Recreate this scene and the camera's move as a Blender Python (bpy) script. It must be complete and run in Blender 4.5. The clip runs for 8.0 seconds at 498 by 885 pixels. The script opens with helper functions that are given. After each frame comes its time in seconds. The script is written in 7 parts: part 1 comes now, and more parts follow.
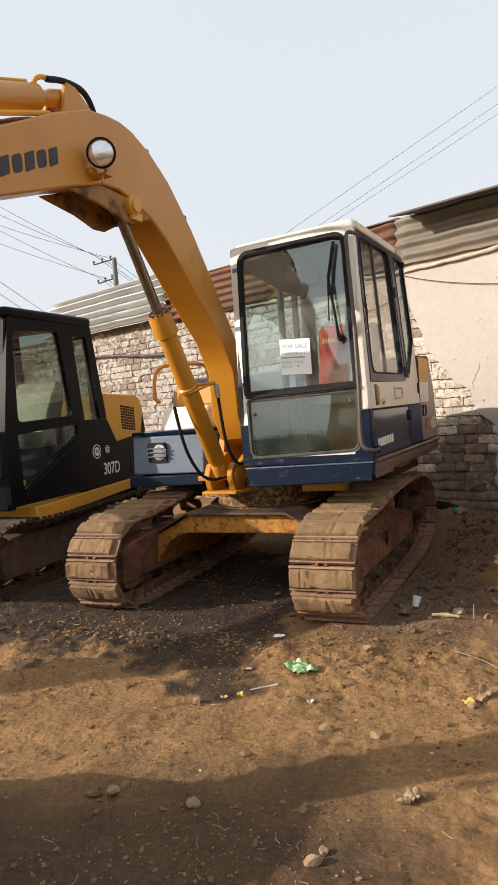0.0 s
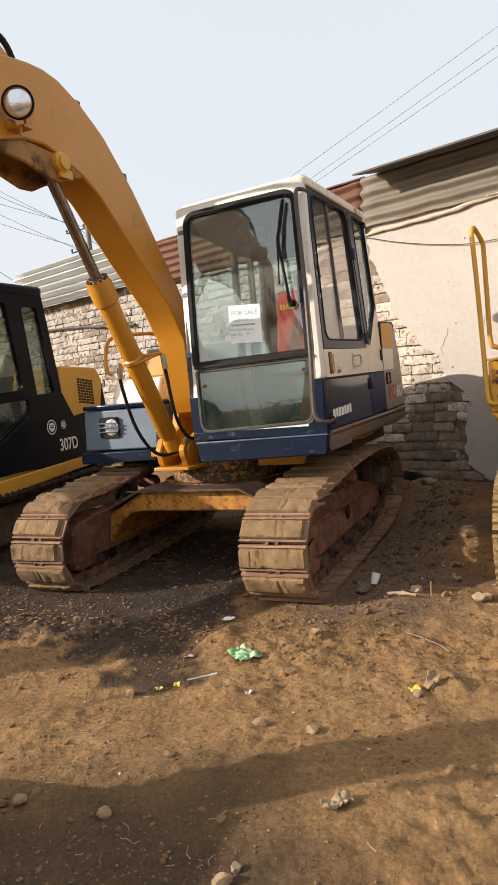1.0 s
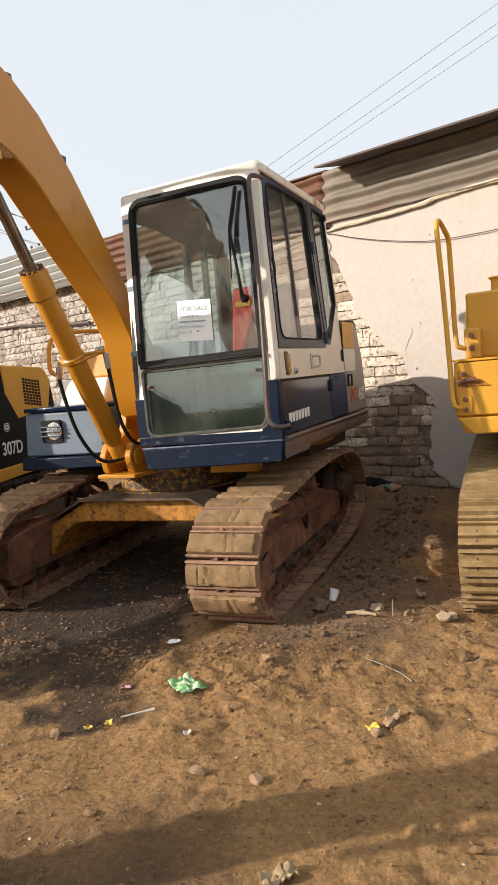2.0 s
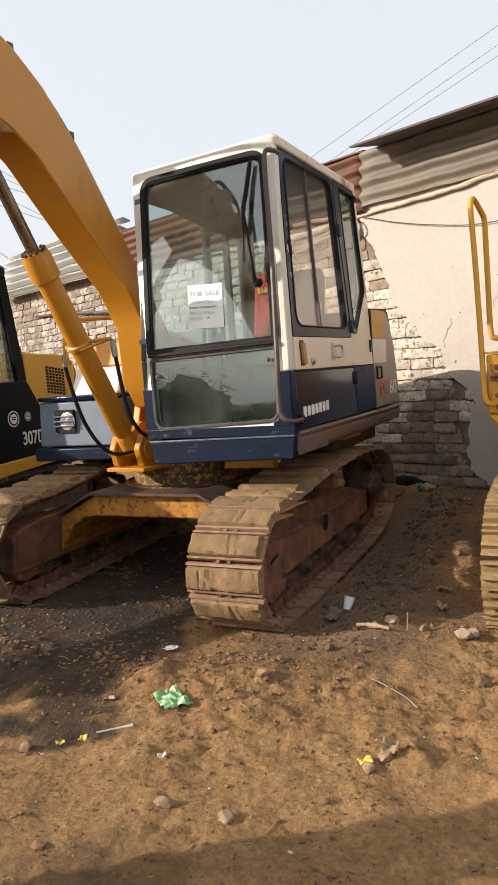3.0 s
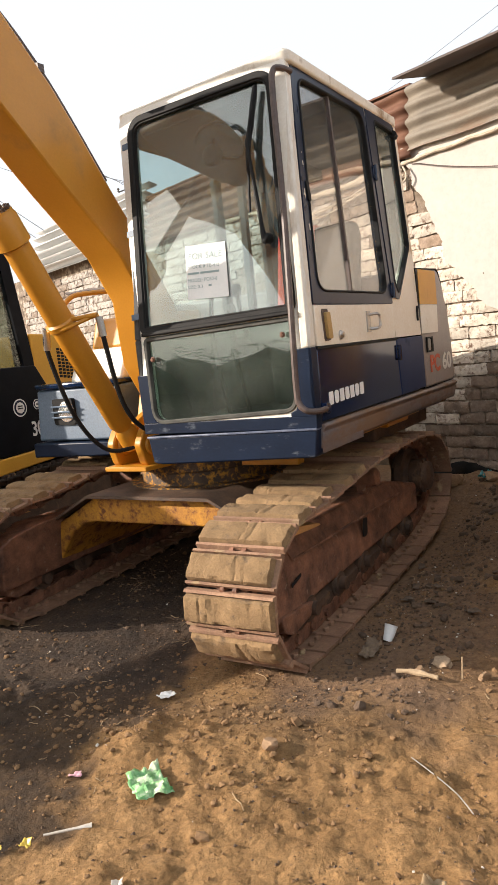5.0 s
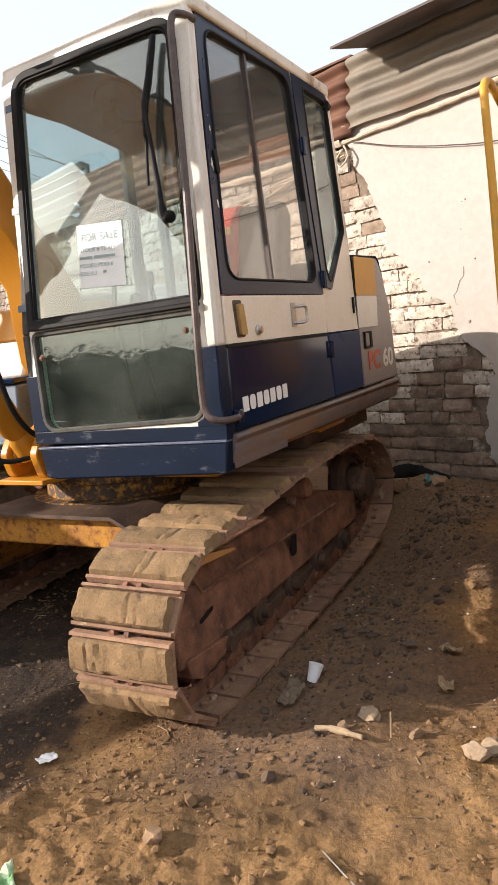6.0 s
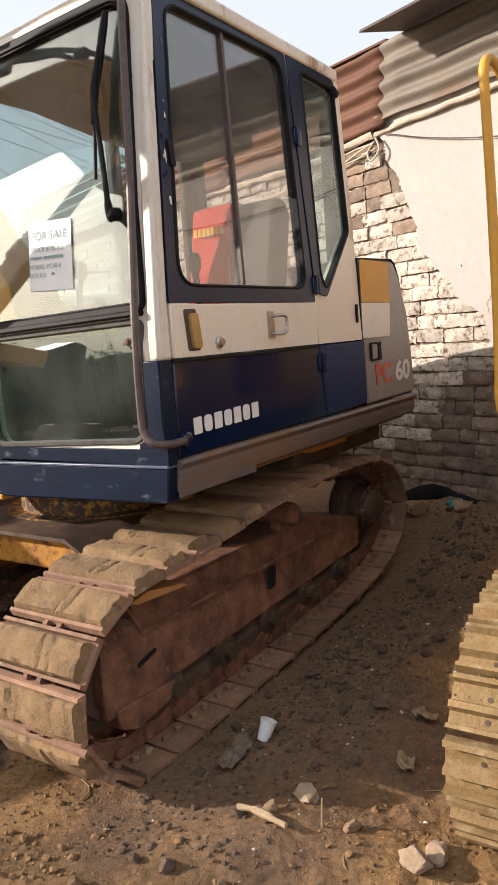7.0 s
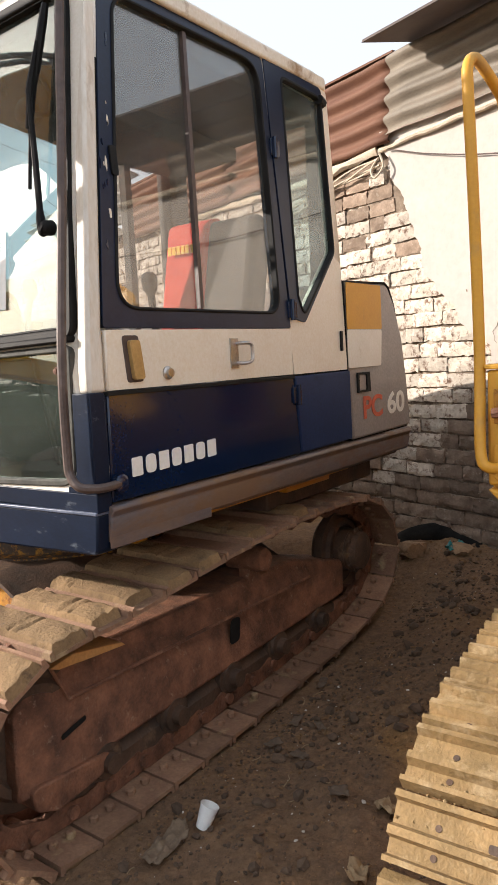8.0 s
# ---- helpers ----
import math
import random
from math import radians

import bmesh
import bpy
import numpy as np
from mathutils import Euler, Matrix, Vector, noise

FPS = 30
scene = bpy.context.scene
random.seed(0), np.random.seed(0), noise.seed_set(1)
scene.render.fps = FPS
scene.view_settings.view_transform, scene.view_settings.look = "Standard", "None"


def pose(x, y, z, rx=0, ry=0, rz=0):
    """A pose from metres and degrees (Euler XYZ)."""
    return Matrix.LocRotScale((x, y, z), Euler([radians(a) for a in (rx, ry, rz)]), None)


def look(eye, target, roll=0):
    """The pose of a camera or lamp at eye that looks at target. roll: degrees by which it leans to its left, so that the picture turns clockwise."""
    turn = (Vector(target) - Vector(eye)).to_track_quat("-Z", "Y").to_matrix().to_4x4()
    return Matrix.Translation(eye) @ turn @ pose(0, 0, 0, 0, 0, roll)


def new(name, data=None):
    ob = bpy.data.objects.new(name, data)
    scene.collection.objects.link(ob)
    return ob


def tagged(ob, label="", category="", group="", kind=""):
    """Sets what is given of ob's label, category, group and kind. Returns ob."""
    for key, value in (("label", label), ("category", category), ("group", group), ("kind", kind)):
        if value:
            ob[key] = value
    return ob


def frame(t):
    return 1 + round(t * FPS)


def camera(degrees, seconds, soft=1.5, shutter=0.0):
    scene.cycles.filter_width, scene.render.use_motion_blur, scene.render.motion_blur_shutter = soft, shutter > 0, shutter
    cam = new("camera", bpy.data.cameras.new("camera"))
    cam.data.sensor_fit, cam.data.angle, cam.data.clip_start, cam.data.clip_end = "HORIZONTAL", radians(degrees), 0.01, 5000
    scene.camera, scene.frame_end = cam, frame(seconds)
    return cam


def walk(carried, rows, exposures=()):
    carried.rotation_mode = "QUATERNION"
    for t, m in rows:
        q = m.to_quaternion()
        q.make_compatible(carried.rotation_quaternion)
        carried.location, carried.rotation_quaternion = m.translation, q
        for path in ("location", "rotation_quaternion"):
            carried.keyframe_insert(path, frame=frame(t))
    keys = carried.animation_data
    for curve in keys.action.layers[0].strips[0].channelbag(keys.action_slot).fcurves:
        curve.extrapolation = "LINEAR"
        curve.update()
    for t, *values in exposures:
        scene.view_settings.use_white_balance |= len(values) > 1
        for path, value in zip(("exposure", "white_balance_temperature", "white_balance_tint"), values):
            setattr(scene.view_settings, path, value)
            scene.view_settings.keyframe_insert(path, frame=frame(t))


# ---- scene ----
cam = camera(38.3, 8.0, soft=1.0)
PATH = [
    (0, (-0.01, 0.056, 1.449), (-0.004, 2.054, 1.352), -4.3),
    (0.5, (0.134, 0.213, 1.421), (0.165, 2.208, 1.284), -5.3),
    (1, (0.262, 0.316, 1.431), (0.291, 2.308, 1.249), -5.3),
    (1.5, (0.303, 0.507, 1.414), (0.392, 2.498, 1.244), -4.9),
    (1.7, (0.319, 0.574, 1.427), (0.444, 2.562, 1.246), -4.9),
    (2.8, (0.611, 0.883, 1.387), (0.63, 2.874, 1.198), -4.6),
    (3, (0.636, 0.941, 1.39), (0.608, 2.931, 1.193), -4.2),
    (3.5, (0.649, 1.141, 1.394), (0.552, 3.127, 1.181), -3.8),
    (4, (0.621, 1.354, 1.427), (0.534, 3.337, 1.181), -3.9),
    (4.2, (0.651, 1.413, 1.417), (0.542, 3.395, 1.171), -4.4),
    (5.3, (0.92, 1.854, 1.387), (0.709, 3.822, 1.102), -6.1),
    (5.5, (0.96, 1.936, 1.376), (0.781, 3.904, 1.064), -5.9),
    (6, (1.048, 2.213, 1.407), (0.952, 4.189, 1.111), -5.8),
    (6.5, (1.213, 2.413, 1.398), (1.024, 4.384, 1.114), -5.8),
    (7, (1.462, 2.581, 1.433), (1.169, 4.538, 1.143), -4.3),
    (7.5, (1.59, 2.777, 1.443), (1.315, 4.743, 1.199), -2.9),
    (8, (1.669, 2.929, 1.46), (1.306, 4.882, 1.223), -3.0),
]
EXPOSURE = [(0.0, 0.28, 6500, 10), (1.0, 0.33, 6500, 10), (1.7, 0.36, 6500, 10), (3.0, 0.36, 6500, 10), (4.0, 0.40, 6500, 10), (5.5, 0.72, 6450, 11), (6.0, 0.58, 6350, 12), (6.5, 0.60, 6350, 12), (7.0, 0.48, 6350, 13), (7.5, 0.66, 6150, 13), (8.0, 0.64, 6250, 11)]
walk(cam, [(t, look(eye, target, roll)) for t, eye, target, roll in PATH], EXPOSURE)

# ---- light ----
SUN_AZ, SUN_EL = radians(264), radians(22)
world = bpy.data.worlds.new("sky")
scene.world = world
world.use_nodes = True
wn = world.node_tree
sky = wn.nodes.new("ShaderNodeTexSky")
sky.sky_type, sky.sun_disc = "NISHITA", False
sky.sun_elevation, sky.sun_rotation = SUN_EL, SUN_AZ
sky.air_density, sky.dust_density, sky.ozone_density = 1.0, 6.0, 1.0
# thin dry-season haze over the blue
haze = wn.nodes.new("ShaderNodeMix")
haze.data_type = "RGBA"
haze.inputs[0].default_value = 0.72
wn.links.new(sky.outputs[0], haze.inputs[6])
haze.inputs[7].default_value = (6.0, 6.25, 6.5, 1)
wn.links.new(haze.outputs[2], wn.nodes["Background"].inputs[0])
wn.nodes["Background"].inputs[1].default_value = 0.135
sun = new("sun", bpy.data.lights.new("sun", "SUN"))
sun.data.energy, sun.data.angle, sun.data.color = 5.0, radians(0.6), (1.0, 0.885, 0.76)
to_sun = Vector((math.sin(SUN_AZ) * math.cos(SUN_EL), math.cos(SUN_AZ) * math.cos(SUN_EL), math.sin(SUN_EL)))
sun.matrix_world = look(to_sun * 30, (0, 0, 0))

# ---- materials ----


def surface(name, c1, c2, scale=6.0, rough=0.6, metal=0.0, bump=0.15, fine=90.0, dirt=None, dirt_scale=2.5,
            dirt_at=0.55, coat=0.0, stretch=(1, 1, 1), vary=0.0, dirt_rough=0.9, spec=0.5, grain=0.35):
    """Two-scale noise between two colours, a third colour in worn patches, and a fine bump."""
    m = bpy.data.materials.new(name)
    m.use_nodes = True
    t = m.node_tree
    n, l = t.nodes, t.links
    b = n["Principled BSDF"]
    co = n.new("ShaderNodeTexCoord")
    info = n.new("ShaderNodeObjectInfo")
    shift = n.new("ShaderNodeVectorMath")
    shift.operation = "MULTIPLY_ADD"
    comb = n.new("ShaderNodeCombineXYZ")
    for k in range(3):
        l.new(info.outputs["Random"], comb.inputs[k])
    l.new(comb.outputs[0], shift.inputs[0])
    shift.inputs[1].default_value = (13.0, 7.0, 19.0)
    l.new(co.outputs["Object"], shift.inputs[2])
    mp = n.new("ShaderNodeMapping")
    mp.inputs["Scale"].default_value = stretch
    l.new(shift.outputs[0], mp.inputs[0])

    def tex(sc, det=6, ro=0.6):
        q = n.new("ShaderNodeTexNoise")
        q.inputs["Scale"].default_value, q.inputs["Detail"].default_value, q.inputs["Roughness"].default_value = sc, det, ro
        l.new(mp.outputs[0], q.inputs["Vector"])
        return q
    big, small = tex(scale), tex(fine, 3)
    ramp = n.new("ShaderNodeValToRGB")
    ramp.color_ramp.elements[0].position, ramp.color_ramp.elements[1].position = 0.32, 0.68
    ramp.color_ramp.elements[0].color, ramp.color_ramp.elements[1].color = (*c1, 1), (*c2, 1)
    l.new(big.outputs[0], ramp.inputs[0])
    col = ramp.outputs[0]
    mixf = n.new("ShaderNodeMix")
    mixf.data_type, mixf.blend_type = "RGBA", "OVERLAY"
    mixf.inputs[0].default_value = grain
    l.new(col, mixf.inputs[6])
    l.new(small.outputs[0], mixf.inputs[7])
    col = mixf.outputs[2]
    rough_out = None
    if dirt is not None:
        d = tex(dirt_scale, 9, 0.68)
        r2 = n.new("ShaderNodeValToRGB")
        r2.color_ramp.elements[0].position, r2.color_ramp.elements[1].position = dirt_at, dirt_at + 0.13
        l.new(d.outputs[0], r2.inputs[0])
        mx = n.new("ShaderNodeMix")
        mx.data_type = "RGBA"
        l.new(r2.outputs[0], mx.inputs[0])
        l.new(col, mx.inputs[6])
        mx.inputs[7].default_value = (*dirt, 1)
        col = mx.outputs[2]
        mr = n.new("ShaderNodeMix")
        l.new(r2.outputs[0], mr.inputs[0])
        mr.inputs[2].default_value, mr.inputs[3].default_value = rough, dirt_rough
        rough_out = mr.outputs[0]
    if vary:
        hs = n.new("ShaderNodeHueSaturation")
        mu = n.new("ShaderNodeMapRange")
        mu.inputs[3].default_value, mu.inputs[4].default_value = 1 - vary, 1 + vary
        l.new(info.outputs["Random"], mu.inputs[0])
        l.new(mu.outputs[0], hs.inputs["Value"])
        l.new(col, hs.inputs["Color"])
        col = hs.outputs[0]
    l.new(col, b.inputs["Base Color"])
    b.inputs["Roughness"].default_value, b.inputs["Metallic"].default_value = rough, metal
    b.inputs["Coat Weight"].default_value = coat
    b.inputs["Specular IOR Level"].default_value = spec
    b.inputs["Coat Roughness"].default_value = 0.12
    if rough_out is not None:
        l.new(rough_out, b.inputs["Roughness"])
    if bump:
        bm_ = n.new("ShaderNodeBump")
        bm_.inputs["Strength"].default_value, bm_.inputs["Distance"].default_value = bump, 0.01
        ad = n.new("ShaderNodeMath")
        ad.operation = "MULTIPLY_ADD"
        l.new(small.outputs[0], ad.inputs[0])
        ad.inputs[1].default_value = 0.45
        l.new(big.outputs[0], ad.inputs[2])
        l.new(ad.outputs[0], bm_.inputs["Height"])
        l.new(bm_.outputs[0], b.inputs["Normal"])
    return m


def glass(name, tint, see=0.92, mirror=0.075):
    m = bpy.data.materials.new(name)
    m.use_nodes = True
    t = m.node_tree
    n, l = t.nodes, t.links
    n.remove(n["Principled BSDF"])
    tr = n.new("ShaderNodeBsdfTransparent")
    tr.inputs[0].default_value = (*tint, 1)
    gl = n.new("ShaderNodeBsdfGlossy")
    gl.inputs["Roughness"].default_value = 0.0
    lw = n.new("ShaderNodeLayerWeight")
    lw.inputs[0].default_value = 0.5
    pw = n.new("ShaderNodeMath")
    pw.operation = "POWER"
    l.new(lw.outputs["Facing"], pw.inputs[0])
    pw.inputs[1].default_value = 4.5
    fr = n.new("ShaderNodeMath")
    fr.operation = "MULTIPLY_ADD"
    l.new(pw.outputs[0], fr.inputs[0])
    fr.inputs[1].default_value, fr.inputs[2].default_value = 0.9 - mirror, mirror
    mx = n.new("ShaderNodeMixShader")
    l.new(fr.outputs[0], mx.inputs[0])
    l.new(tr.outputs[0], mx.inputs[1])
    l.new(gl.outputs[0], mx.inputs[2])
    # a film of dust on the pane
    du = n.new("ShaderNodeBsdfDiffuse")
    du.inputs[0].default_value = (0.55, 0.56, 0.52, 1)
    co = n.new("ShaderNodeTexCoord")
    no = n.new("ShaderNodeTexNoise")
    no.inputs["Scale"].default_value, no.inputs["Detail"].default_value = 3.5, 8
    l.new(co.outputs["Object"], no.inputs["Vector"])
    mr = n.new("ShaderNodeMapRange")
    mr.inputs[1].default_value, mr.inputs[2].default_value = 0.35, 0.8
    mr.inputs[3].default_value, mr.inputs[4].default_value = (1 - see) * 0.4, (1 - see) * 2.2
    l.new(no.outputs[0], mr.inputs[0])
    m2 = n.new("ShaderNodeMixShader")
    l.new(mr.outputs[0], m2.inputs[0])
    l.new(mx.outputs[0], m2.inputs[1])
    l.new(du.outputs[0], m2.inputs[2])
    l.new(m2.outputs[0], n["Material Output"].inputs[0])
    return m


DUST = (0.42, 0.30, 0.18)
RUST = (0.16, 0.065, 0.03)
m_yellow = surface("yellow_paint", (0.47, 0.195, 0.010), (0.54, 0.236, 0.018), 2.2, 0.42, bump=0.02, dirt=(0.38, 0.19, 0.05), dirt_at=0.60, coat=0.15, grain=0.10)
m_yellow_dirty = surface("oily_yellow_paint", (0.26, 0.12, 0.02), (0.36, 0.17, 0.025), 5, 0.6, bump=0.2, dirt=(0.06, 0.035, 0.02), dirt_scale=4, dirt_at=0.48)
m_yellow_worn = surface("worn_yellow_paint", (0.50, 0.23, 0.015), (0.34, 0.14, 0.02), 6, 0.65, bump=0.4, dirt=(0.15, 0.052, 0.02), dirt_scale=17, dirt_at=0.485)
m_yellow_cat = surface("machine_yellow", (0.66, 0.34, 0.03), (0.60, 0.30, 0.03), 3, 0.5, bump=0.04, dirt=(0.42, 0.26, 0.10), dirt_at=0.58, grain=0.15)
m_navy = surface("navy_paint", (0.0045, 0.012, 0.038), (0.006, 0.015, 0.046), 4, 0.12, bump=0.0, dirt=(0.016, 0.028, 0.062), dirt_at=0.66, coat=0.0, dirt_rough=0.3, spec=0.6)
m_navy_matt = surface("matt_navy_paint", (0.011, 0.025, 0.078), (0.016, 0.034, 0.098), 5, 0.5, bump=0.02, dirt=(0.03, 0.045, 0.08), dirt_at=0.64, spec=0.2)
m_navy_frame = surface("worn_navy_frame", (0.006, 0.012, 0.032), (0.009, 0.018, 0.046), 5, 0.35, bump=0.02, dirt=(0.035, 0.042, 0.058), dirt_scale=6, dirt_at=0.62, spec=0.35)
m_blue = surface("blue_paint", (0.0035, 0.009, 0.024), (0.006, 0.014, 0.036), 5, 0.40, bump=0.03, dirt=(0.085, 0.10, 0.125), dirt_scale=15, dirt_at=0.605, spec=0.22, stretch=(0.6, 1, 1.4))
m_greyblue = surface("faded_blue_paint", (0.085, 0.125, 0.185), (0.12, 0.165, 0.22), 5, 0.5, bump=0.05, dirt=DUST, dirt_at=0.64)
m_white = surface("white_paint", (0.72, 0.68, 0.60), (0.80, 0.77, 0.70), 4, 0.45, bump=0.04, dirt=(0.42, 0.31, 0.20), dirt_scale=7, dirt_at=0.62)
m_cream = surface("cream_paint", (0.76, 0.675, 0.55), (0.82, 0.75, 0.635), 3, 0.42, bump=0.03, dirt=(0.40, 0.30, 0.20), dirt_at=0.66)
m_roofpaint = surface("weathered_white_roof", (0.66, 0.60, 0.50), (0.76, 0.71, 0.62), 4, 0.55, bump=0.1, dirt=(0.32, 0.22, 0.13), dirt_scale=5, dirt_at=0.56)
m_post = surface("scuffed_white_post", (0.64, 0.58, 0.50), (0.74, 0.70, 0.62), 4, 0.5, bump=0.06, dirt=(0.34, 0.24, 0.15), dirt_scale=9, dirt_at=0.56, stretch=(1, 1, 0.22))
m_flaking = surface("flaking_greasy_paint", (0.04, 0.025, 0.016), (0.08, 0.045, 0.026), 9, 0.7, bump=0.6, dirt=(0.44, 0.21, 0.025), dirt_scale=30, dirt_at=0.49)
m_grey = surface("warm_grey_paint", (0.25, 0.225, 0.215), (0.32, 0.285, 0.265), 4, 0.45, bump=0.04, dirt=(0.30, 0.22, 0.15), dirt_at=0.62)
m_skirt = surface("dirty_blue_steel", (0.165, 0.112, 0.082), (0.095, 0.095, 0.116), 4, 0.45, bump=0.2, dirt=(0.18, 0.105, 0.06), dirt_scale=3, dirt_at=0.46, stretch=(1, 0.4, 1))
m_rust = surface("rusty_steel", (0.075, 0.033, 0.020), (0.29, 0.130, 0.072), 9, 0.7, bump=1.2, dirt=(0.38, 0.28, 0.20), dirt_scale=24, dirt_at=0.61)
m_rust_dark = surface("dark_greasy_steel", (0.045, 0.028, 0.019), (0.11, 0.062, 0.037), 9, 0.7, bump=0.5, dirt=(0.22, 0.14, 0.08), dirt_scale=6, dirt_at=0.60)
m_shoe = surface("muddy_track_steel", (0.29, 0.172, 0.104), (0.175, 0.092, 0.058), 9, 0.85, bump=0.6, dirt=(0.36, 0.26, 0.145), dirt_scale=9, dirt_at=0.57, vary=0.2)
m_orange = surface("rusty_orange_sheet", (0.42, 0.20, 0.06), (0.52, 0.27, 0.09), 8, 0.8, bump=0.2)
m_mud = surface("caked_dry_mud", (0.280, 0.178, 0.088), (0.175, 0.108, 0.051), 8, 0.95, bump=1.0, fine=110, dirt=(0.105, 0.068, 0.038), dirt_scale=15, dirt_at=0.565, vary=0.18)
m_shoe_dark = surface("dark_track_steel", (0.028, 0.019, 0.014), (0.062, 0.040, 0.028), 9, 0.8, bump=0.6, dirt=(0.12, 0.085, 0.055), dirt_scale=7, dirt_at=0.62, vary=0.15)
m_shoe_clean = surface("dusty_track_steel", (0.30, 0.190, 0.078), (0.185, 0.118, 0.044), 9, 0.75, bump=0.7, dirt=(0.34, 0.245, 0.13), dirt_scale=14, dirt_at=0.52, vary=0.10)
m_black = surface("black_rubber", (0.008, 0.008, 0.009), (0.020, 0.019, 0.018), 8, 0.6, bump=0.1, spec=0.15)
m_blackpaint = surface("black_paint", (0.0045, 0.0052, 0.0068), (0.008, 0.009, 0.012), 5, 0.35, bump=0.02, dirt=(0.024, 0.023, 0.022), dirt_at=0.64, spec=0.09)
m_railbrown = surface("scuffed_brown_tube", (0.06, 0.04, 0.035), (0.10, 0.07, 0.06), 20, 0.5, bump=0.2)
m_steel = surface("bare_steel", (0.42, 0.40, 0.38), (0.55, 0.52, 0.5), 20, 0.3, metal=0.9, bump=0.05)
m_chrome = surface("chrome_rod", (0.17, 0.14, 0.12), (0.26, 0.22, 0.18), 12, 0.25, metal=0.9, bump=0.02, dirt=(0.2, 0.13, 0.08), dirt_at=0.5)
m_brass = surface("worn_gold_handle", (0.40, 0.26, 0.09), (0.48, 0.32, 0.13), 12, 0.45, metal=0.3, bump=0.08)
m_lens = surface("lamp_reflector", (0.75, 0.76, 0.78), (0.85, 0.86, 0.88), 30, 0.12, metal=0.8, bump=0.1)
m_seat = surface("grey_seat_cloth", (0.10, 0.10, 0.10), (0.15, 0.145, 0.14), 40, 0.95, bump=0.3)
m_redcloth = surface("red_seat_cover", (0.52, 0.035, 0.025), (0.62, 0.06, 0.04), 10, 0.85, bump=0.3)
m_interior = surface("dark_cab_lining", (0.05, 0.05, 0.05), (0.08, 0.078, 0.075), 10, 0.8, bump=0.15)
m_whiteletter = surface("white_lettering", (0.74, 0.72, 0.68), (0.8, 0.78, 0.74), 20, 0.6, bump=0)
m_redletter = surface("red_lettering", (0.55, 0.10, 0.05), (0.6, 0.14, 0.07), 20, 0.6, bump=0)
m_darkletter = surface("dark_lettering", (0.02, 0.02, 0.025), (0.04, 0.035, 0.035), 20, 0.6, bump=0)
m_yellowletter = surface("yellow_lettering", (0.75, 0.48, 0.04), (0.8, 0.5, 0.05), 20, 0.6, bump=0)
m_paper = surface("white_paper", (0.80, 0.82, 0.82), (0.86, 0.87, 0.86), 10, 0.8, bump=0.02)
m_ink = surface("green_grey_ink", (0.26, 0.36, 0.36), (0.34, 0.43, 0.43), 10, 0.8, bump=0)
m_glass = glass("cab_glass", (0.70, 0.82, 0.82), see=0.94, mirror=0.15)
m_glass_green = glass("green_glass", (0.62, 0.77, 0.70), see=0.97, mirror=0.15)
m_glass_smoke = glass("smoked_glass", (0.42, 0.49, 0.45), see=0.985)
m_glass_dark = glass("tinted_glass", (0.88, 0.87, 0.84), see=0.95, mirror=0.13)
m_brick = surface("whitewashed_brick", (0.43, 0.375, 0.31), (0.58, 0.52, 0.44), 10, 0.95, bump=0.8, fine=45, dirt=(0.150, 0.088, 0.060), dirt_scale=21, dirt_at=0.512, vary=0.22)
m_brick_bare = surface("peeled_brown_brick", (0.165, 0.117, 0.083), (0.28, 0.210, 0.157), 12, 0.95, bump=0.6, fine=55, dirt=(0.40, 0.345, 0.28), dirt_scale=19, dirt_at=0.575, vary=0.3)
m_mortar = surface("dark_mortar", (0.115, 0.085, 0.062), (0.23, 0.18, 0.135), 12, 1.0, bump=0.8, fine=60, dirt=(0.48, 0.42, 0.34), dirt_scale=6, dirt_at=0.52)
m_plaster = surface("whitewashed_plaster", (0.440, 0.400, 0.365), (0.462, 0.421, 0.386), 1.2, 0.95, bump=0.12, fine=25, dirt=(0.432, 0.384, 0.330), dirt_scale=1.5, dirt_at=0.60, grain=0.15)
m_tin_rust = surface("rusty_corrugated_sheet", (0.100, 0.041, 0.023), (0.165, 0.074, 0.041), 2.5, 0.8, bump=0.2, dirt=(0.12, 0.05, 0.03), dirt_scale=2, dirt_at=0.55, stretch=(0.5, 1, 2))
# weathered grey, darkened further to carry some roof shadow in the colour
m_tin_grey = surface("weathered_corrugated_sheet", (0.135, 0.114, 0.089), (0.215, 0.184, 0.145), 2.5, 0.7, bump=0.15, dirt=(0.18, 0.12, 0.08), dirt_scale=1.6, dirt_at=0.56, stretch=(0.5, 1, 2))
m_tin_white = surface("white_corrugated_sheet", (0.44, 0.45, 0.45), (0.53, 0.53, 0.52), 2, 0.6, bump=0.1, dirt=(0.5, 0.46, 0.4), dirt_at=0.66)
m_tin_dark = surface("dark_eave_sheet", (0.06, 0.045, 0.04), (0.10, 0.075, 0.065), 4, 0.7, bump=0.2)
m_concrete = surface("rough_mortar_ledge", (0.46, 0.39, 0.30), (0.56, 0.48, 0.38), 10, 0.95, bump=0.8)
m_pole = surface("grey_pole", (0.15, 0.145, 0.14), (0.20, 0.19, 0.18), 6, 0.8, bump=0.2)
m_cup = surface("white_plastic", (0.8, 0.8, 0.78), (0.85, 0.85, 0.83), 10, 0.5, bump=0.02)
m_green = surface("green_foil", (0.06, 0.24, 0.06), (0.22, 0.42, 0.19), 25, 0.3, bump=0.1, dirt=(0.55, 0.62, 0.44), dirt_scale=22, dirt_at=0.48)
m_yellowfoil = surface("yellow_foil", (0.55, 0.40, 0.04), (0.62, 0.48, 0.10), 20, 0.4, bump=0.1)
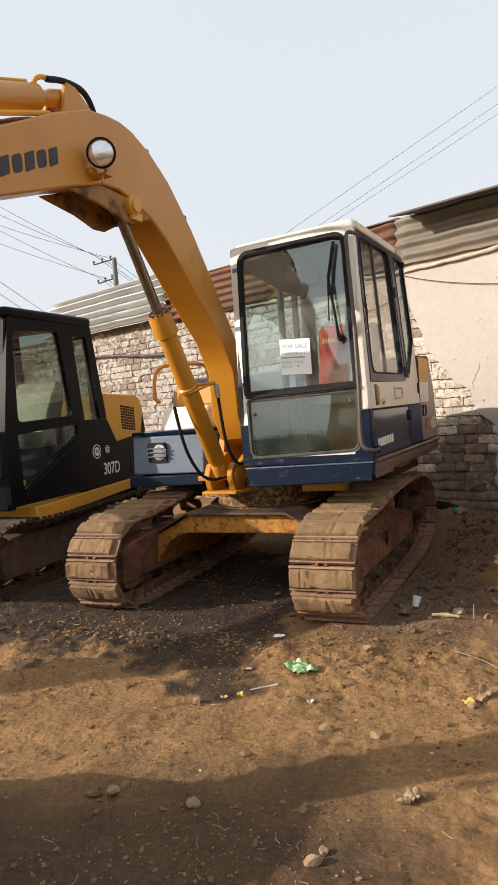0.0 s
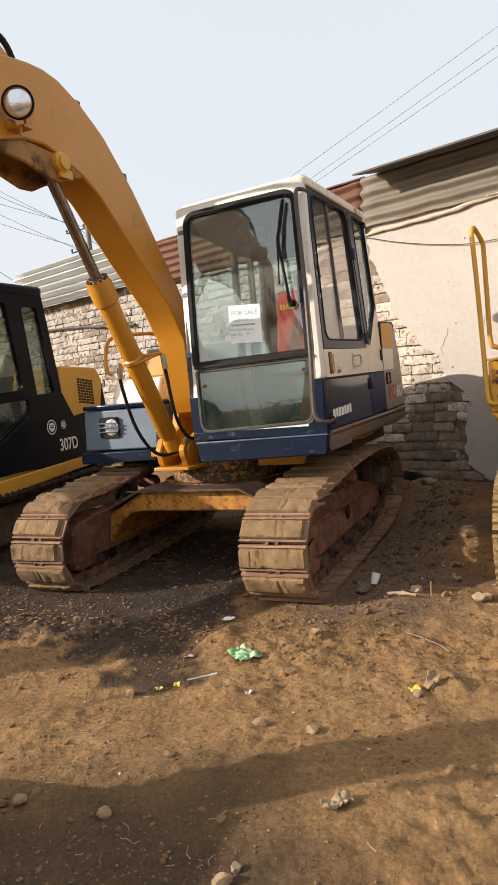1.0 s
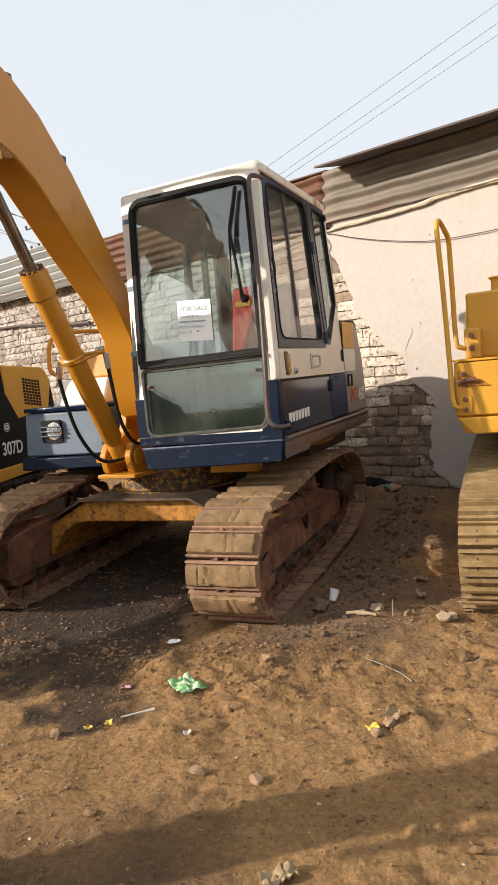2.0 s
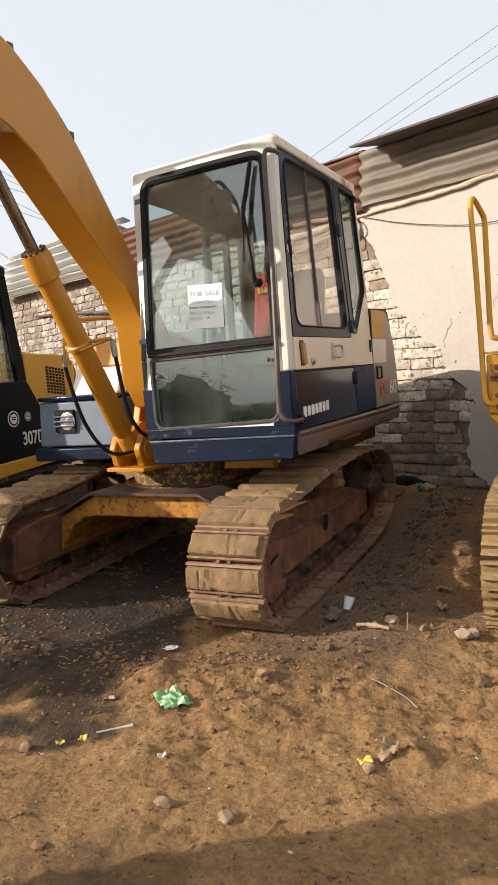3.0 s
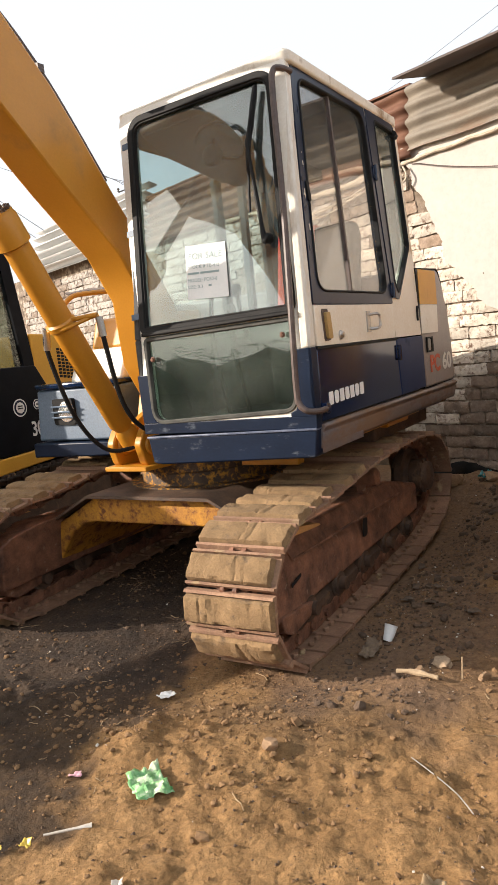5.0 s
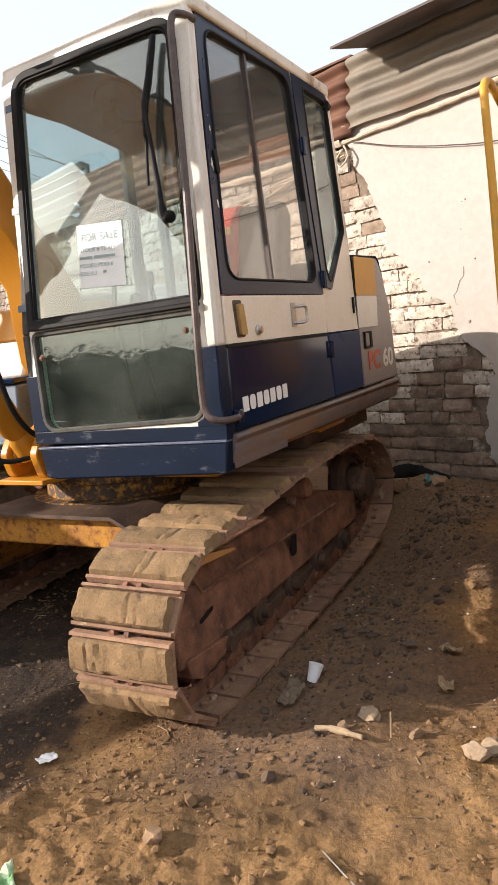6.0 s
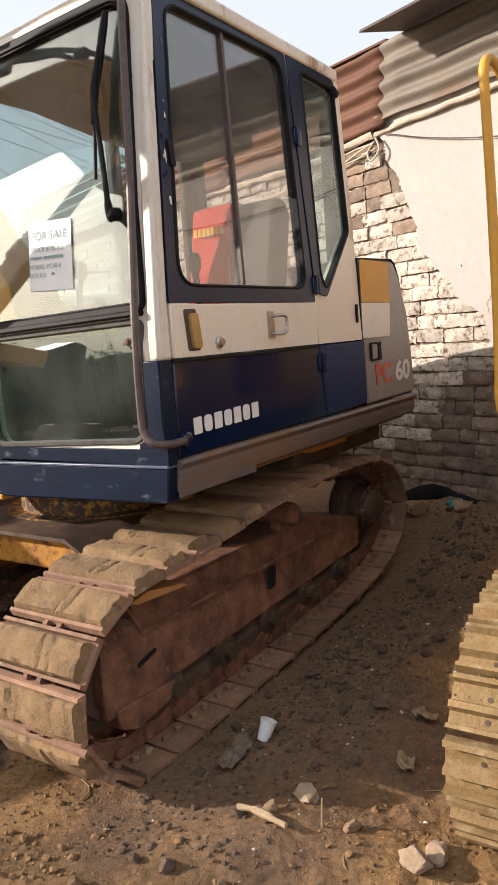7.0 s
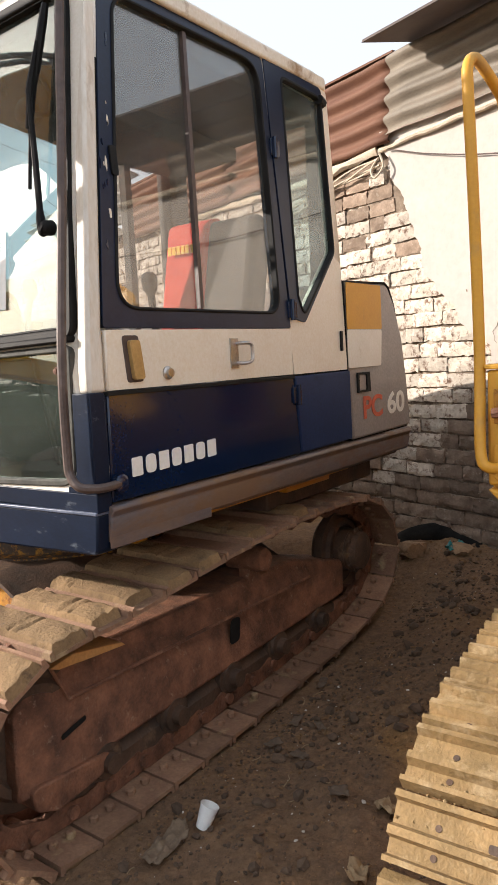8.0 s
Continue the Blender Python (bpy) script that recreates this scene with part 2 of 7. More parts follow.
m_stone = surface("field_stone", (0.20, 0.125, 0.07), (0.33, 0.215, 0.125), 12, 0.95, bump=0.6, vary=0.2)
m_palestone = surface("pale_stone", (0.25, 0.175, 0.11), (0.36, 0.265, 0.175), 9, 0.95, bump=0.5)
m_clod = surface("soil_clods", (0.17, 0.096, 0.044), (0.27, 0.158, 0.075), 10, 1.0, bump=0.6, vary=0.2)
m_stick = surface("dry_stick", (0.30, 0.21, 0.125), (0.40, 0.30, 0.19), 12, 0.9, bump=0.4)
m_tyre = surface("old_tyre_rubber", (0.010, 0.010, 0.010), (0.022, 0.020, 0.018), 8, 0.95, bump=0.3, spec=0.1)
m_chip = surface("pale_chips", (0.45, 0.40, 0.34), (0.6, 0.56, 0.5), 10, 0.9, bump=0.3)
m_leaf = surface("dry_leaf", (0.24, 0.16, 0.085), (0.38, 0.28, 0.165), 20, 0.9, bump=0.3)


def soil_material():
    """Dry brown earth, oil-dark round the parked machines, with shade painted in near-black patches."""
    m = bpy.data.materials.new("trodden_earth")
    m.use_nodes = True
    t = m.node_tree
    n, l = t.nodes, t.links
    b = n["Principled BSDF"]
    co = n.new("ShaderNodeTexCoord")

    def tex(sc, det, ro):
        q = n.new("ShaderNodeTexNoise")
        q.inputs["Scale"].default_value, q.inputs["Detail"].default_value, q.inputs["Roughness"].default_value = sc, det, ro
        l.new(co.outputs["Object"], q.inputs["Vector"])
        return q
    a, f, g = tex(1.3, 10, 0.68), tex(9, 9, 0.72), tex(75, 6, 0.75)
    r = n.new("ShaderNodeValToRGB")
    e = r.color_ramp.elements
    e[0].position, e[0].color = 0.25, (0.145, 0.076, 0.030, 1)
    e[1].position, e[1].color = 0.75, (0.378, 0.230, 0.106, 1)
    k = e.new(0.5)
    k.color = (0.248, 0.142, 0.060, 1)
    mixn = n.new("ShaderNodeMix")
    mixn.inputs[0].default_value = 0.5
    l.new(a.outputs[0], mixn.inputs[2])
    l.new(f.outputs[0], mixn.inputs[3])
    l.new(mixn.outputs[0], r.inputs[0])
    ov = n.new("ShaderNodeMix")
    ov.data_type, ov.blend_type = "RGBA", "OVERLAY"
    ov.inputs[0].default_value = 0.7
    l.new(r.outputs[0], ov.inputs[6])
    l.new(g.outputs[0], ov.inputs[7])
    vo = n.new("ShaderNodeTexVoronoi")
    vo.inputs["Scale"].default_value, vo.inputs["Randomness"].default_value = 34, 1.0
    l.new(co.outputs["Object"], vo.inputs["Vector"])
    sp = n.new("ShaderNodeMapRange")
    sp.inputs[1].default_value, sp.inputs[2].default_value, sp.inputs[3].default_value, sp.inputs[4].default_value = 0.05, 0.55, 1.06, 0.90
    l.new(vo.outputs["Distance"], sp.inputs[0])
    pv = n.new("ShaderNodeMapRange")
    pv.inputs[3].default_value, pv.inputs[4].default_value = 0.66, 1.50
    pv.inputs[1].default_value, pv.inputs[2].default_value = 0.3, 0.7
    l.new(tex(34, 9, 0.8).outputs[0], pv.inputs[0])
    mm = n.new("ShaderNodeMath")
    mm.operation = "MULTIPLY"
    l.new(sp.outputs[0], mm.inputs[0])
    l.new(pv.outputs[0], mm.inputs[1])
    hv = n.new("ShaderNodeHueSaturation")
    l.new(ov.outputs[2], hv.inputs["Color"])
    l.new(mm.outputs[0], hv.inputs["Value"])
    at = n.new("ShaderNodeAttribute")
    at.attribute_name = "oil"
    dm = n.new("ShaderNodeMix")
    dm.data_type = "RGBA"
    ad = n.new("ShaderNodeMath")
    ad.operation = "MULTIPLY_ADD"
    ad.use_clamp = True
    l.new(at.outputs["Fac"], ad.inputs[0])
    ad.inputs[1].default_value = 1.0
    sb = n.new("ShaderNodeMapRange")
    sb.inputs[1].default_value, sb.inputs[2].default_value, sb.inputs[3].default_value, sb.inputs[4].default_value = 0.3, 0.7, -0.35, 0.15
    l.new(f.outputs[0], sb.inputs[0])
    l.new(sb.outputs[0], ad.inputs[2])
    l.new(ad.outputs[0], dm.inputs[0])
    l.new(hv.outputs[0], dm.inputs[6])
    odr = n.new("ShaderNodeMix")
    odr.data_type, odr.blend_type = "RGBA", "MULTIPLY"
    odr.inputs[0].default_value = 1.0
    odr.inputs[6].default_value = (0.185, 0.115, 0.070, 1)
    l.new(mm.outputs[0], odr.inputs[7])
    l.new(odr.outputs[2], dm.inputs[7])
    # near-black tint for painted shade and dark earth round the machines
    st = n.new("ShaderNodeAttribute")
    st.attribute_name = "soil_shade"
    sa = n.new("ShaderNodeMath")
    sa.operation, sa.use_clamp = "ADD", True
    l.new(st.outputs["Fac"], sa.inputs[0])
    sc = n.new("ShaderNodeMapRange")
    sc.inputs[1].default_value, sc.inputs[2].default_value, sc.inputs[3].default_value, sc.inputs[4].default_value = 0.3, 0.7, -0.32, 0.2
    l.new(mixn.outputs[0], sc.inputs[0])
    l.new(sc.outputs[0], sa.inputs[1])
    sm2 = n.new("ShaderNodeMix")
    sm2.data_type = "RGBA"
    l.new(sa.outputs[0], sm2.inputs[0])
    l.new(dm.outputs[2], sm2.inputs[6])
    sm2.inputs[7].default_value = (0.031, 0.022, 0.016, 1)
    l.new(sm2.outputs[2], b.inputs["Base Color"])
    b.inputs["Roughness"].default_value = 0.95
    b.inputs["Specular IOR Level"].default_value = 0.25
    bp = n.new("ShaderNodeBump")
    bp.inputs["Strength"].default_value, bp.inputs["Distance"].default_value = 0.7, 0.03
    sm = n.new("ShaderNodeMath")
    sm.operation = "MULTIPLY_ADD"
    l.new(g.outputs[0], sm.inputs[0])
    sm.inputs[1].default_value = 0.16
    cr = n.new("ShaderNodeMath")
    cr.operation = "MULTIPLY_ADD"
    l.new(vo.outputs["Distance"], cr.inputs[0])
    cr.inputs[1].default_value = -0.28
    l.new(f.outputs[0], cr.inputs[2])
    l.new(cr.outputs[0], sm.inputs[2])
    l.new(sm.outputs[0], bp.inputs["Height"])
    l.new(bp.outputs[0], b.inputs["Normal"])
    return m


m_soil = soil_material()

# ---- mesh helpers ----


def part(name, bm, material, parent=None, label="", bevel=0.0, smooth=35, seg=2):
    """One mesh object from a bmesh, under a thing or a part."""
    bmesh.ops.remove_doubles(bm, verts=bm.verts, dist=1e-5)
    bmesh.ops.recalc_face_normals(bm, faces=bm.faces)
    me = bpy.data.meshes.new(name)
    bm.to_mesh(me)
    bm.free()
    me.materials.append(material)
    if smooth:
        me.shade_smooth()
        me.set_sharp_from_angle(angle=radians(smooth))
    ob = new(name, me)
    if bevel:
        mod = ob.modifiers.new("bevel", "BEVEL")
        mod.width, mod.segments, mod.limit_method, mod.angle_limit = bevel, seg, "ANGLE", radians(40)
        mod.harden_normals = False
    if parent is not None:
        ob.parent = parent
    if label:
        tagged(ob, label)
    return ob


def shared(name, mesh, parent, m=None):
    ob = new(name, mesh)
    ob.parent = parent
    if m is not None:
        ob.matrix_basis = m
    return ob


def empty(name, m, label, category, group="", kind=""):
    e = new(name)
    e.empty_display_size = 0.2
    e.matrix_basis = m
    return tagged(e, label, category, group, kind)


def B():
    return bmesh.new()


def box(bm, x0, x1, y0, y1, z0, z1):
    v = [bm.verts.new((x, y, z)) for x in (x0, x1) for y in (y0, y1) for z in (z0, z1)]
    for f in ((0, 1, 3, 2), (4, 6, 7, 5), (0, 4, 5, 1), (2, 3, 7, 6), (0, 2, 6, 4), (1, 5, 7, 3)):
        bm.faces.new([v[i] for i in f])
    return bm


def prism(bm, pts, c0, c1, axis="x", shear=None):
    """A 2D outline drawn out along an axis. x: pts are (y, z); y: (x, z); z: (x, y)."""
    def at(p, c):
        q = {"x": (c, p[0], p[1]), "y": (p[0], c, p[1]), "z": (p[0], p[1], c)}[axis]
        return shear(*q) if shear else q
    a = [bm.verts.new(at(p, c0)) for p in pts]
    b = [bm.verts.new(at(p, c1)) for p in pts]
    n = len(pts)
    bm.faces.new(a)
    bm.faces.new(b[::-1])
    for i in range(n):
        bm.faces.new((a[i], b[i], b[(i + 1) % n], a[(i + 1) % n]))
    return bm


def tube(bm, pts, r, n=10, cap=True):
    """A round bar swept along points."""
    pts = [Vector(p) for p in pts]
    rings, up = [], None
    for i, p in enumerate(pts):
        d = (pts[min(i + 1, len(pts) - 1)] - pts[max(i - 1, 0)]).normalized()
        if up is None:
            up = d.orthogonal().normalized()
        up = (up - d * up.dot(d)).normalized()
        s = d.cross(up)
        rr = r[i] if isinstance(r, (list, tuple)) else r
        rings.append([bm.verts.new(p + (up * math.cos(a) + s * math.sin(a)) * rr) for a in [2 * math.pi * k / n for k in range(n)]])
    for q, w in zip(rings, rings[1:]):
        for k in range(n):
            bm.faces.new((q[k], q[(k + 1) % n], w[(k + 1) % n], w[k]))
    if cap:
        bm.faces.new(rings[0][::-1])
        bm.faces.new(rings[-1])
    return bm


def lathe(bm, prof, base, axis, n=24, cap=True):
    """Rings of (distance along axis, radius) round an axis from base."""
    base, d = Vector(base), Vector(axis).normalized()
    a = d.orthogonal().normalized()
    b = d.cross(a)
    rings = [[bm.verts.new(base + d * h + (a * math.cos(t) + b * math.sin(t)) * max(r, 0.0004)) for t in [2 * math.pi * k / n for k in range(n)]] for h, r in prof]
    for q, w in zip(rings, rings[1:]):
        for k in range(n):
            bm.faces.new((q[k], q[(k + 1) % n], w[(k + 1) % n], w[k]))
    if cap:
        bm.faces.new(rings[0][::-1])
        bm.faces.new(rings[-1])
    return bm


def curve(pts, steps=6, closed=False):
    """A smooth line through points."""
    P = [Vector(p) for p in pts]
    n, out = len(P), []
    for i in range(n if closed else n - 1):
        g = (lambda k: P[k % n]) if closed else (lambda k: P[min(max(k, 0), n - 1)])
        a, b, c, d = g(i - 1), g(i), g(i + 1), g(i + 2)
        for s in range(steps):
            t = s / steps
            out.append(0.5 * (2 * b + (c - a) * t + (2 * a - 5 * b + 4 * c - d) * t * t + (3 * b - a - 3 * c + d) * t ** 3))
    if not closed:
        out.append(P[-1])
    return out


def rounded(pts, r, n=5):
    """A 2D polygon with rounded corners; r is one radius or one a corner."""
    out, k = [], len(pts)
    for i in range(k):
        p = Vector(pts[i])
        a, b = (Vector(pts[i - 1]) - p), (Vector(pts[(i + 1) % k]) - p)
        rr = r[i] if isinstance(r, (list, tuple)) else r
        half = a.angle(b) / 2
        cut = min(rr / math.tan(half), a.length * 0.45, b.length * 0.45)
        s, e = p + a.normalized() * cut, p + b.normalized() * cut
        for j in range(n + 1):
            t = j / n
            q = (1 - t) ** 2 * s + 2 * t * (1 - t) * p + t * t * e
            out.append((q.x, q.y))
    return out


def panel(outer, holes, place, thick):
    """A flat sheet with holes; place(u, v, depth) bends it into the thing's space."""
    bm = B()
    edges, verts = [], []
    for loop in (outer, *holes):
        vs = [bm.verts.new((u, v, 0)) for u, v in loop]
        verts += vs
        edges += [bm.edges.new((vs[i], vs[(i + 1) % len(vs)])) for i in range(len(vs))]
    bmesh.ops.triangle_fill(bm, use_beauty=True, edges=edges)
    inside = list(bm.faces)
    for f in inside:
        c = f.calc_center_median()
        for h in holes:
            if in_poly((c.x, c.y), h):
                bm.faces.remove(f)
                break
    faces = list(bm.faces)
    rim = [e for e in bm.edges if len(e.link_faces) == 1]
    back = {v: bm.verts.new((v.co.x, v.co.y, thick)) for v in list(bm.verts)}
    for f in faces:
        bm.faces.new([back[v] for v in reversed(f.verts)])
    for e in rim:
        a, b = e.verts
        bm.faces.new((a, b, back[b], back[a]))
    for v in bm.verts:
        v.co = Vector(place(v.co.x, v.co.y, v.co.z))
    return bm


def in_poly(p, poly):
    x, y, inside = p[0], p[1], False
    for i in range(len(poly)):
        (x1, y1), (x2, y2) = poly[i - 1], poly[i]
        if (y1 > y) != (y2 > y) and x < (x2 - x1) * (y - y1) / (y2 - y1) + x1:
            inside = not inside
    return inside


def grow(poly, d):
    """The polygon pushed outward by d."""
    n, out = len(poly), []
    area = sum(poly[i - 1][0] * poly[i][1] - poly[i][0] * poly[i - 1][1] for i in range(n))
    s = 1 if area > 0 else -1
    for i in range(n):
        p, a, b = Vector(poly[i]), Vector(poly[i - 1]), Vector(poly[(i + 1) % n])
        e1, e2 = (p - a), (b - p)
        if e1.length < 1e-6 or e2.length < 1e-6:
            out.append(tuple(p))
            continue
        n1, n2 = Vector((e1.y, -e1.x)).normalized() * s, Vector((e2.y, -e2.x)).normalized() * s
        m = (n1 + n2)
        m = m / max(m.length_squared / 2, 0.3)
        out.append((p.x + m.x * d, p.y + m.y * d))
    return out


def rough_up(bm, amount, scale, seed=0.0):
    for v in bm.verts:
        v.co += noise.noise_vector(v.co * scale + Vector((seed, seed * 2, seed * 3))) * amount


def letters(name, text, size, m, material, parent, label="", depth=0.001, spacing=1.0, bold=0.0):
    cu = bpy.data.curves.new(name, "FONT")
    cu.body, cu.size, cu.extrude, cu.space_character = text, size, depth, spacing
    cu.offset = bold
    cu.materials.append(material)
    ob = new(name, cu)
    ob.parent = parent
    ob.matrix_basis = m
    return tagged(ob, label) if label else ob


# ---- ground ----
def wall_gap(x, y):
    return (9.79 - x - y) / 1.4142


def smooth_step(a, b, t):
    t = min(max((t - a) / (b - a), 0.0), 1.0)
    return t * t * (3 - 2 * t)


def machine_space(x, y):
    qx, qy = x - 0.140, y - 6.161
    c, s = math.cos(radians(26)), math.sin(radians(26))
    return qx * c - qy * s, qx * s + qy * c


def ground_z(x, y):
    g = wall_gap(x, y)
    near = 1 - smooth_step(7, 14, math.hypot(x - 0.5, y - 4))
    z = 0.20 * (1 - smooth_step(0.2, 2.6, g)) * near
    mx, my = machine_space(x, y)
    # pressed flat under the tracks, a low bank in front of the nearer one
    flat = (1 - smooth_step(1.15, 1.7, abs(mx))) * (1 - smooth_step(1.4, 1.9, abs(my)))
    z = z * (1 - flat) + flat * (-0.03 + 0.05 * smooth_step(-0.2, 1.4, my))
    z += 0.05 * math.exp(-(((x - 0.95) / 0.55) ** 2 + ((y - 4.05 - 0.25 * x) / 0.22) ** 2))
    p = Vector((x, y, 0.0))
    fine = smooth_step(-2.4, -1.9, x) * (1 - smooth_step(2.5, 2.9, x)) * smooth_step(1.7, 2.0, y) * (1 - smooth_step(7.6, 7.9, y))
    z += near * (1 - 0.6 * flat) * (0.022 * noise.noise(p * 1.3) + 0.020 * noise.noise(p * 3.7))
    lump = noise.noise(p * 2.1 + Vector((9, 4, 0)))
    rough = 0.50 + 0.65 * smooth_step(-0.25, 0.35, lump) + 0.7 * math.exp(-((my + 1.75) / 0.35) ** 2)
    rough *= fine
    if fine > 0:
        d1, d2 = noise.voronoi(p * 11 + noise.noise_vector(p * 6) * 0.7)[0][:2]
        e1, e2 = noise.voronoi(p * 27 + Vector((3, 3, 0)))[0][:2]
        z += near * (1 - 0.5 * flat) * rough * (0.013 * min(d2 - d1, 0.45) + 0.007 * min(e2 - e1, 0.5))
    z += near * (1 - 0.6 * flat) * rough * (0.026 * max(0.0, noise.noise(p * 6.0)) + 0.012 * noise.noise(p * 13.0) + 0.014 * abs(noise.noise(p * 24.0)) + 0.007 * noise.noise(p * 45.0))
    return z


def axis_steps(lo, hi, fine, far):
    """Fine steps between lo and hi, growing outward to far."""
    a = list(np.arange(lo, hi + fine / 2, fine))
    up, d, x = [], fine, hi
    while x < far:
        d *= 1.35
        x += d
        up.append(x)
    dn, d, x = [], fine, lo
    while x > -far:
        d *= 1.35
        x -= d
        dn.append(x)
    return dn[::-1] + a + up


def build_ground():
    xs, ys = axis_steps(-2.4, 2.9, 0.018, 900), axis_steps(1.7, 7.9, 0.018, 900)
    nx, ny = len(xs), len(ys)
    verts = [(x, y, ground_z(x, y)) for y in ys for x in xs]
    faces = [(j * nx + i, j * nx + i + 1, (j + 1) * nx + i + 1, (j + 1) * nx + i) for j in range(ny - 1) for i in range(nx - 1)]
    me = bpy.data.meshes.new("ground")
    me.from_pydata(verts, [], faces)
    me.materials.append(m_soil)
    me.shade_smooth()
    oil = me.attributes.new("oil", "FLOAT", "POINT")
    soil_shade = me.attributes.new("soil_shade", "FLOAT", "POINT")
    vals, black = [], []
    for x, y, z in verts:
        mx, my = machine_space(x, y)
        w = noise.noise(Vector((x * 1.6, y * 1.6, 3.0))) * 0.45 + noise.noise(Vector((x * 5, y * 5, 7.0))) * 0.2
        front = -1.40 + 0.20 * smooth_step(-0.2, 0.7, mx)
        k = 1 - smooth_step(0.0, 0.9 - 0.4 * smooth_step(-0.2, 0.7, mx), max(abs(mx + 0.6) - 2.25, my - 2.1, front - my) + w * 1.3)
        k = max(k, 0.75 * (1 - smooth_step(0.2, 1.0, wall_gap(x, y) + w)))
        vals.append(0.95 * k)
        # shade under and between the machines, painted in over dark earth
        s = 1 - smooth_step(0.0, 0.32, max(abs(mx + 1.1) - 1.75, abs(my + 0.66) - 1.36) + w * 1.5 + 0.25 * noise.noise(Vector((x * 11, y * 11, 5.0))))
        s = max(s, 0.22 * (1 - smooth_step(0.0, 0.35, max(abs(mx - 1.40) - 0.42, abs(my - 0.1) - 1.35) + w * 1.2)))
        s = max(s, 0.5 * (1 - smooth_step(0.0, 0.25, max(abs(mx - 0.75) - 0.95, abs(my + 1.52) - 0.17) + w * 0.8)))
        # cast shadow at the near left, painted in as a dark patch
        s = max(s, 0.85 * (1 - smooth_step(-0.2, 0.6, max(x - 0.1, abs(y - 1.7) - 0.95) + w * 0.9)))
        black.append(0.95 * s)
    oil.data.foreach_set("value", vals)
    soil_shade.data.foreach_set("value", black)
    return tagged(new("ground", me), "trodden brown earth yard with oil-darkened and painted-shade patches", "ground", kind="structure")


build_ground()

# ---- boundary wall ----
WALL = pose(1.94, 7.85, 0, 0, 0, -45)
wall = empty("wall_north", WALL, "old brick yard wall, whitewashed, with plaster fallen away", "wall", kind="structure")
bm = B()
box(bm, -12, 8.0, 0.004, 0.24, -0.3, 2.93)
part("core", bm, m_mortar, wall, "rough dark mortar of the wall")

EDGE = [(-0.30, 2.95), (-0.228, 2.69), (0.0, 2.21), (0.05, 1.955), (0.30, 1.69), (0.36, 1.62), (0.56, 1.45), (0.58, 1.32), (0.73, 1.14), (0.86, 1.04), (0.80, 0.75), (0.77, 0.39), (1.0, 0.25), (1.3, 0.12)]


def plaster_edge(z):
    for (x0, z0), (x1, z1) in zip(EDGE, EDGE[1:]):
        if z1 <= z <= z0:
            return x0 + (x1 - x0) * (z0 - z) / (z0 - z1)
    return EDGE[0][0] if z > EDGE[0][1] else EDGE[-1][0]


def build_plaster():
    bm = B()
    zs = list(np.arange(0.14, 2.935, 0.013))
    left, right = [], []
    for z in zs:
        e = plaster_edge(z) + 0.07 * noise.noise(Vector((z * 6, 1, 0))) + 0.035 * noise.noise(Vector((z * 19, 4, 0))) + 0.014 * noise.noise(Vector((z * 61, 7, 0)))
        left.append((e, z))
    cols = [0.0, 0.012, 0.05, 0.10, 0.15, 0.25, 0.4, 0.6, 0.9, 1.3, 1.8, 2.4, 3.2, 7.2]
    rows = []
    for e, z in left:
        row = []
        for c in cols:
            y = -0.030 - 0.004 * noise.noise(Vector((e + c, z * 2, 9))) + (0.020 if c == 0 else 0) + 0.006 * noise.noise(Vector(((e + c) * 8, z * 8, 2))) * (c < 0.2)
            row.append(bm.verts.new((min(e + c, 8.0), y, z)))
        rows.append([bm.verts.new((e, 0.01, z))] + row)
    for a, b in zip(rows, rows[1:]):
        for i in range(len(a) - 1):
            bm.faces.new((a[i], a[i + 1], b[i + 1], b[i]))
    part("plaster", bm, m_plaster, wall, "cream whitewashed plaster with a ragged broken edge", smooth=50)


build_plaster()
# pock marks and hair cracks in the plaster
rnd = random.Random(21)
for k in range(26):
    x, z = rnd.uniform(0.35, 2.6), rnd.uniform(1.2, 2.6)
    if x < plaster_edge(z) + 0.08:
        continue
    r = 0.003 + 0.008 * rnd.random() ** 2
    pts = [(x + r * rnd.uniform(0.5, 1.3) * math.cos(a), z + r * rnd.uniform(0.6, 1.7) * math.sin(a)) for a in [i * math.pi / 4 for i in range(8)]]
    part("pock_mark", prism(B(), pts, -0.0352, -0.030, "y"), m_mortar, wall)
for k in range(7):
    x, z = rnd.uniform(0.5, 2.4), rnd.uniform(1.5, 2.6)
    if x < plaster_edge(z) + 0.15:
        continue
    pts = [Vector((x, -0.0345, z))]
    for i in range(9):
        pts.append(pts[-1] + Vector((rnd.uniform(-0.03, 0.02), 0, -rnd.uniform(0.015, 0.04))))
    part("crack", tube(B(), pts, 0.0014, 4), m_mortar, wall)


def sheet(bm, x0, x1, z0, z1, y, pitch=0.092, amp=0.021, tilt=0.0, x_noise=0.0, cols=14, lap=2.86):
    """Corrugated sheet whose ridges run along x."""
    nz = int((z1 - z0) / (pitch / 8))
    rows = []
    for j in range(nz + 1):
        z = z0 + (z1 - z0) * j / nz
        yy = y + amp * math.sin(2 * math.pi * (z - lap) / pitch) + tilt * (z - z0)
        rows.append([bm.verts.new((x0 + (x1 - x0) * i / cols, yy + 0.010 * noise.noise(Vector((i * 1.7, z * 3, x0))), z + x_noise * noise.noise(Vector((x0 + i * 0.9, 5, 0))))) for i in range(cols + 1)])
    for a, b in zip(rows, rows[1:]):
        for i in range(cols):
            bm.faces.new((a[i], a[i + 1], b[i + 1], b[i]))


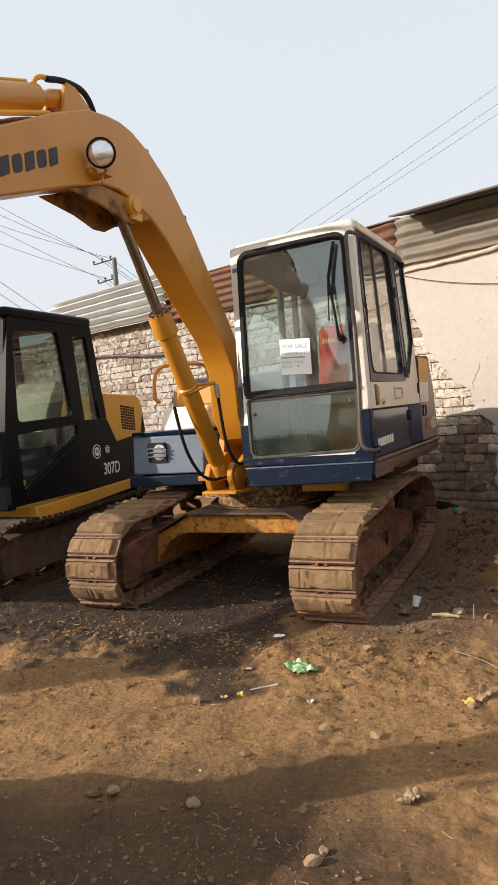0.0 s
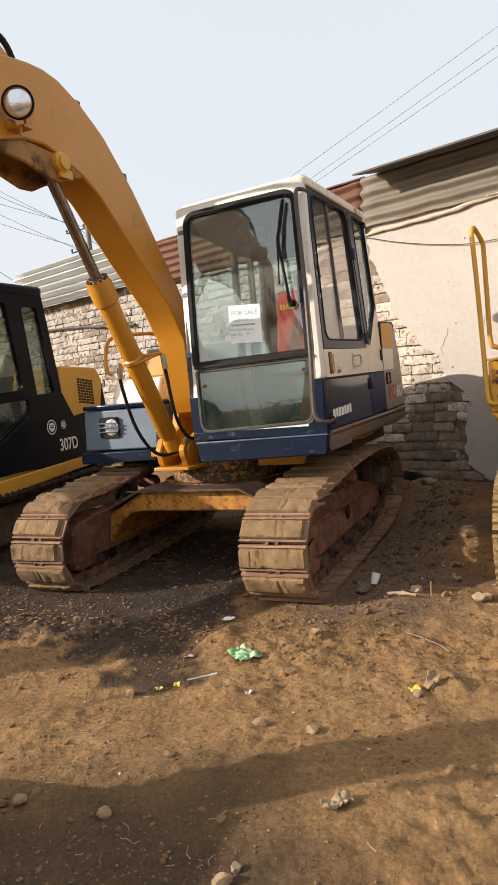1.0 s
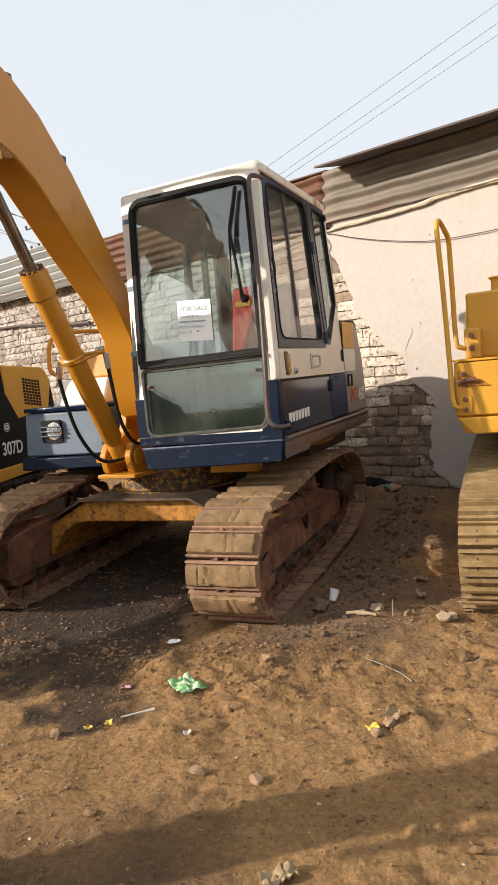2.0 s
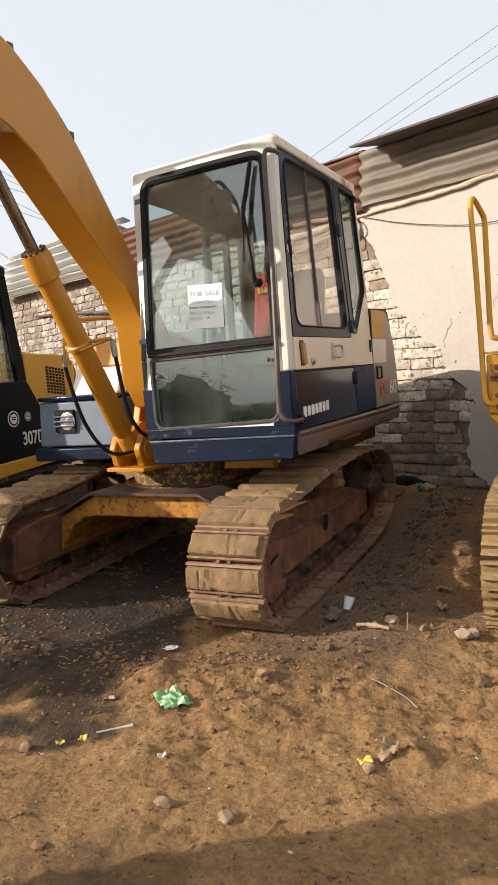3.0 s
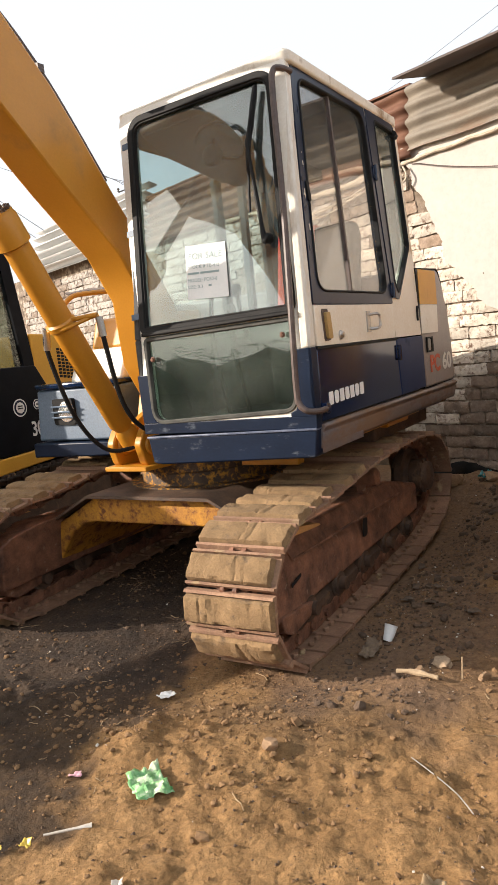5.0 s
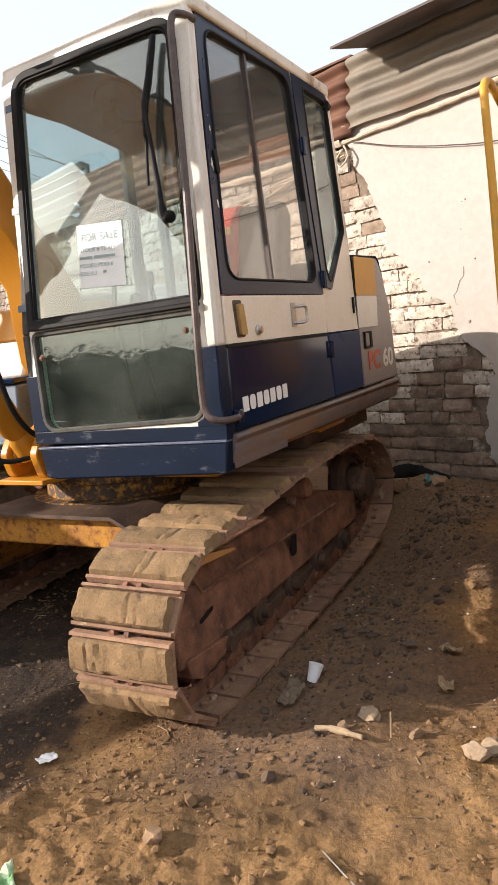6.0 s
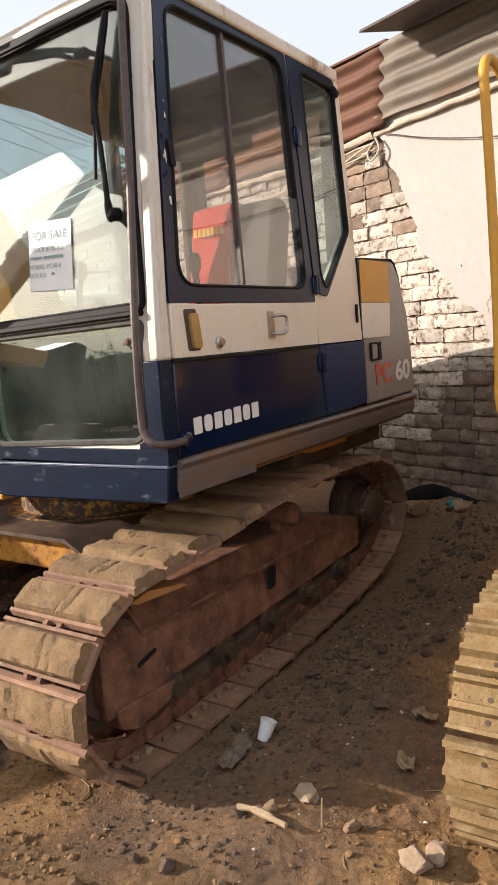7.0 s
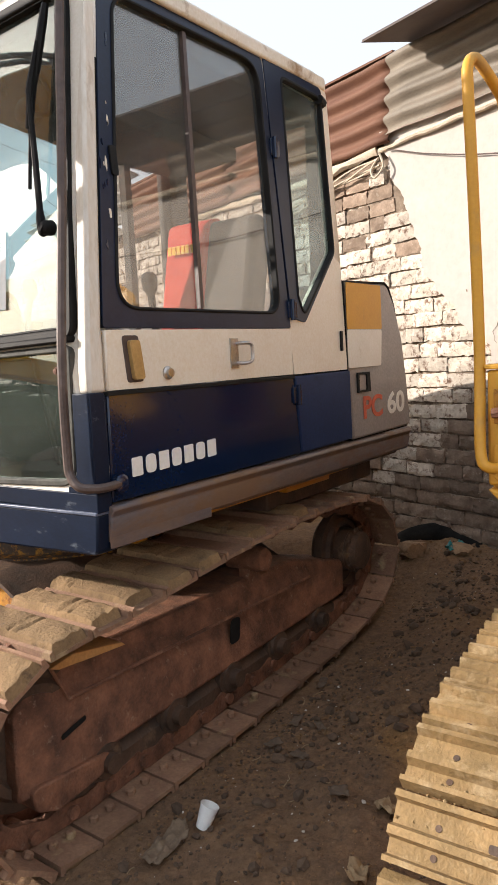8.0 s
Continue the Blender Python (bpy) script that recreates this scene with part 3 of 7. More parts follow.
def solid(ob, t):
    mod = ob.modifiers.new("thickness", "SOLIDIFY")
    mod.thickness = t
    return ob


def cladding(name, x0, x1, z0, z1, y, material, label, **kw):
    bm = B()
    sheet(bm, x0, x1, z0, z1, y, **kw)
    return tagged(solid(part(name, bm, material, None, smooth=70), 0.003), label, "metal sheet", "corrugated sheets on the wall", "structure")


for nm, x0, x1, z0, z1, yy, mat, lab in (
        ("corrugated_sheet", -0.19, 2.05, 2.86, 3.37, -0.075, m_tin_grey, "weathered grey-white corrugated metal sheet above the wall"),
        ("corrugated_sheet", 1.98, 4.6, 2.88, 3.41, -0.075, m_tin_rust, "rusty brown corrugated metal sheet above the wall"),
        ("corrugated_sheet", -2.1, -0.15, 2.80, 3.345, -0.067, m_tin_rust, "rust-red corrugated metal sheet above the brick wall"),
        ("corrugated_sheet", -4.2, -2.05, 2.80, 3.39, -0.08, m_tin_rust, "rust-red corrugated metal sheet above the brick wall"),
        ("corrugated_sheet", -7.5, -4.1, 2.86, 3.56, -0.16, m_tin_white, "white painted corrugated metal sheet above the wall")):
    white = mat is m_tin_white
    ob = cladding(nm, x0, x1, z0, z1, yy, mat, lab, x_noise=0.012, tilt=0.30 if white else 0.10, pitch=0.125 if white else 0.126 if x1 > -0.2 else 0.098, amp=0.082 if white else 0.027 if x1 > -0.2 else 0.024)
    ob.matrix_basis = WALL
# dark sheet that closes the roof and overhangs
bm = B()
prism(bm, [(-0.42, 3.318), (-0.43, 3.298), (2.8, 3.95), (2.8, 3.98)], -0.02, 5.5, "x")
ob = tagged(part("roof", bm, m_tin_dark), "dark metal roof sheet overhanging the corrugated cladding", "roof", kind="structure")
ob.matrix_basis = WALL
bm = B()
prism(bm, [(-0.02, 3.385), (-0.02, 3.37), (2.8, 3.42), (2.8, 3.44)], -4.15, -0.16, "x")
ob = tagged(part("roof", bm, m_tin_rust), "rusty low roof sheets behind the wall", "roof", kind="structure")
ob.matrix_basis = WALL
# ledge of mortar below the sheets
bm = B()
tube(bm, curve([(-0.32, -0.03, 2.78), (0.0, -0.05, 2.795), (0.35, -0.055, 2.80), (0.8, -0.06, 2.815), (1.1, -0.05, 2.85), (1.6, -0.05, 2.87), (3.0, -0.05, 2.90), (4.6, -0.05, 2.93)], 10), 0.020, 8)
rough_up(bm, 0.010, 12)
part("ledge", bm, m_concrete, wall, "rough mortar ledge under the sheets")
bm = B()
tube(bm, curve([(-0.30, -0.05, 2.79), (-0.9, -0.05, 2.74), (-1.6, -0.04, 2.76), (-2.6, -0.03, 2.80), (-4.0, -0.03, 2.84)], 10), 0.028, 8)
rough_up(bm, 0.024, 13)
part("ledge", bm, m_concrete, wall)

bm = B()
tube(bm, curve([(-6.6, -0.05, 2.50), (-5.9, -0.06, 2.47), (-5.2, -0.05, 2.41), (-4.7, -0.07, 2.36), (-4.2, -0.05, 2.33)], 8), 0.022, 8)
rough_up(bm, 0.014, 9)
part("ledge", bm, m_tin_dark, wall, "dark crumbling course edge")

# ---- the excavator with the cab ----
EXC = pose(0.140, 6.161, 0, 0, 0, -26)
exc = empty("excavator", EXC, "yellow crawler excavator with navy, cream and grey bodywork, caked in mud", "excavator")

# centre line of the track plates, seen from the side
LOOP = [(-0.96, -0.005), (-0.5, 0.0), (0.2, 0.03), (0.72, 0.065), (1.10, 0.145), (1.27, 0.29), (1.29, 0.46), (1.17, 0.62), (0.95, 0.710), (0.5, 0.738), (-0.1, 0.712), (-0.66, 0.648),
        (-0.98, 0.622), (-1.17, 0.525), (-1.265, 0.37), (-1.255, 0.21), (-1.15, 0.065)]


def even_loop(pts, count):
    """count places along a closed (y, z) line, with the angle of the line there."""
    c = curve([(0, y, z) for y, z in pts], 14, True)
    c.append(c[0])
    cum = [0.0]
    for a, b in zip(c, c[1:]):
        cum.append(cum[-1] + (b - a).length)
    out = []
    for k in range(count):
        s = cum[-1] * k / count
        i = max(j for j in range(len(cum)) if cum[j] <= s)
        i = min(i, len(c) - 2)
        t = (s - cum[i]) / max(cum[i + 1] - cum[i], 1e-9)
        p, d = c[i].lerp(c[i + 1], t), (c[i + 1] - c[i])
        out.append((p.y, p.z, math.atan2(d.z, d.y)))
    return out, cum[-1]


def shoe_mesh(name, w, pitch, mud, seed, material, triple=True):
    """One track plate, outer side towards -z in its own space: ribs, bolt heads inside, and mud packed between the ribs."""
    bm = B()
    h = pitch / 2
    lip = 0.006
    if triple:
        prof = [(-h - lip, 0.004), (-h - lip, -0.028), (-h + 0.008, -0.034), (-h + 0.014, -0.010), (-0.014, -0.010), (-0.008, -0.036), (0.008, -0.036), (0.014, -0.010),
                (h - 0.028, -0.010), (h - 0.024, -0.035), (h - 0.013, -0.034), (h - 0.012, 0.004)]
    else:
        prof = [(-h + 0.001, 0.005), (-h + 0.002, -0.026), (-h + 0.014, -0.031), (-h + 0.020, -0.012), (h - 0.022, -0.012), (h - 0.017, -0.031), (h - 0.006, -0.027), (h - 0.004, -0.001)]
    prism(bm, prof, -w / 2, w / 2, "x")
    for sx in (-0.125, 0.125):
        for sy in (-0.035, 0.035):
            lathe(bm, [(0, 0.017), (0.016, 0.017), (0.020, 0.011)], (sx, sy, 0.003), (0, 0, 1), 6)
    solid_faces = len(bm.faces)
    if triple:
        for sx in (-0.205, 0.205):
            for sy in (-h * 0.40, h * 0.36):
                lathe(bm, [(0, 0.0075), (0.0012, 0.007)], (sx, sy, -0.0102), (0, 0, -1), 10)
        for sx in (-0.085, 0.085):
            prism(bm, rounded([(sx - 0.020, -h * 0.44), (sx + 0.020, -h * 0.44), (sx + 0.020, -h * 0.20), (sx - 0.020, -h * 0.20)], 0.006, 3), -0.0115, -0.0102, "z")
    bm.faces.ensure_lookup_table()
    for f in bm.faces[solid_faces:]:
        f.material_index = 1
    me = bpy.data.meshes.new(name)
    bm.to_mesh(me)
    bm.free()
    me.materials.append(material)
    me.materials.append(m_rust_dark)
    return me


def mud_mesh(name, w, pitch, seed, cover, thick=0.044):
    """A block of dry mud moulded between two ribs: sloping flanks, flat face, cracks across, one end broken away."""
    rnd = random.Random(seed)
    prof = [(-0.375, 0.0), (-0.368, 0.50), (-0.325, 0.90), (-0.24, 1.0), (-0.08, 1.03), (0.08, 1.03), (0.24, 1.0), (0.325, 0.90), (0.368, 0.50), (0.375, 0.0)]
    nx = 46
    x0, x1 = -w / 2 + 0.002, w / 2 * (2 * cover - 1) - 0.002
    cracks = [rnd.uniform(0.12, 0.88) for _ in range(2)]
    bm = B()
    rows = []
    for j, (v, d) in enumerate(prof):
        row = []
        for i in range(nx + 1):
            u = i / nx
            x = x0 + (x1 - x0) * u
            q = Vector((x * 22, v * 5, seed))
            end = min(u / 0.012, 1) * min((1 - u) / 0.014, 1)
            worn = smooth_step(0.84, 1.02, u + 0.16 * noise.noise(Vector((v * 4, seed, 1)))) * 0.28
            chip = 0.25 * smooth_step(0.22, 0.45, noise.noise(Vector((x * 9, v * 3, seed * 2.1)))) + worn * (0.5 + 0.9 * abs(noise.noise(Vector((x * 50, v * 9, seed)))))
            gap = sum(0.16 * max(0.0, 1 - abs(u - c - 0.04 * noise.noise(Vector((v * 3, c * 30, seed)))) / 0.022) for c in cracks)
            k = max(0.0, d * end - (chip + gap) * d)
            z = -0.008 - thick * k + d * 0.004 * noise.noise(q) + d * 0.003 * noise.noise(q * 2.7)
            y = pitch * (v + 0.018 * noise.noise(Vector((x * 30, j, seed + 5))) * (1 + 2.0 * worn))
            row.append(bm.verts.new((x + 0.010 * noise.noise(Vector((v * 9, seed, u > 0.5))) * (u in (0, 1)), y, z)))
        rows.append(row)
    for a, b in zip(rows, rows[1:]):
        for i in range(nx):
            bm.faces.new((a[i], b[i], b[i + 1], a[i + 1]))
    me = bpy.data.meshes.new(name)
    bmesh.ops.recalc_face_normals(bm, faces=bm.faces)
    bm.to_mesh(me)
    bm.free()
    me.materials.append(m_mud)
    me.shade_smooth()
    me.set_sharp_from_angle(angle=radians(24))
    return me


def link_mesh(name, pitch, material, gap=0.062):
    bm = B()
    for s in (-1, 1):
        pr = rounded([(-pitch * 0.62, 0.020), (-pitch * 0.5, 0.080), (-pitch * 0.1, 0.066), (pitch * 0.40, 0.088), (pitch * 0.6, 0.060), (pitch * 0.55, 0.010), (-pitch * 0.3, 0.002)], 0.018, 3)
        prism(bm, pr, s * gap - 0.014, s * gap + 0.014, "x")
    lathe(bm, [(0, 0.022), (0.18, 0.022)], (-0.09, pitch * 0.5, 0.046), (1, 0, 0), 10)
    for s in (-1, 1):
        prism(bm, rounded([(pitch * 0.40, 0.02), (pitch * 0.42, -0.022), (pitch * 0.58, -0.022), (pitch * 0.60, 0.02)], 0.012, 3), s * 0.032 - 0.010, s * 0.032 + 0.010, "x")
    bmesh.ops.recalc_face_normals(bm, faces=bm.faces)
    me = bpy.data.meshes.new(name)
    bm.to_mesh(me)
    bm.free()
    me.materials.append(material)
    return me


def track_assembly(thing, cx, side, loop, count, w, frame_pts, muddy, steel, rusty, dark, idler, sprocket, seed, triple=True, label=""):
    """A crawler track: plates, chain links, side frame, idler, sprocket and rollers."""
    places, length = even_loop(loop, count)
    pitch = length / count
    rnd = random.Random(seed)
    plates = [shoe_mesh("track_shoe", w, pitch, 0, k, steel, triple) for k in range(1)]
    cakes = [mud_mesh("mud_cake", w, pitch, k * 3.1 + seed, c) for k, c in enumerate((1, 1, 0.95, 1, 0.91))]
    link = link_mesh("chain_link", pitch, rusty if rusty is m_rust else dark)
    bm = B()
    prof = frame_pts
    shear = lambda x, y, z: (x - side * max(0.0, z - prof["knee"]) * 0.9, y, z)
    prism(bm, prof["outer"], cx + side * prof["x0"], cx + side * prof["x1"], "x", shear)
    fr = part("track_frame", bm, rusty, thing, label, bevel=0.012)
    for k, (y, z, a) in enumerate(places):
        m = Matrix.Translation((cx, y, z)) @ Matrix.Rotation(a, 4, "X") @ pose(0, 0, 0, 0, 0.0, 0) @ Matrix.Rotation(rnd.uniform(-0.012, 0.012), 4, "X")
        shared("track_shoe", plates[0], thing, m)
        shared("chain_link", link, thing, m)
        if rnd.random() < muddy(y, z):
            shared("mud_cake", cakes[rnd.randrange(5)], thing, m)
    for (y, z, r), nm in ((idler, "idler"), (sprocket, "sprocket")):
        bm = B()
        lathe(bm, [(-0.06, 0.0), (-0.06, r * 0.78), (-0.030, r * 0.84), (-0.022, r), (0.022, r), (0.030, r * 0.84), (0.05, r * 0.78), (0.052, r * 0.66), (0.030, r * 0.60), (0.030, r * 0.32), (0.055, r * 0.28), (0.056, 0.0)], (cx, y, z), (side, 0, 0), 26)
        part(nm, bm, dark, thing, bevel=0.0)
    for i in range(prof["rollers"]):
        y = prof["r0"] + (prof["r1"] - prof["r0"]) * i / (prof["rollers"] - 1)
        bm = B()
        lathe(bm, [(-0.125, 0.0), (-0.125, 0.034), (-0.092, 0.036), (-0.090, 0.060), (-0.078, 0.064), (-0.075, 0.078), (-0.052, 0.078), (-0.048, 0.055), (0.048, 0.055), (0.052, 0.078), (0.075, 0.078), (0.078, 0.064), (0.090, 0.060), (0.092, 0.036), (0.125, 0.034), (0.125, 0.0)],
              (cx, y, prof["rz"](y)), (1, 0, 0), 14)
        part("roller", bm, dark, thing)
    return fr


FRAME = {"outer": [(-1.070, 0.165), (-1.055, 0.425), (-1.00, 0.47), (-0.80, 0.510), (0.55, 0.49), (0.94, 0.395), (0.93, 0.225), (0.86, 0.215), (-0.95, 0.165)], "knee": 0.415, "x0": -0.14, "x1": 0.088,
         "rollers": 5, "r0": -0.72, "r1": 0.68, "rz": lambda y: 0.148 + 0.02 * y}
mud_chance = lambda y, z: 1.0 if y < -0.30 and z > 0.06 else 0.6 if z > 0.5 and y < 0.5 else 0.15
for cx, side, sd in ((0.92, 1, 4), (-0.92, -1, 9)):
    fr = track_assembly(exc, cx, side, LOOP, 35, 0.446, FRAME, mud_chance, m_shoe, m_rust, m_rust_dark, (-0.975, 0.318, 0.222), (1.02, 0.43, 0.195), sd, False,
                        label="rusty brown track frame, scraped and dusty")
    # hole, slot and bracket on the frame's outer face
    xo = cx + side * 0.089
    bm = B()
    prism(bm, rounded([(-0.035, 0.285), (0.03, 0.29), (0.045, 0.39), (-0.02, 0.392)], 0.022, 3), xo, xo + side * 0.003, "x")
    part("access_hole", bm, m_black, fr)
    bm = B()
    prism(bm, rounded([(-0.90, 0.292), (-0.80, 0.318), (-0.80, 0.335), (-0.90, 0.31)], 0.008, 3), xo, xo + side * 0.003, "x")
    part("slot", bm, m_black, fr)
    bm = B()
    tube(bm, [(cx + side * 0.02, -0.88, 0.528), (cx + side * 0.088, -0.86, 0.415), (cx + side * 0.090, 0.6, 0.40)], 0.007, 6)
    part("weld_seam", bm, m_rust, fr)
    # carrier roller on its bracket
    bm = B()
    lathe(bm, [(-0.10, 0.03), (-0.09, 0.055), (0.06, 0.055), (0.09, 0.05), (0.10, 0.02)], (cx, 0.24, 0.580), (1, 0, 0), 14)
    box(bm, cx - 0.03, cx + 0.03, 0.20, 0.28, 0.47, 0.56)
    rough_up(bm, 0.008, 20)
    part("carrier_roller", bm, m_rust, exc)
    # travel motor drum
    bm = B()
    lathe(bm, [(0, 0.10), (0.03, 0.112), (0.10, 0.110), (0.108, 0.116), (0.122, 0.116), (0.128, 0.098), (0.16, 0.092), (0.168, 0.07), (0.17, 0.0)], (cx, 1.02, 0.43), (side, 0, 0), 24)
    for k in range(10):
        a = k * math.pi / 5
        lathe(bm, [(0, 0.012), (0.012, 0.012), (0.013, 0.0)], (cx + side * 0.122, 1.02 + 0.106 * math.cos(a), 0.43 + 0.106 * math.sin(a)), (side, 0, 0), 6)
    part("travel_motor", bm, m_rust_dark, exc)
    # bent sheet lying on the frame behind the idler
    bm = B()
    prism(bm, [(-0.96, 0.565), (-0.87, 0.580), (-0.67, 0.545), (-0.65, 0.530), (-0.78, 0.538), (-0.93, 0.550)], cx + side * 0.03, cx + side * 0.145, "x")
    rough_up(bm, 0.004, 14)
    part("rusty_sheet", bm, m_orange, exc, "bent rusty orange sheet lying on the track frame", bevel=0.003)
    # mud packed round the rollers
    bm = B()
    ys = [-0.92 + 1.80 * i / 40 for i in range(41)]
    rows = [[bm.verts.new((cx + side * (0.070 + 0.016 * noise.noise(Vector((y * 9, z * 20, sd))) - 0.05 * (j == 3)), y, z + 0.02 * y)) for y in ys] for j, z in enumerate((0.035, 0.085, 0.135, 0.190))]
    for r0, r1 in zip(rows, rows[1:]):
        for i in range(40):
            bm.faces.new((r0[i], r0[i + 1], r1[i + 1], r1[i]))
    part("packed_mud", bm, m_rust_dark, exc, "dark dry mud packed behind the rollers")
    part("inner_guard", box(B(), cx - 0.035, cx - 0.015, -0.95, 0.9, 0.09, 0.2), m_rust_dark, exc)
    # lower guard at the front of the frame
    bm = B()
    prism(bm, rounded([(-1.04, 0.20), (-0.70, 0.17), (-0.76, 0.11), (-0.94, 0.085), (-1.02, 0.12)], 0.03, 3), cx - side * 0.10, cx + side * 0.105, "x")
    part("guard", bm, m_rust, exc, bevel=0.006)
# cross frame between the tracks
bm = B()
prism(bm, [(-0.86, 0.40), (-0.42, 0.63), (0.42, 0.63), (0.86, 0.40), (0.86, 0.16), (0.80, 0.18), (0.72, 0.30), (0.64, 0.40), (0.54, 0.46), (0.44, 0.478), (-0.44, 0.478), (-0.54, 0.46), (-0.64, 0.40), (-0.72, 0.30), (-0.80, 0.18), (-0.86, 0.16)], -0.62, 0.62, "y")
xf = part("cross_frame", bm, m_yellow_worn, exc, "yellow cross frame with flaking rusty paint", bevel=0.012)
bm = B()
prism(bm, [(-0.90, 0.41), (-0.43, 0.652), (0.43, 0.652), (0.90, 0.41), (0.90, 0.395), (0.43, 0.634), (-0.43, 0.634), (-0.90, 0.395)], -0.68, 0.66, "y")
part("top_plate", bm, m_rust_dark, xf)
bm = B()
lathe(bm, [(0.645, 0.50), (0.66, 0.50), (0.66, 0.43), (0.73, 0.425), (0.74, 0.435), (0.86, 0.43), (0.90, 0.43)], (0, 0, 0), (0, 0, 1), 48)
part("swing_ring", bm, m_flaking, exc, "greasy swing ring with flaking yellow paint")

# deck under the cab and engine
bm = B()
prism(bm, [(0.20, -0.70), (1.00, -0.70), (1.13, -0.15), (1.13, 1.36), (-1.12, 1.36), (-1.12, -0.20), (-0.42, -0.20), (-0.42, 0.10), (0.20, 0.10)], 0.90, 1.02, "z")
deck = part("deck", bm, m_skirt, exc, "dusty steel deck frame", bevel=0.01)
bm = B()
prism(bm, [(-0.45, 0.87), (0.12, 0.87), (0.12, 0.91), (-0.45, 0.91)], -0.40, 0.55, "y")
prism(bm, [(0.75, 0.86), (1.08, 0.88), (1.08, 0.91), (0.75, 0.91)], -0.5, 0.9, "y")
box(bm, 0.44, 0.80, -0.32, -0.25, 0.76, 0.90)
box(bm, 1.0, 1.05, 0.38, 0.76, 0.85, 0.91)
part("main_frame", bm, m_yellow, exc, bevel=0.006)
# added dark block that closes the light gap below the engine
part("belly_pan", box(B(), -1.02, 1.00, 0.30, 1.30, 0.775, 0.898), m_rust_dark, exc, "dark block added under the engine to stop light passing", bevel=0.012)
bm = B()
prism(bm, [(1.13, 1.035), (1.195, 1.035), (1.203, 1.022), (1.185, 1.0), (1.19, 0.985), (1.175, 0.925), (1.10, 0.905), (1.05, 0.905), (1.05, 0.93)], -0.785, 1.40, "y")
part("side_skirt", bm, m_skirt, exc, "brown dust-covered steel skirt with blue paint showing through", bevel=0.004)
bm = B()
prism(bm, [(1.178, -0.790), (1.178, -0.30), (1.05, -0.30)], 0.90, 0.985, "z")
part("skirt_gusset", bm, m_skirt, exc, bevel=0.004)

# navy front fascia
bm = B()
prism(bm, [(0.215, 1.0), (1.177, 1.017), (1.166, 0.90), (1.153, 0.888), (0.29, 0.862), (0.235, 0.87)], -0.830, -0.68, "y")
fas = part("front_fascia", bm, m_blue, exc, "dark blue front sill of the cab", bevel=0.008)
# lip lighter than the sill: the edge highlight is put into its colour
bm = B()
prism(bm, [(0.212, 0.996), (1.179, 1.013), (1.179, 1.024), (0.212, 1.007)], -0.836, -0.68, "y")
part("sill_lip", bm, surface("scuffed_highlight_edge", (0.04, 0.06, 0.11), (0.13, 0.15, 0.21), 14, 0.4), fas, bevel=0.003)


def lean_y(z):
    return -0.825 if z < 1.45 else -0.825 + 0.165 * (z - 1.45) / 1.13


def lean_x(z):
    return 1.178 if z < 1.57 else 1.178 - 0.088 * (z - 1.57) / 1.12


def at_front(x, z, d):
    k = (x - 0.2) / 0.978
    xx = 0.205 + k * (lean_x(z) - 0.205) - 0.04 * max(0.0, z - 1.6) / 1.1 * (1 - k)
    return (xx, lean_y(z) + d, z)


def at_side(y, z, d):
    return (lean_x(z) - d, y, z)


cab_top = 2.66


def roof_dip(x):
    """The machine stands a little lower on its far side."""
    return 0.044 * (1.10 - x) / 0.98


# front frame: navy below, white above, two openings
low_hole = rounded([(0.268, 1.078), (1.085, 1.108), (1.094, 1.512), (0.262, 1.495)], [0.07, 0.07, 0.02, 0.02], 6)
top_hole = rounded([(0.258, 1.545), (1.086, 1.562), (1.092, 2.610), (0.244, 2.584)], [0.02, 0.02, 0.08, 0.08], 6)
bm = panel(rounded([(0.195, 1.02), (1.178, 1.02), (1.178, cab_top + 0.01), (0.158, cab_top - 0.025)], [0.005, 0.005, 0.06, 0.06], 4), [low_hole, top_hole], at_front, 0.05)
front = part("cab_front", bm, m_white, exc, "white painted cab front frame, chipped at the edges", bevel=0.006)
# navy paint on the lower posts and sill
for poly in ([(0.193, 1.02), (1.181, 1.02), (1.181, 1.078), (0.193, 1.074)], [(0.193, 1.075), (0.300, 1.075), (0.275, 1.084), (0.262, 1.112), (0.254, 1.32), (0.188, 1.32)], [(1.054, 1.094), (1.054, 1.075), (1.181, 1.075), (1.181, 1.378), (1.104, 1.378), (1.096, 1.138), (1.082, 1.108)]):
    bm = panel(poly, [], at_front, 0.058)
    for v in bm.verts:
        v.co.y -= 0.004
    part("navy_band", bm, m_blue, front, bevel=0.003)
# pale old sticker marks on the far post
for z in (1.60, 2.02, 2.46):
    bm = panel([(0.176, z), (0.232, z + 0.004), (0.232, z + 0.035), (0.176, z + 0.03)], [], at_front, 0.003)
    for v in bm.verts:
        v.co.y -= 0.003
    part("pale_patch", bm, m_greyblue, front)


def seal(name, hole, place, width, parent, off=-0.012, depth=0.03):
    bm = panel(grow(hole, width * 0.55), [grow(hole, -width * 0.45)], place, depth)
    n = Vector(place(0.5, 2.0, 1.0)) - Vector(place(0.5, 2.0, 0.0))
    for v in bm.verts:
        v.co += n.normalized() * off
    return part(name, bm, m_black, parent, "black rubber window seal", bevel=0.005)


def pane(name, hole, place, material, parent, depth=0.012):
    bm = panel(grow(hole, 0.004), [], place, 0.004)
    n = (Vector(place(0.5, 2.0, 1.0)) - Vector(place(0.5, 2.0, 0.0))).normalized()
    for v in bm.verts:
        v.co += n * depth
    ob = part(name, bm, material, parent)
    ob.visible_shadow = False
    return ob


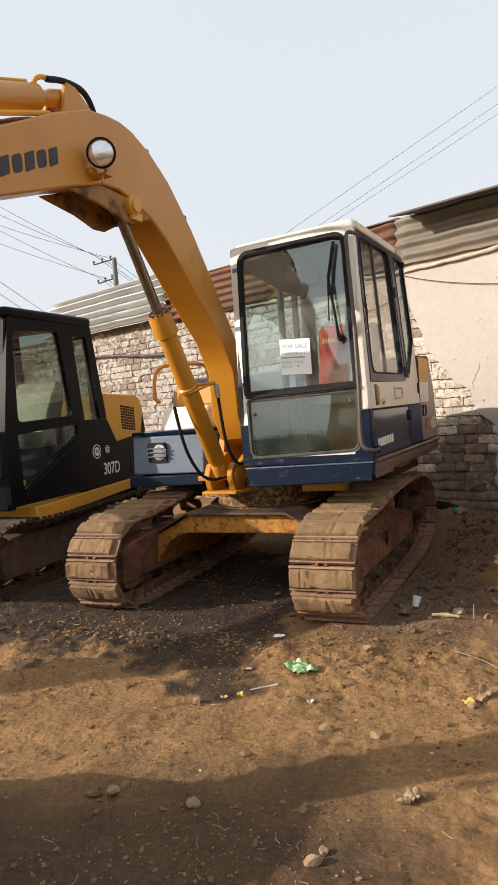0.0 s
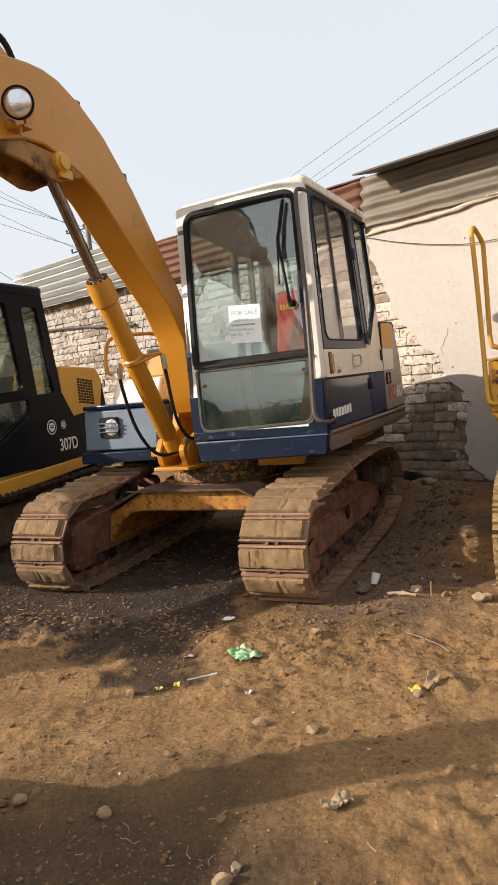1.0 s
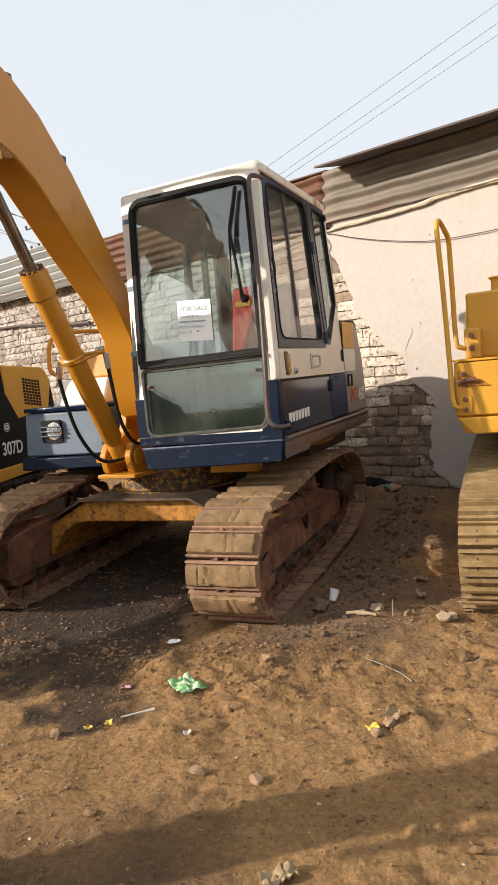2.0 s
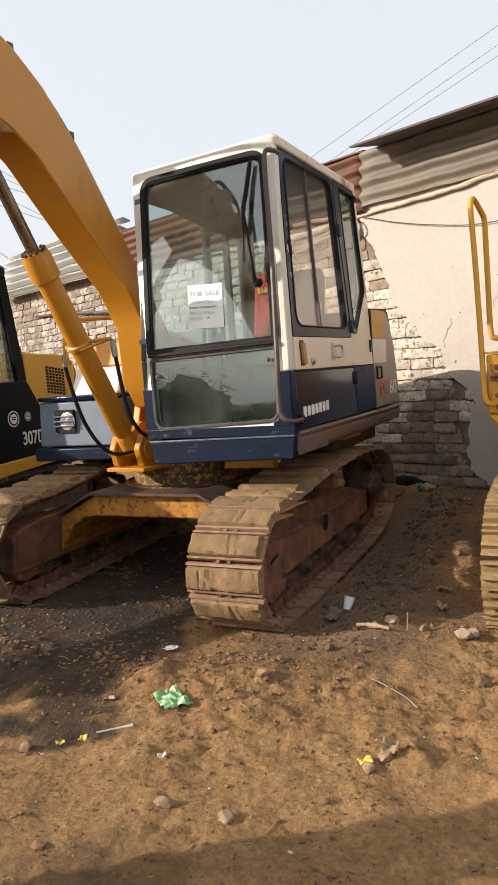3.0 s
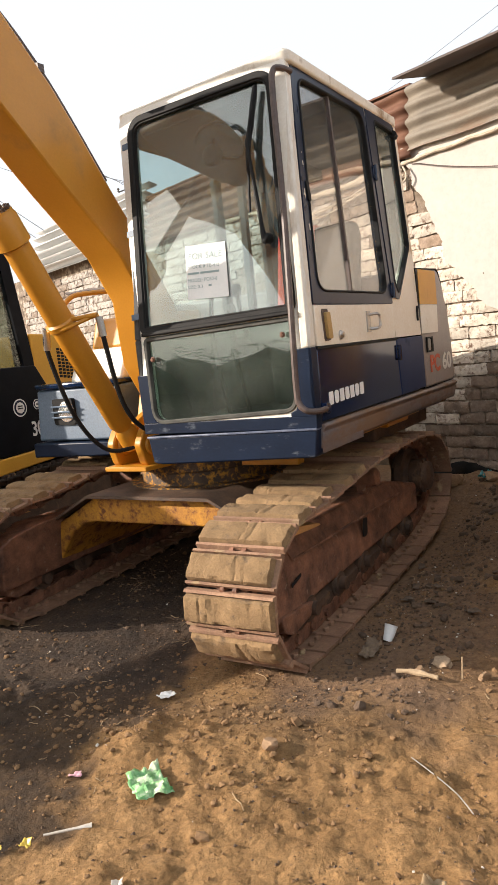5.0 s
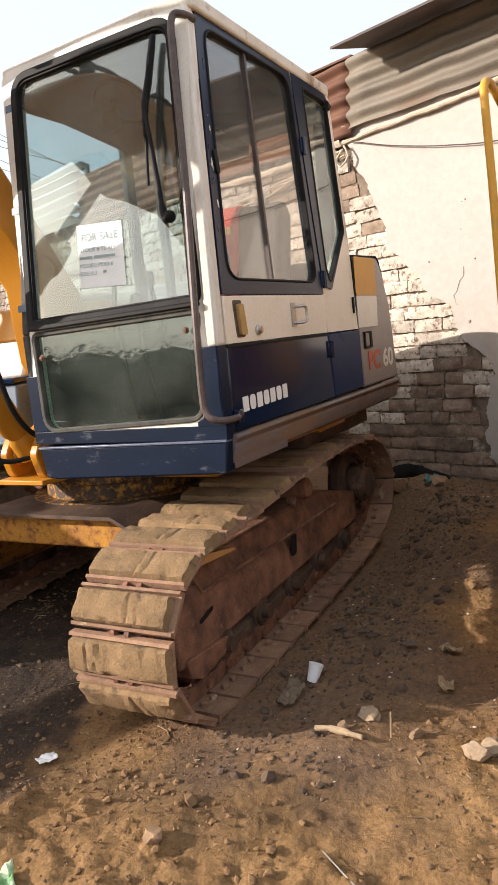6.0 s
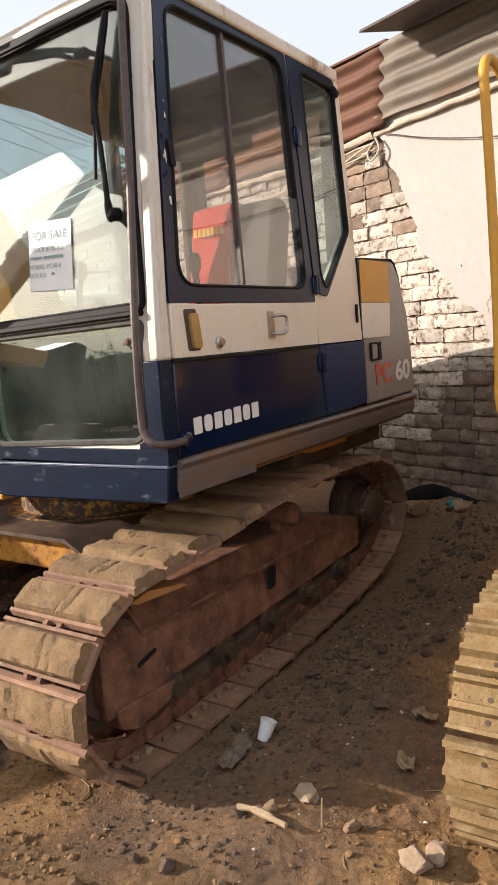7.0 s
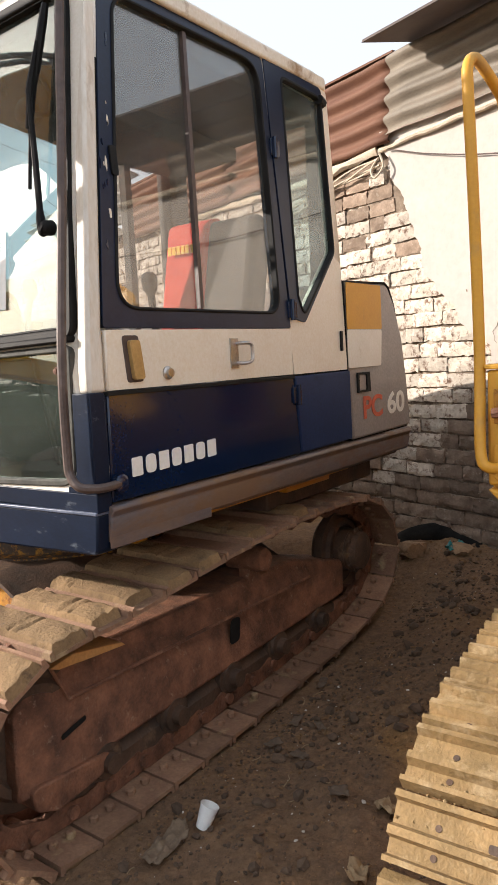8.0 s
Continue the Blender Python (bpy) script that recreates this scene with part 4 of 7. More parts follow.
up = part("front_window", panel(grow(top_hole, 0.026), [grow(top_hole, -0.010)], lambda x, z, d: at_front(x, z, d - 0.012), 0.03), m_black, exc, "black rubber-framed windscreen", bevel=0.005)
pane("pane", top_hole, at_front, m_glass, up)
bm = panel(grow(top_hole, -0.012), [grow(top_hole, -0.017)], lambda x, z, d: at_front(x, z, d - 0.006), 0.02)
part("inner_rim", bm, m_black, up)
dn = part("lower_window", panel(grow(low_hole, 0.012), [grow(low_hole, -0.008)], lambda x, z, d: at_front(x, z, d - 0.008), 0.03), surface("grey_window_rubber", (0.045, 0.045, 0.042), (0.10, 0.098, 0.085), 12, 0.7, spec=0.2), exc, "grey rubber-framed lower cab window", bevel=0.004)
pane("pane", low_hole, at_front, m_glass_green, dn)
bm = panel([(0.255, 1.512), (1.104, 1.530), (1.104, 1.551), (0.255, 1.533)], [], lambda x, z, d: at_front(x, z, d - 0.03), 0.05)
part("cross_bar", bm, m_black, exc, "black bar between the two front panes", bevel=0.006)
for bx, bz in ((0.302, 1.396), (1.050, 1.447)):
    bm = B()
    p = Vector(at_front(bx, bz, -0.004))
    lathe(bm, [(0, 0.013), (0.004, 0.013), (0.007, 0.009), (0.012, 0.008), (0.013, 0.0)], p, (0, -1, 0), 14)
    part("pane_bolt", bm, m_rust, dn)

# cab door: cream lower band, dark frame with sliding glass, navy panel
door_hole = rounded([(-0.686, 1.626), (0.205, 1.626), (0.240, 2.610), (-0.543, 2.600)], [0.085, 0.085, 0.10, 0.085], 7)
door_out = [(-0.752, 1.568), (0.272, 1.568), (0.276, 2.655), (-0.596, 2.655)]
bm = panel(rounded(door_out, [0.01, 0.01, 0.05, 0.05], 4), [door_hole], at_side, 0.04)
door = part("cab_door", bm, m_navy_frame, exc, "navy cab door with rounded window", bevel=0.006)
bm = panel([(-0.752, 1.380), (0.279, 1.378), (0.274, 1.566), (-0.748, 1.562)], [], at_side, 0.035)
part("cream_band", bm, m_cream, door, "cream painted band of the door", bevel=0.005)
bm = panel([(-0.765, 1.042), (0.314, 1.046), (0.279, 1.368), (-0.757, 1.372)], [], at_side, 0.035)
part("navy_panel", bm, m_navy, door, "glossy navy lower door panel", bevel=0.006)
bm = panel([(-0.757, 1.365), (0.279, 1.361), (0.279, 1.374), (-0.757, 1.378)], [], lambda y, z, d: at_side(y, z, d - 0.006), 0.02)
part("trim_strip", bm, m_black, door, bevel=0.002)
part("door_seal", panel(grow(door_hole, 0.004), [grow(door_hole, -0.007)], lambda y, z, d: at_side(y, z, d - 0.006), 0.03), m_black, door, bevel=0.004)
bm = panel(grow(door_hole, 0.004), [], at_side, 0.004)
for v in bm.verts:
    v.co.x -= 0.016
ob = part("door_pane", bm, m_glass_dark, door)
ob.visible_shadow = False
bm = panel([(-0.285, 1.636), (-0.267, 1.636), (-0.189, 2.594), (-0.207, 2.594)], [], lambda y, z, d: at_side(y, z, d + 0.004), 0.018)
part("sliding_rail", bm, m_railbrown, door)
bm = panel(rounded([(-0.640, 2.03), (-0.612, 2.03), (-0.612, 2.12), (-0.640, 2.12)], 0.01, 3), [], lambda y, z, d: at_side(y, z, d - 0.008), 0.03)
part("window_catch", bm, m_black, door, bevel=0.004)
# door handle, round lock, loop handle
# thin plate for the recess; its shadow is in the brown colour
bm = panel(rounded([(-0.668, 1.400), (-0.598, 1.400), (-0.612, 1.545), (-0.682, 1.545)], 0.012, 3), [], lambda y, z, d: at_side(y, z, d - 0.003), 0.01)
part("handle_recess", bm, m_railbrown, door, "worn handle recess with its shadow painted brown", bevel=0.003)
bm = panel(rounded([(-0.650, 1.408), (-0.604, 1.408), (-0.620, 1.530), (-0.664, 1.530)], 0.012, 3), [], lambda y, z, d: at_side(y, z, d - 0.018), 0.018)
part("door_handle", bm, m_brass, door, "worn gold-brown paddle handle", bevel=0.006)
bm = B()
lathe(bm, [(0, 0.022), (0.006, 0.022), (0.010, 0.016), (0.02, 0.014), (0.021, 0.0)], (1.178, -0.487, 1.422), (1, 0, 0), 16)
part("lock", bm, m_steel, door, "round steel key lock")
bm = B()
tube(bm, curve([(1.178, -0.11, 1.510), (1.215, -0.10, 1.512), (1.222, -0.07, 1.505), (1.222, -0.065, 1.475), (1.222, -0.07, 1.447), (1.215, -0.10, 1.438), (1.178, -0.11, 1.440)], 5), 0.007, 8)
box(bm, 1.176, 1.184, -0.145, -0.10, 1.422, 1.53)
part("loop_handle", bm, m_steel, door, "small steel loop handle")
# hinges between door and body
for z0 in (1.25, 1.60, 2.25):
    bm = B()
    xx = lean_x(z0 + 0.04)
    lathe(bm, [(0, 0.011), (0.085, 0.011)], (xx + 0.010, 0.286 if z0 > 1.5 else 0.298, z0), (0, 0, 1), 10)
    box(bm, xx - 0.004, xx + 0.008, 0.262, 0.325, z0 + 0.01, z0 + 0.075)
    part("hinge", bm, m_navy, door, bevel=0.002)

# front corner post on the door side: white above, navy below
bm = panel([(-0.823, 1.375), (-0.756, 1.375), (-0.756, 1.565), (-0.600, 2.66), (-0.647, 2.66), (-0.823, 1.45)], [], at_side, 0.05)
part("corner_post", bm, m_post, exc, "white corner post with paint chipped to dark metal", bevel=0.012)
bm = panel([(-0.823, 1.03), (-0.770, 1.03), (-0.760, 1.375), (-0.823, 1.375)], [], at_side, 0.05)
part("corner_post", bm, m_blue, exc, "navy lower corner post", bevel=0.012)
bm = panel([(-0.783, 1.03), (-0.765, 1.03), (-0.757, 1.56), (-0.588, 2.64), (-0.602, 2.64), (-0.772, 1.56)], [], lambda y, z, d: at_side(y, z, d + 0.006), 0.04)
part("door_gap", bm, m_black, exc)
# paint worn off the post
rnd = random.Random(5)
for k in range(14):
    z = rnd.choice((rnd.uniform(1.7, 2.5), rnd.gauss(2.1, 0.12)))
    y = lean_y(z) + rnd.uniform(0.055, 0.095)
    s = rnd.uniform(0.003, 0.012)
    poly = [(y + s * 0.5 * math.cos(a) * rnd.uniform(0.5, 1.2), z + s * 1.8 * math.sin(a) * rnd.uniform(0.5, 1.2)) for a in [i * math.pi / 4 for i in range(8)]]
    bm = panel(poly, [], lambda yy, zz, d: at_side(yy, zz, d - 0.0015), 0.002)
    part("paint_chip", bm, m_navy if k % 3 else m_cream, front)

# rear quarter of the cab
q_hole = rounded([(0.352, 1.70), (0.383, 1.624), (0.690, 1.912), (0.712, 2.592), (0.402, 2.600)], [0.03, 0.03, 0.05, 0.04, 0.03], 4)
bm = panel(rounded([(0.284, 1.378), (0.742, 1.378), (0.752, 1.86), (0.785, 2.655), (0.276, 2.655)], [0.005, 0.005, 0.03, 0.05, 0.01], 4), [q_hole], at_side, 0.04)
quarter = part("cab_quarter_panel", bm, m_cream, exc, "cream rear quarter of the cab with a pointed window", bevel=0.008)
bm = panel(rounded([(0.281, 1.612), (0.385, 1.590), (0.698, 1.900), (0.733, 2.640), (0.278, 2.645)], [0.02, 0.03, 0.05, 0.03, 0.01], 4), [grow(q_hole, 0.004)], lambda y, z, d: at_side(y, z, d - 0.004), 0.02)
part("navy_surround", bm, m_navy_frame, quarter, bevel=0.003)
part("window_seal", panel(grow(q_hole, 0.010), [grow(q_hole, -0.003)], lambda y, z, d: at_side(y, z, d - 0.008), 0.03), m_black, quarter, bevel=0.004)
bm = panel(grow(q_hole, 0.003), [], at_side, 0.004)
for v in bm.verts:
    v.co.x -= 0.012
ob = part("window_pane", bm, m_glass, quarter)
ob.visible_shadow = False
bm = panel([(0.686, 1.465), (0.700, 1.465), (0.700, 1.555), (0.686, 1.555)], [], lambda y, z, d: at_side(y, z, d - 0.006), 0.01)
part("slot", bm, m_black, quarter, bevel=0.002)
bm = panel([(0.322, 1.046), (0.772, 1.050), (0.768, 1.372), (0.290, 1.370)], [], at_side, 0.035)
part("side_door", bm, m_navy_matt, exc, "matt blue service door", bevel=0.006)
bm = panel([(0.300, 1.05), (0.318, 1.05), (0.292, 1.37), (0.280, 1.37)], [], lambda y, z, d: at_side(y, z, d + 0.012), 0.03)
part("door_gap", bm, m_black, exc)

# engine cover side and tail
tail = [(0.782, 1.042), (1.418, 1.046), (1.440, 1.075), (1.405, 1.30), (1.356, 1.515), (1.285, 1.70), (1.235, 1.775), (1.19, 1.797), (0.752, 1.783)]
bm = panel(tail, [], at_side, 0.05)
cover = part("engine_cover", bm, m_grey, exc, "grey engine cover with yellow and white blocks", bevel=0.012)
for v_, mat, nm in (([(0.750, 1.383), (1.092, 1.383), (1.108, 1.562), (0.750, 1.562)], m_white, "white_block"), ([(0.750, 1.564), (1.110, 1.564), (1.106, 1.778), (0.750, 1.778)], m_yellow_cat, "yellow_block")):
    part(nm, panel(rounded(v_, 0.012, 3), [], lambda y, z, d: (1.1812 - d, y, z), 0.003), mat, cover)
part("catch_plate", panel([(0.832, 1.262), (0.962, 1.262), (0.955, 1.358), (0.832, 1.358)], [[(0.845, 1.272), (0.845, 1.348), (0.925, 1.348), (0.925, 1.272)]], lambda y, z, d: (1.186 - d, y, z), 0.01), m_black, cover)
part("catch", panel([(0.85, 1.276), (0.92, 1.276), (0.92, 1.344), (0.85, 1.344)], [], lambda y, z, d: (1.181 - d, y, z), 0.004), m_grey, cover)
part("edge_seal", panel(grow(tail, 0.004), [grow(tail, -0.003)], lambda y, z, d: (1.166 - d, y, z), 0.04), m_black, cover)
bm = B()
prism(bm, [(p[0], p[1]) for p in tail], -1.13, 1.125, "x")
part("engine_hood", bm, m_grey, exc, "grey engine hood across the tail", bevel=0.03)
bm = B()
prism(bm, rounded([(1.10, 0.93), (1.40, 0.93), (1.44, 1.04), (1.10, 1.04)], 0.02, 3), -1.12, 1.18, "x")
part("tail_bumper", bm, m_skirt, exc, bevel=0.01)
# rounded counterweight behind the engine
bm = B()
prism(bm, [(-1.10, 1.40)] + [(1.10 * math.sin(a), 1.40 + 0.34 * math.cos(a) ** 0.5) for a in [radians(k) for k in range(-80, 81, 10)]] + [(1.10, 1.40)], 0.94, 1.58, "z")
part("counterweight", bm, m_grey, exc, "grey rounded counterweight at the tail", bevel=0.03)
letters("model_number", "PC", 0.150, Matrix.Translation((1.1800, 0.880, 1.135)) @ pose(0, 0, 0, 90, 0, 90) @ Matrix.Diagonal((1.20, 1, 1, 1)), m_redletter, cover, "faded red letters", spacing=0.98, bold=0.004)
letters("model_number", "60", 0.150, Matrix.Translation((1.1800, 1.150, 1.135)) @ pose(0, 0, 0, 90, 0, 90) @ Matrix.Diagonal((1.4, 1, 1, 1)), m_whiteletter, cover, "white numerals", spacing=1.0, bold=0.004)


def brand_mark(parent, x, y0, z0, w, h, material, rise=0.0, axis="side"):
    """Seven plain blocks in place of a maker's name."""
    step = w / 7
    for k in range(7):
        a, b, c = y0 + step * (k + 0.10), y0 + step * (k + 0.86), z0 + rise * k / 7
        r = rise / 7
        poly = rounded([(a, c), (b, c + r), (b, c + h + r), (a, c + h)], step * (0.08, 0.30, 0.06, 0.25, 0.06, 0.28, 0.10)[k], 3)
        bm = panel(poly, [], (lambda u, v, d: (x + d, u, v)) if axis == "side" else (lambda u, v, d: (u, x + d, v)), 0.002)
        part("mark_block", bm, material, parent, smooth=0)


brand_mark(door, 1.1785, -0.683, 1.106, 0.433, 0.060, m_whiteletter, 0.012)

# roof with rounded rim and hatch
dip = lambda x, y, z: (x, y, z - roof_dip(x))
bm = B()
prism(bm, rounded([(0.112, -0.650), (1.112, -0.650), (1.104, 0.790), (0.130, 0.790)], 0.045, 5), 2.640, 2.694, "z", dip)
roof = part("cab_roof", bm, m_roofpaint, exc, "white cab roof with brown weathered rim", bevel=0.010, seg=3)
bm = B()
prism(bm, rounded([(0.150, -0.615), (1.085, -0.615), (1.078, 0.755), (0.165, 0.755)], 0.05, 5), 2.690, 2.720, "z", dip)
part("roof_panel", bm, m_white, roof, bevel=0.014, seg=3)
bm = B()
prism(bm, rounded([(0.30, -0.52), (0.80, -0.52), (0.80, 0.0), (0.30, 0.0)], 0.06, 5), 2.716, 2.738, "z", dip)
part("roof_hatch", bm, surface("weathered_hatch", (0.30, 0.22, 0.15), (0.42, 0.32, 0.22), 8, 0.8), roof, bevel=0.008)
bm = B()
tube(bm, [(1.104, 0.70, 2.585), (1.100, 0.74, 2.575)], 0.022, 8)
part("rubber_stop", bm, m_black, roof)

# inside the cab
bm = B()
box(bm, 0.20, 1.14, 0.70, 0.745, 1.02, 1.62)
box(bm, 0.20, 0.27, 0.66, 0.745, 1.62, 2.575)
box(bm, 1.02, 1.09, 0.70, 0.745, 1.62, 2.62)
box(bm, 0.272, 1.018, 0.70, 0.745, 2.50, 2.57)
part("cab_rear", bm, m_interior, exc, "dark cab rear frame with open window", bevel=0.01)
bm = B()
box(bm, 0.185, 0.215, -0.81, 0.745, 1.02, 1.50)
box(bm, 0.185, 0.225, 0.05, 0.12, 1.50, 2.575)
box(bm, 0.185, 0.225, -0.66, 0.745, 2.47, 2.575)
box(bm, 0.185, 0.225, 0.60, 0.745, 1.50, 2.575)
prism(bm, [(-0.80, 1.5), (-0.76, 1.5), (-0.60, 2.575), (-0.64, 2.575)], 0.175, 0.215, "x")
part("cab_side", bm, m_interior, exc, "dark far side frame of the cab", bevel=0.01)
bm = B()
prism(bm, [(-0.60, 2.57), (0.72, 2.50), (0.72, 2.625), (-0.635, 2.625)], 0.17, 1.06, "x", dip)
prism(bm, [(-0.60, 2.57), (-0.45, 2.50), (0.10, 2.44), (0.72, 2.44), (0.72, 2.50), (-0.58, 2.58)], 0.22, 0.62, "x", dip)
part("headliner", bm, m_interior, exc, "dark cab lining", bevel=0.02)
bm = B()
box(bm, 0.205, 1.15, -0.80, 0.72, 1.02, 1.06)
part("cab_floor", bm, m_interior, exc)
bm = B()
prism(bm, rounded([(-0.02, 1.42), (0.44, 1.42), (0.44, 1.55), (-0.02, 1.57)], 0.05), 0.42, 0.92, "x")
prism(bm, rounded([(0.36, 1.50), (0.50, 1.46), (0.62, 2.02), (0.56, 2.10), (0.48, 2.08)], 0.05), 0.40, 0.92, "x")
box(bm, 0.50, 0.86, 0.06, 0.42, 1.06, 1.42)
for v in bm.verts:
    v.co.y -= 0.06
seat = part("seat", bm, m_seat, exc, "grey cloth operator's seat", bevel=0.05, seg=3)
bm = B()
prism(bm, rounded([(0.282, 1.48), (0.455, 1.44), (0.572, 2.03), (0.502, 2.118), (0.406, 2.092)], 0.05), 0.415, 0.67, "x")
part("red_cover", bm, m_redcloth, seat, "red cloth cover on the seat back", bevel=0.02, seg=3)
brand_mark(seat, 0.358, 0.45, 1.95, 0.19, 0.04, m_yellowletter, axis="front")
for nm, pts, r in (("lever", [(0.42, -0.35, 1.06), (0.40, -0.40, 1.40), (0.44, -0.46, 1.62), (0.46, -0.45, 1.74)], 0.012), ("lever", [(0.52, -0.30, 1.06), (0.50, -0.36, 1.40), (0.55, -0.44, 1.58)], 0.012),
                   ("lever", [(0.92, -0.20, 1.30), (0.93, -0.26, 1.55), (0.95, -0.30, 1.72)], 0.014), ("lever", [(0.36, 0.10, 1.30), (0.34, 0.02, 1.55), (0.34, -0.02, 1.72)], 0.014)):
    bm = tube(B(), curve(pts, 5), r, 8)
    e = Vector(pts[-1])
    lathe(bm, [(-0.02, 0.012), (0.0, 0.026), (0.04, 0.03), (0.06, 0.02), (0.065, 0.0)], e, (0, -0.1, 1), 10)
    part(nm, bm, m_black, exc)
bm = B()
prism(bm, rounded([(-0.25, 1.06), (0.45, 1.06), (0.45, 1.44), (-0.15, 1.48)], 0.06), 0.225, 0.38, "x")
prism(bm, rounded([(-0.15, 1.06), (0.45, 1.06), (0.45, 1.42), (-0.05, 1.44)], 0.06), 0.98, 1.12, "x")
part("side_console", bm, m_interior, exc, bevel=0.02)
bm = B()
tube(bm, curve([(0.50, -0.52, 2.45), (0.58, -0.58, 2.49), (0.72, -0.60, 2.48), (0.80, -0.58, 2.40), (0.78, -0.55, 2.32), (0.66, -0.54, 2.34)], 6), 0.010, 8)
part("hand_hold", bm, m_black, exc)
bm = B()
lathe(bm, [(-0.03, 0.02), (0.0, 0.05), (0.03, 0.055), (0.045, 0.04), (0.05, 0.0)], (0.555, -0.45, 2.385), (0, -1, 0), 20)
tube(bm, [(0.555, -0.44, 2.42), (0.555, -0.42, 2.56)], 0.012, 8)
part("fan", bm, m_black, exc, "round black cab fan")
bm = B()
prism(bm, [(0.30, 1.42), (0.34, 1.42), (0.34, 2.4), (0.30, 2.4)], 0.22, 0.26, "x")
part("inner_post", bm, m_interior, exc)

# wiper on the windscreen
bm = B()
w0, w1 = Vector(at_front(1.006, 1.888, -0.03)), Vector(at_front(0.967, 2.310, -0.045))
tube(bm, curve([w0 + Vector((0.012, 0, -0.02)), w0, w0.lerp(w1, 0.3), w1], 4), [0.019] * 3 + [0.014] * 3 + [0.010] * 4 + [0.009] * 3, 8)
wiper = part("wiper", bm, m_black, exc, "black windscreen wiper")
bm = B()
tube(bm, curve([Vector(at_front(0.940, 2.01, -0.022)), Vector(at_front(0.951, 2.16, -0.026)), Vector(at_front(0.970, 2.32, -0.026)), Vector(at_front(1.026, 2.562, -0.022))], 4), [0.006] * 5 + [0.009] * 4 + [0.014] * 3 + [0.011], 6)
part("wiper_blade", bm, m_black, wiper)
bm = B()
tube(bm, [Vector(at_front(0.956, 2.19, -0.040)), Vector(at_front(0.972, 2.32, -0.042)), Vector(at_front(1.000, 2.45, -0.036))], [0.006, 0.012, 0.006], 6)
part("blade_bracket", bm, m_black, wiper)
bm = B()
lathe(bm, [(0, 0.024), (0.03, 0.022), (0.044, 0.014), (0.046, 0.0)], Vector(at_front(1.016, 1.880, 0.004)), (0, -1, 0), 16)
part("wiper_motor", bm, m_black, wiper, bevel=0.006)
bm = B()
prism(bm, rounded([(1.008, 1.88), (1.066, 1.88), (1.058, 2.07), (1.014, 2.07)], 0.02, 3), lean_y(1.96) + 0.03, lean_y(1.96) + 0.11, "y")
part("motor_cover", bm, m_black, wiper, bevel=0.01)
# grab rail on the corner post
bm = B()
tube(bm, curve([at_front(1.185, 2.600, 0.04), at_front(1.165, 2.605, -0.02), at_front(1.138, 2.59, -0.045), at_front(1.130, 2.48, -0.050), at_front(1.130, 2.0, -0.050), at_front(1.122, 1.5, -0.050), at_front(1.118, 1.20, -0.050),
                at_front(1.128, 1.135, -0.05), (1.160, -0.868, 1.105), (1.192, -0.825, 1.098), (1.200, -0.765, 1.10), (1.19, -0.745, 1.102)], 6), 0.014, 10)
rail = part("grab_rail", bm, m_railbrown, exc, "long scuffed brown grab rail on the cab corner")
for p in ((1.195, -0.745, 1.10),):
    bm = lathe(B(), [(-0.012, 0.026), (0.010, 0.028), (0.016, 0.018), (0.017, 0)], p, (1, 0, 0), 14)
    part("rail_bolt", bm, m_navy, rail)

# far front corner: blue tool box with lamp, grey tank, yellow cover and rail
bm = B()
prism(bm, [(-0.12, 0.93), (-0.33, 0.93), (-0.30, 1.265), (-0.12, 1.275), (0.6, 1.275), (0.6, 0.93)], -1.135, -0.42, "x")
tool = part("tool_box", bm, m_greyblue, exc, "faded blue front box with a recessed headlight", bevel=0.014)
bm = B()
prism(bm, [(-1.16, 0.825), (-0.42, 0.835), (-0.40, 0.925), (-1.155, 0.92)], -0.37, 1.35, "y")
part("box_skirt", bm, m_blue, exc, bevel=0.01)
bm = B()
prism(bm, rounded([(-0.965, 1.035), (-0.775, 1.035), (-0.790, 1.205), (-0.965, 1.205)], 0.02, 3), -0.337, -0.300, "y")
part("lamp_recess", bm, m_black, tool)
bm = B()
lathe(bm, [(0, 0.05), (0.02, 0.07), (0.025, 0.066), (0.032, 0.0)], (-0.845, -0.318, 1.12), (0, -1, 0), 22)
part("headlight", bm, m_lens, tool, "round headlight behind bars")
for z in (1.085, 1.12, 1.155):
    bm = B()
    tube(bm, [(-0.965, -0.35, z), (-0.775, -0.35, z)], 0.006, 6)
    part("lamp_bar", bm, m_greyblue, tool)
bm = B()
box(bm, -1.13, -0.42, -0.32, 0.5, 1.272, 1.305)
part("box_lid", bm, m_navy, tool, bevel=0.008)
bm = B()
prism(bm, [(-0.22, 1.30), (-0.12, 1.50), (0.65, 1.52), (0.65, 1.30)], -0.90, -0.45, "x")
tank = part("fuel_tank", bm, m_white, exc, "grey-white painted tank", bevel=0.02)
bm = B()
prism(bm, [(-0.02, 1.50), (0.05, 1.70), (0.70, 1.72), (0.70, 1.50)], -0.86, -0.42, "x")
part("tank_cover", bm, m_yellow, tank, "yellow cover on the tank", bevel=0.02)
bm = B()
tube(bm, curve([(-0.93, -0.12, 1.55), (-0.97, -0.14, 1.60), (-0.97, -0.12, 1.78), (-0.93, -0.08, 1.86), (-0.85, 0.0, 1.88), (-0.70, 0.25, 1.88), (-0.66, 0.30, 1.80), (-0.66, 0.32, 1.60)], 6), 0.017, 10)
part("hand_rail", bm, m_yellow, exc, "yellow hand rail")

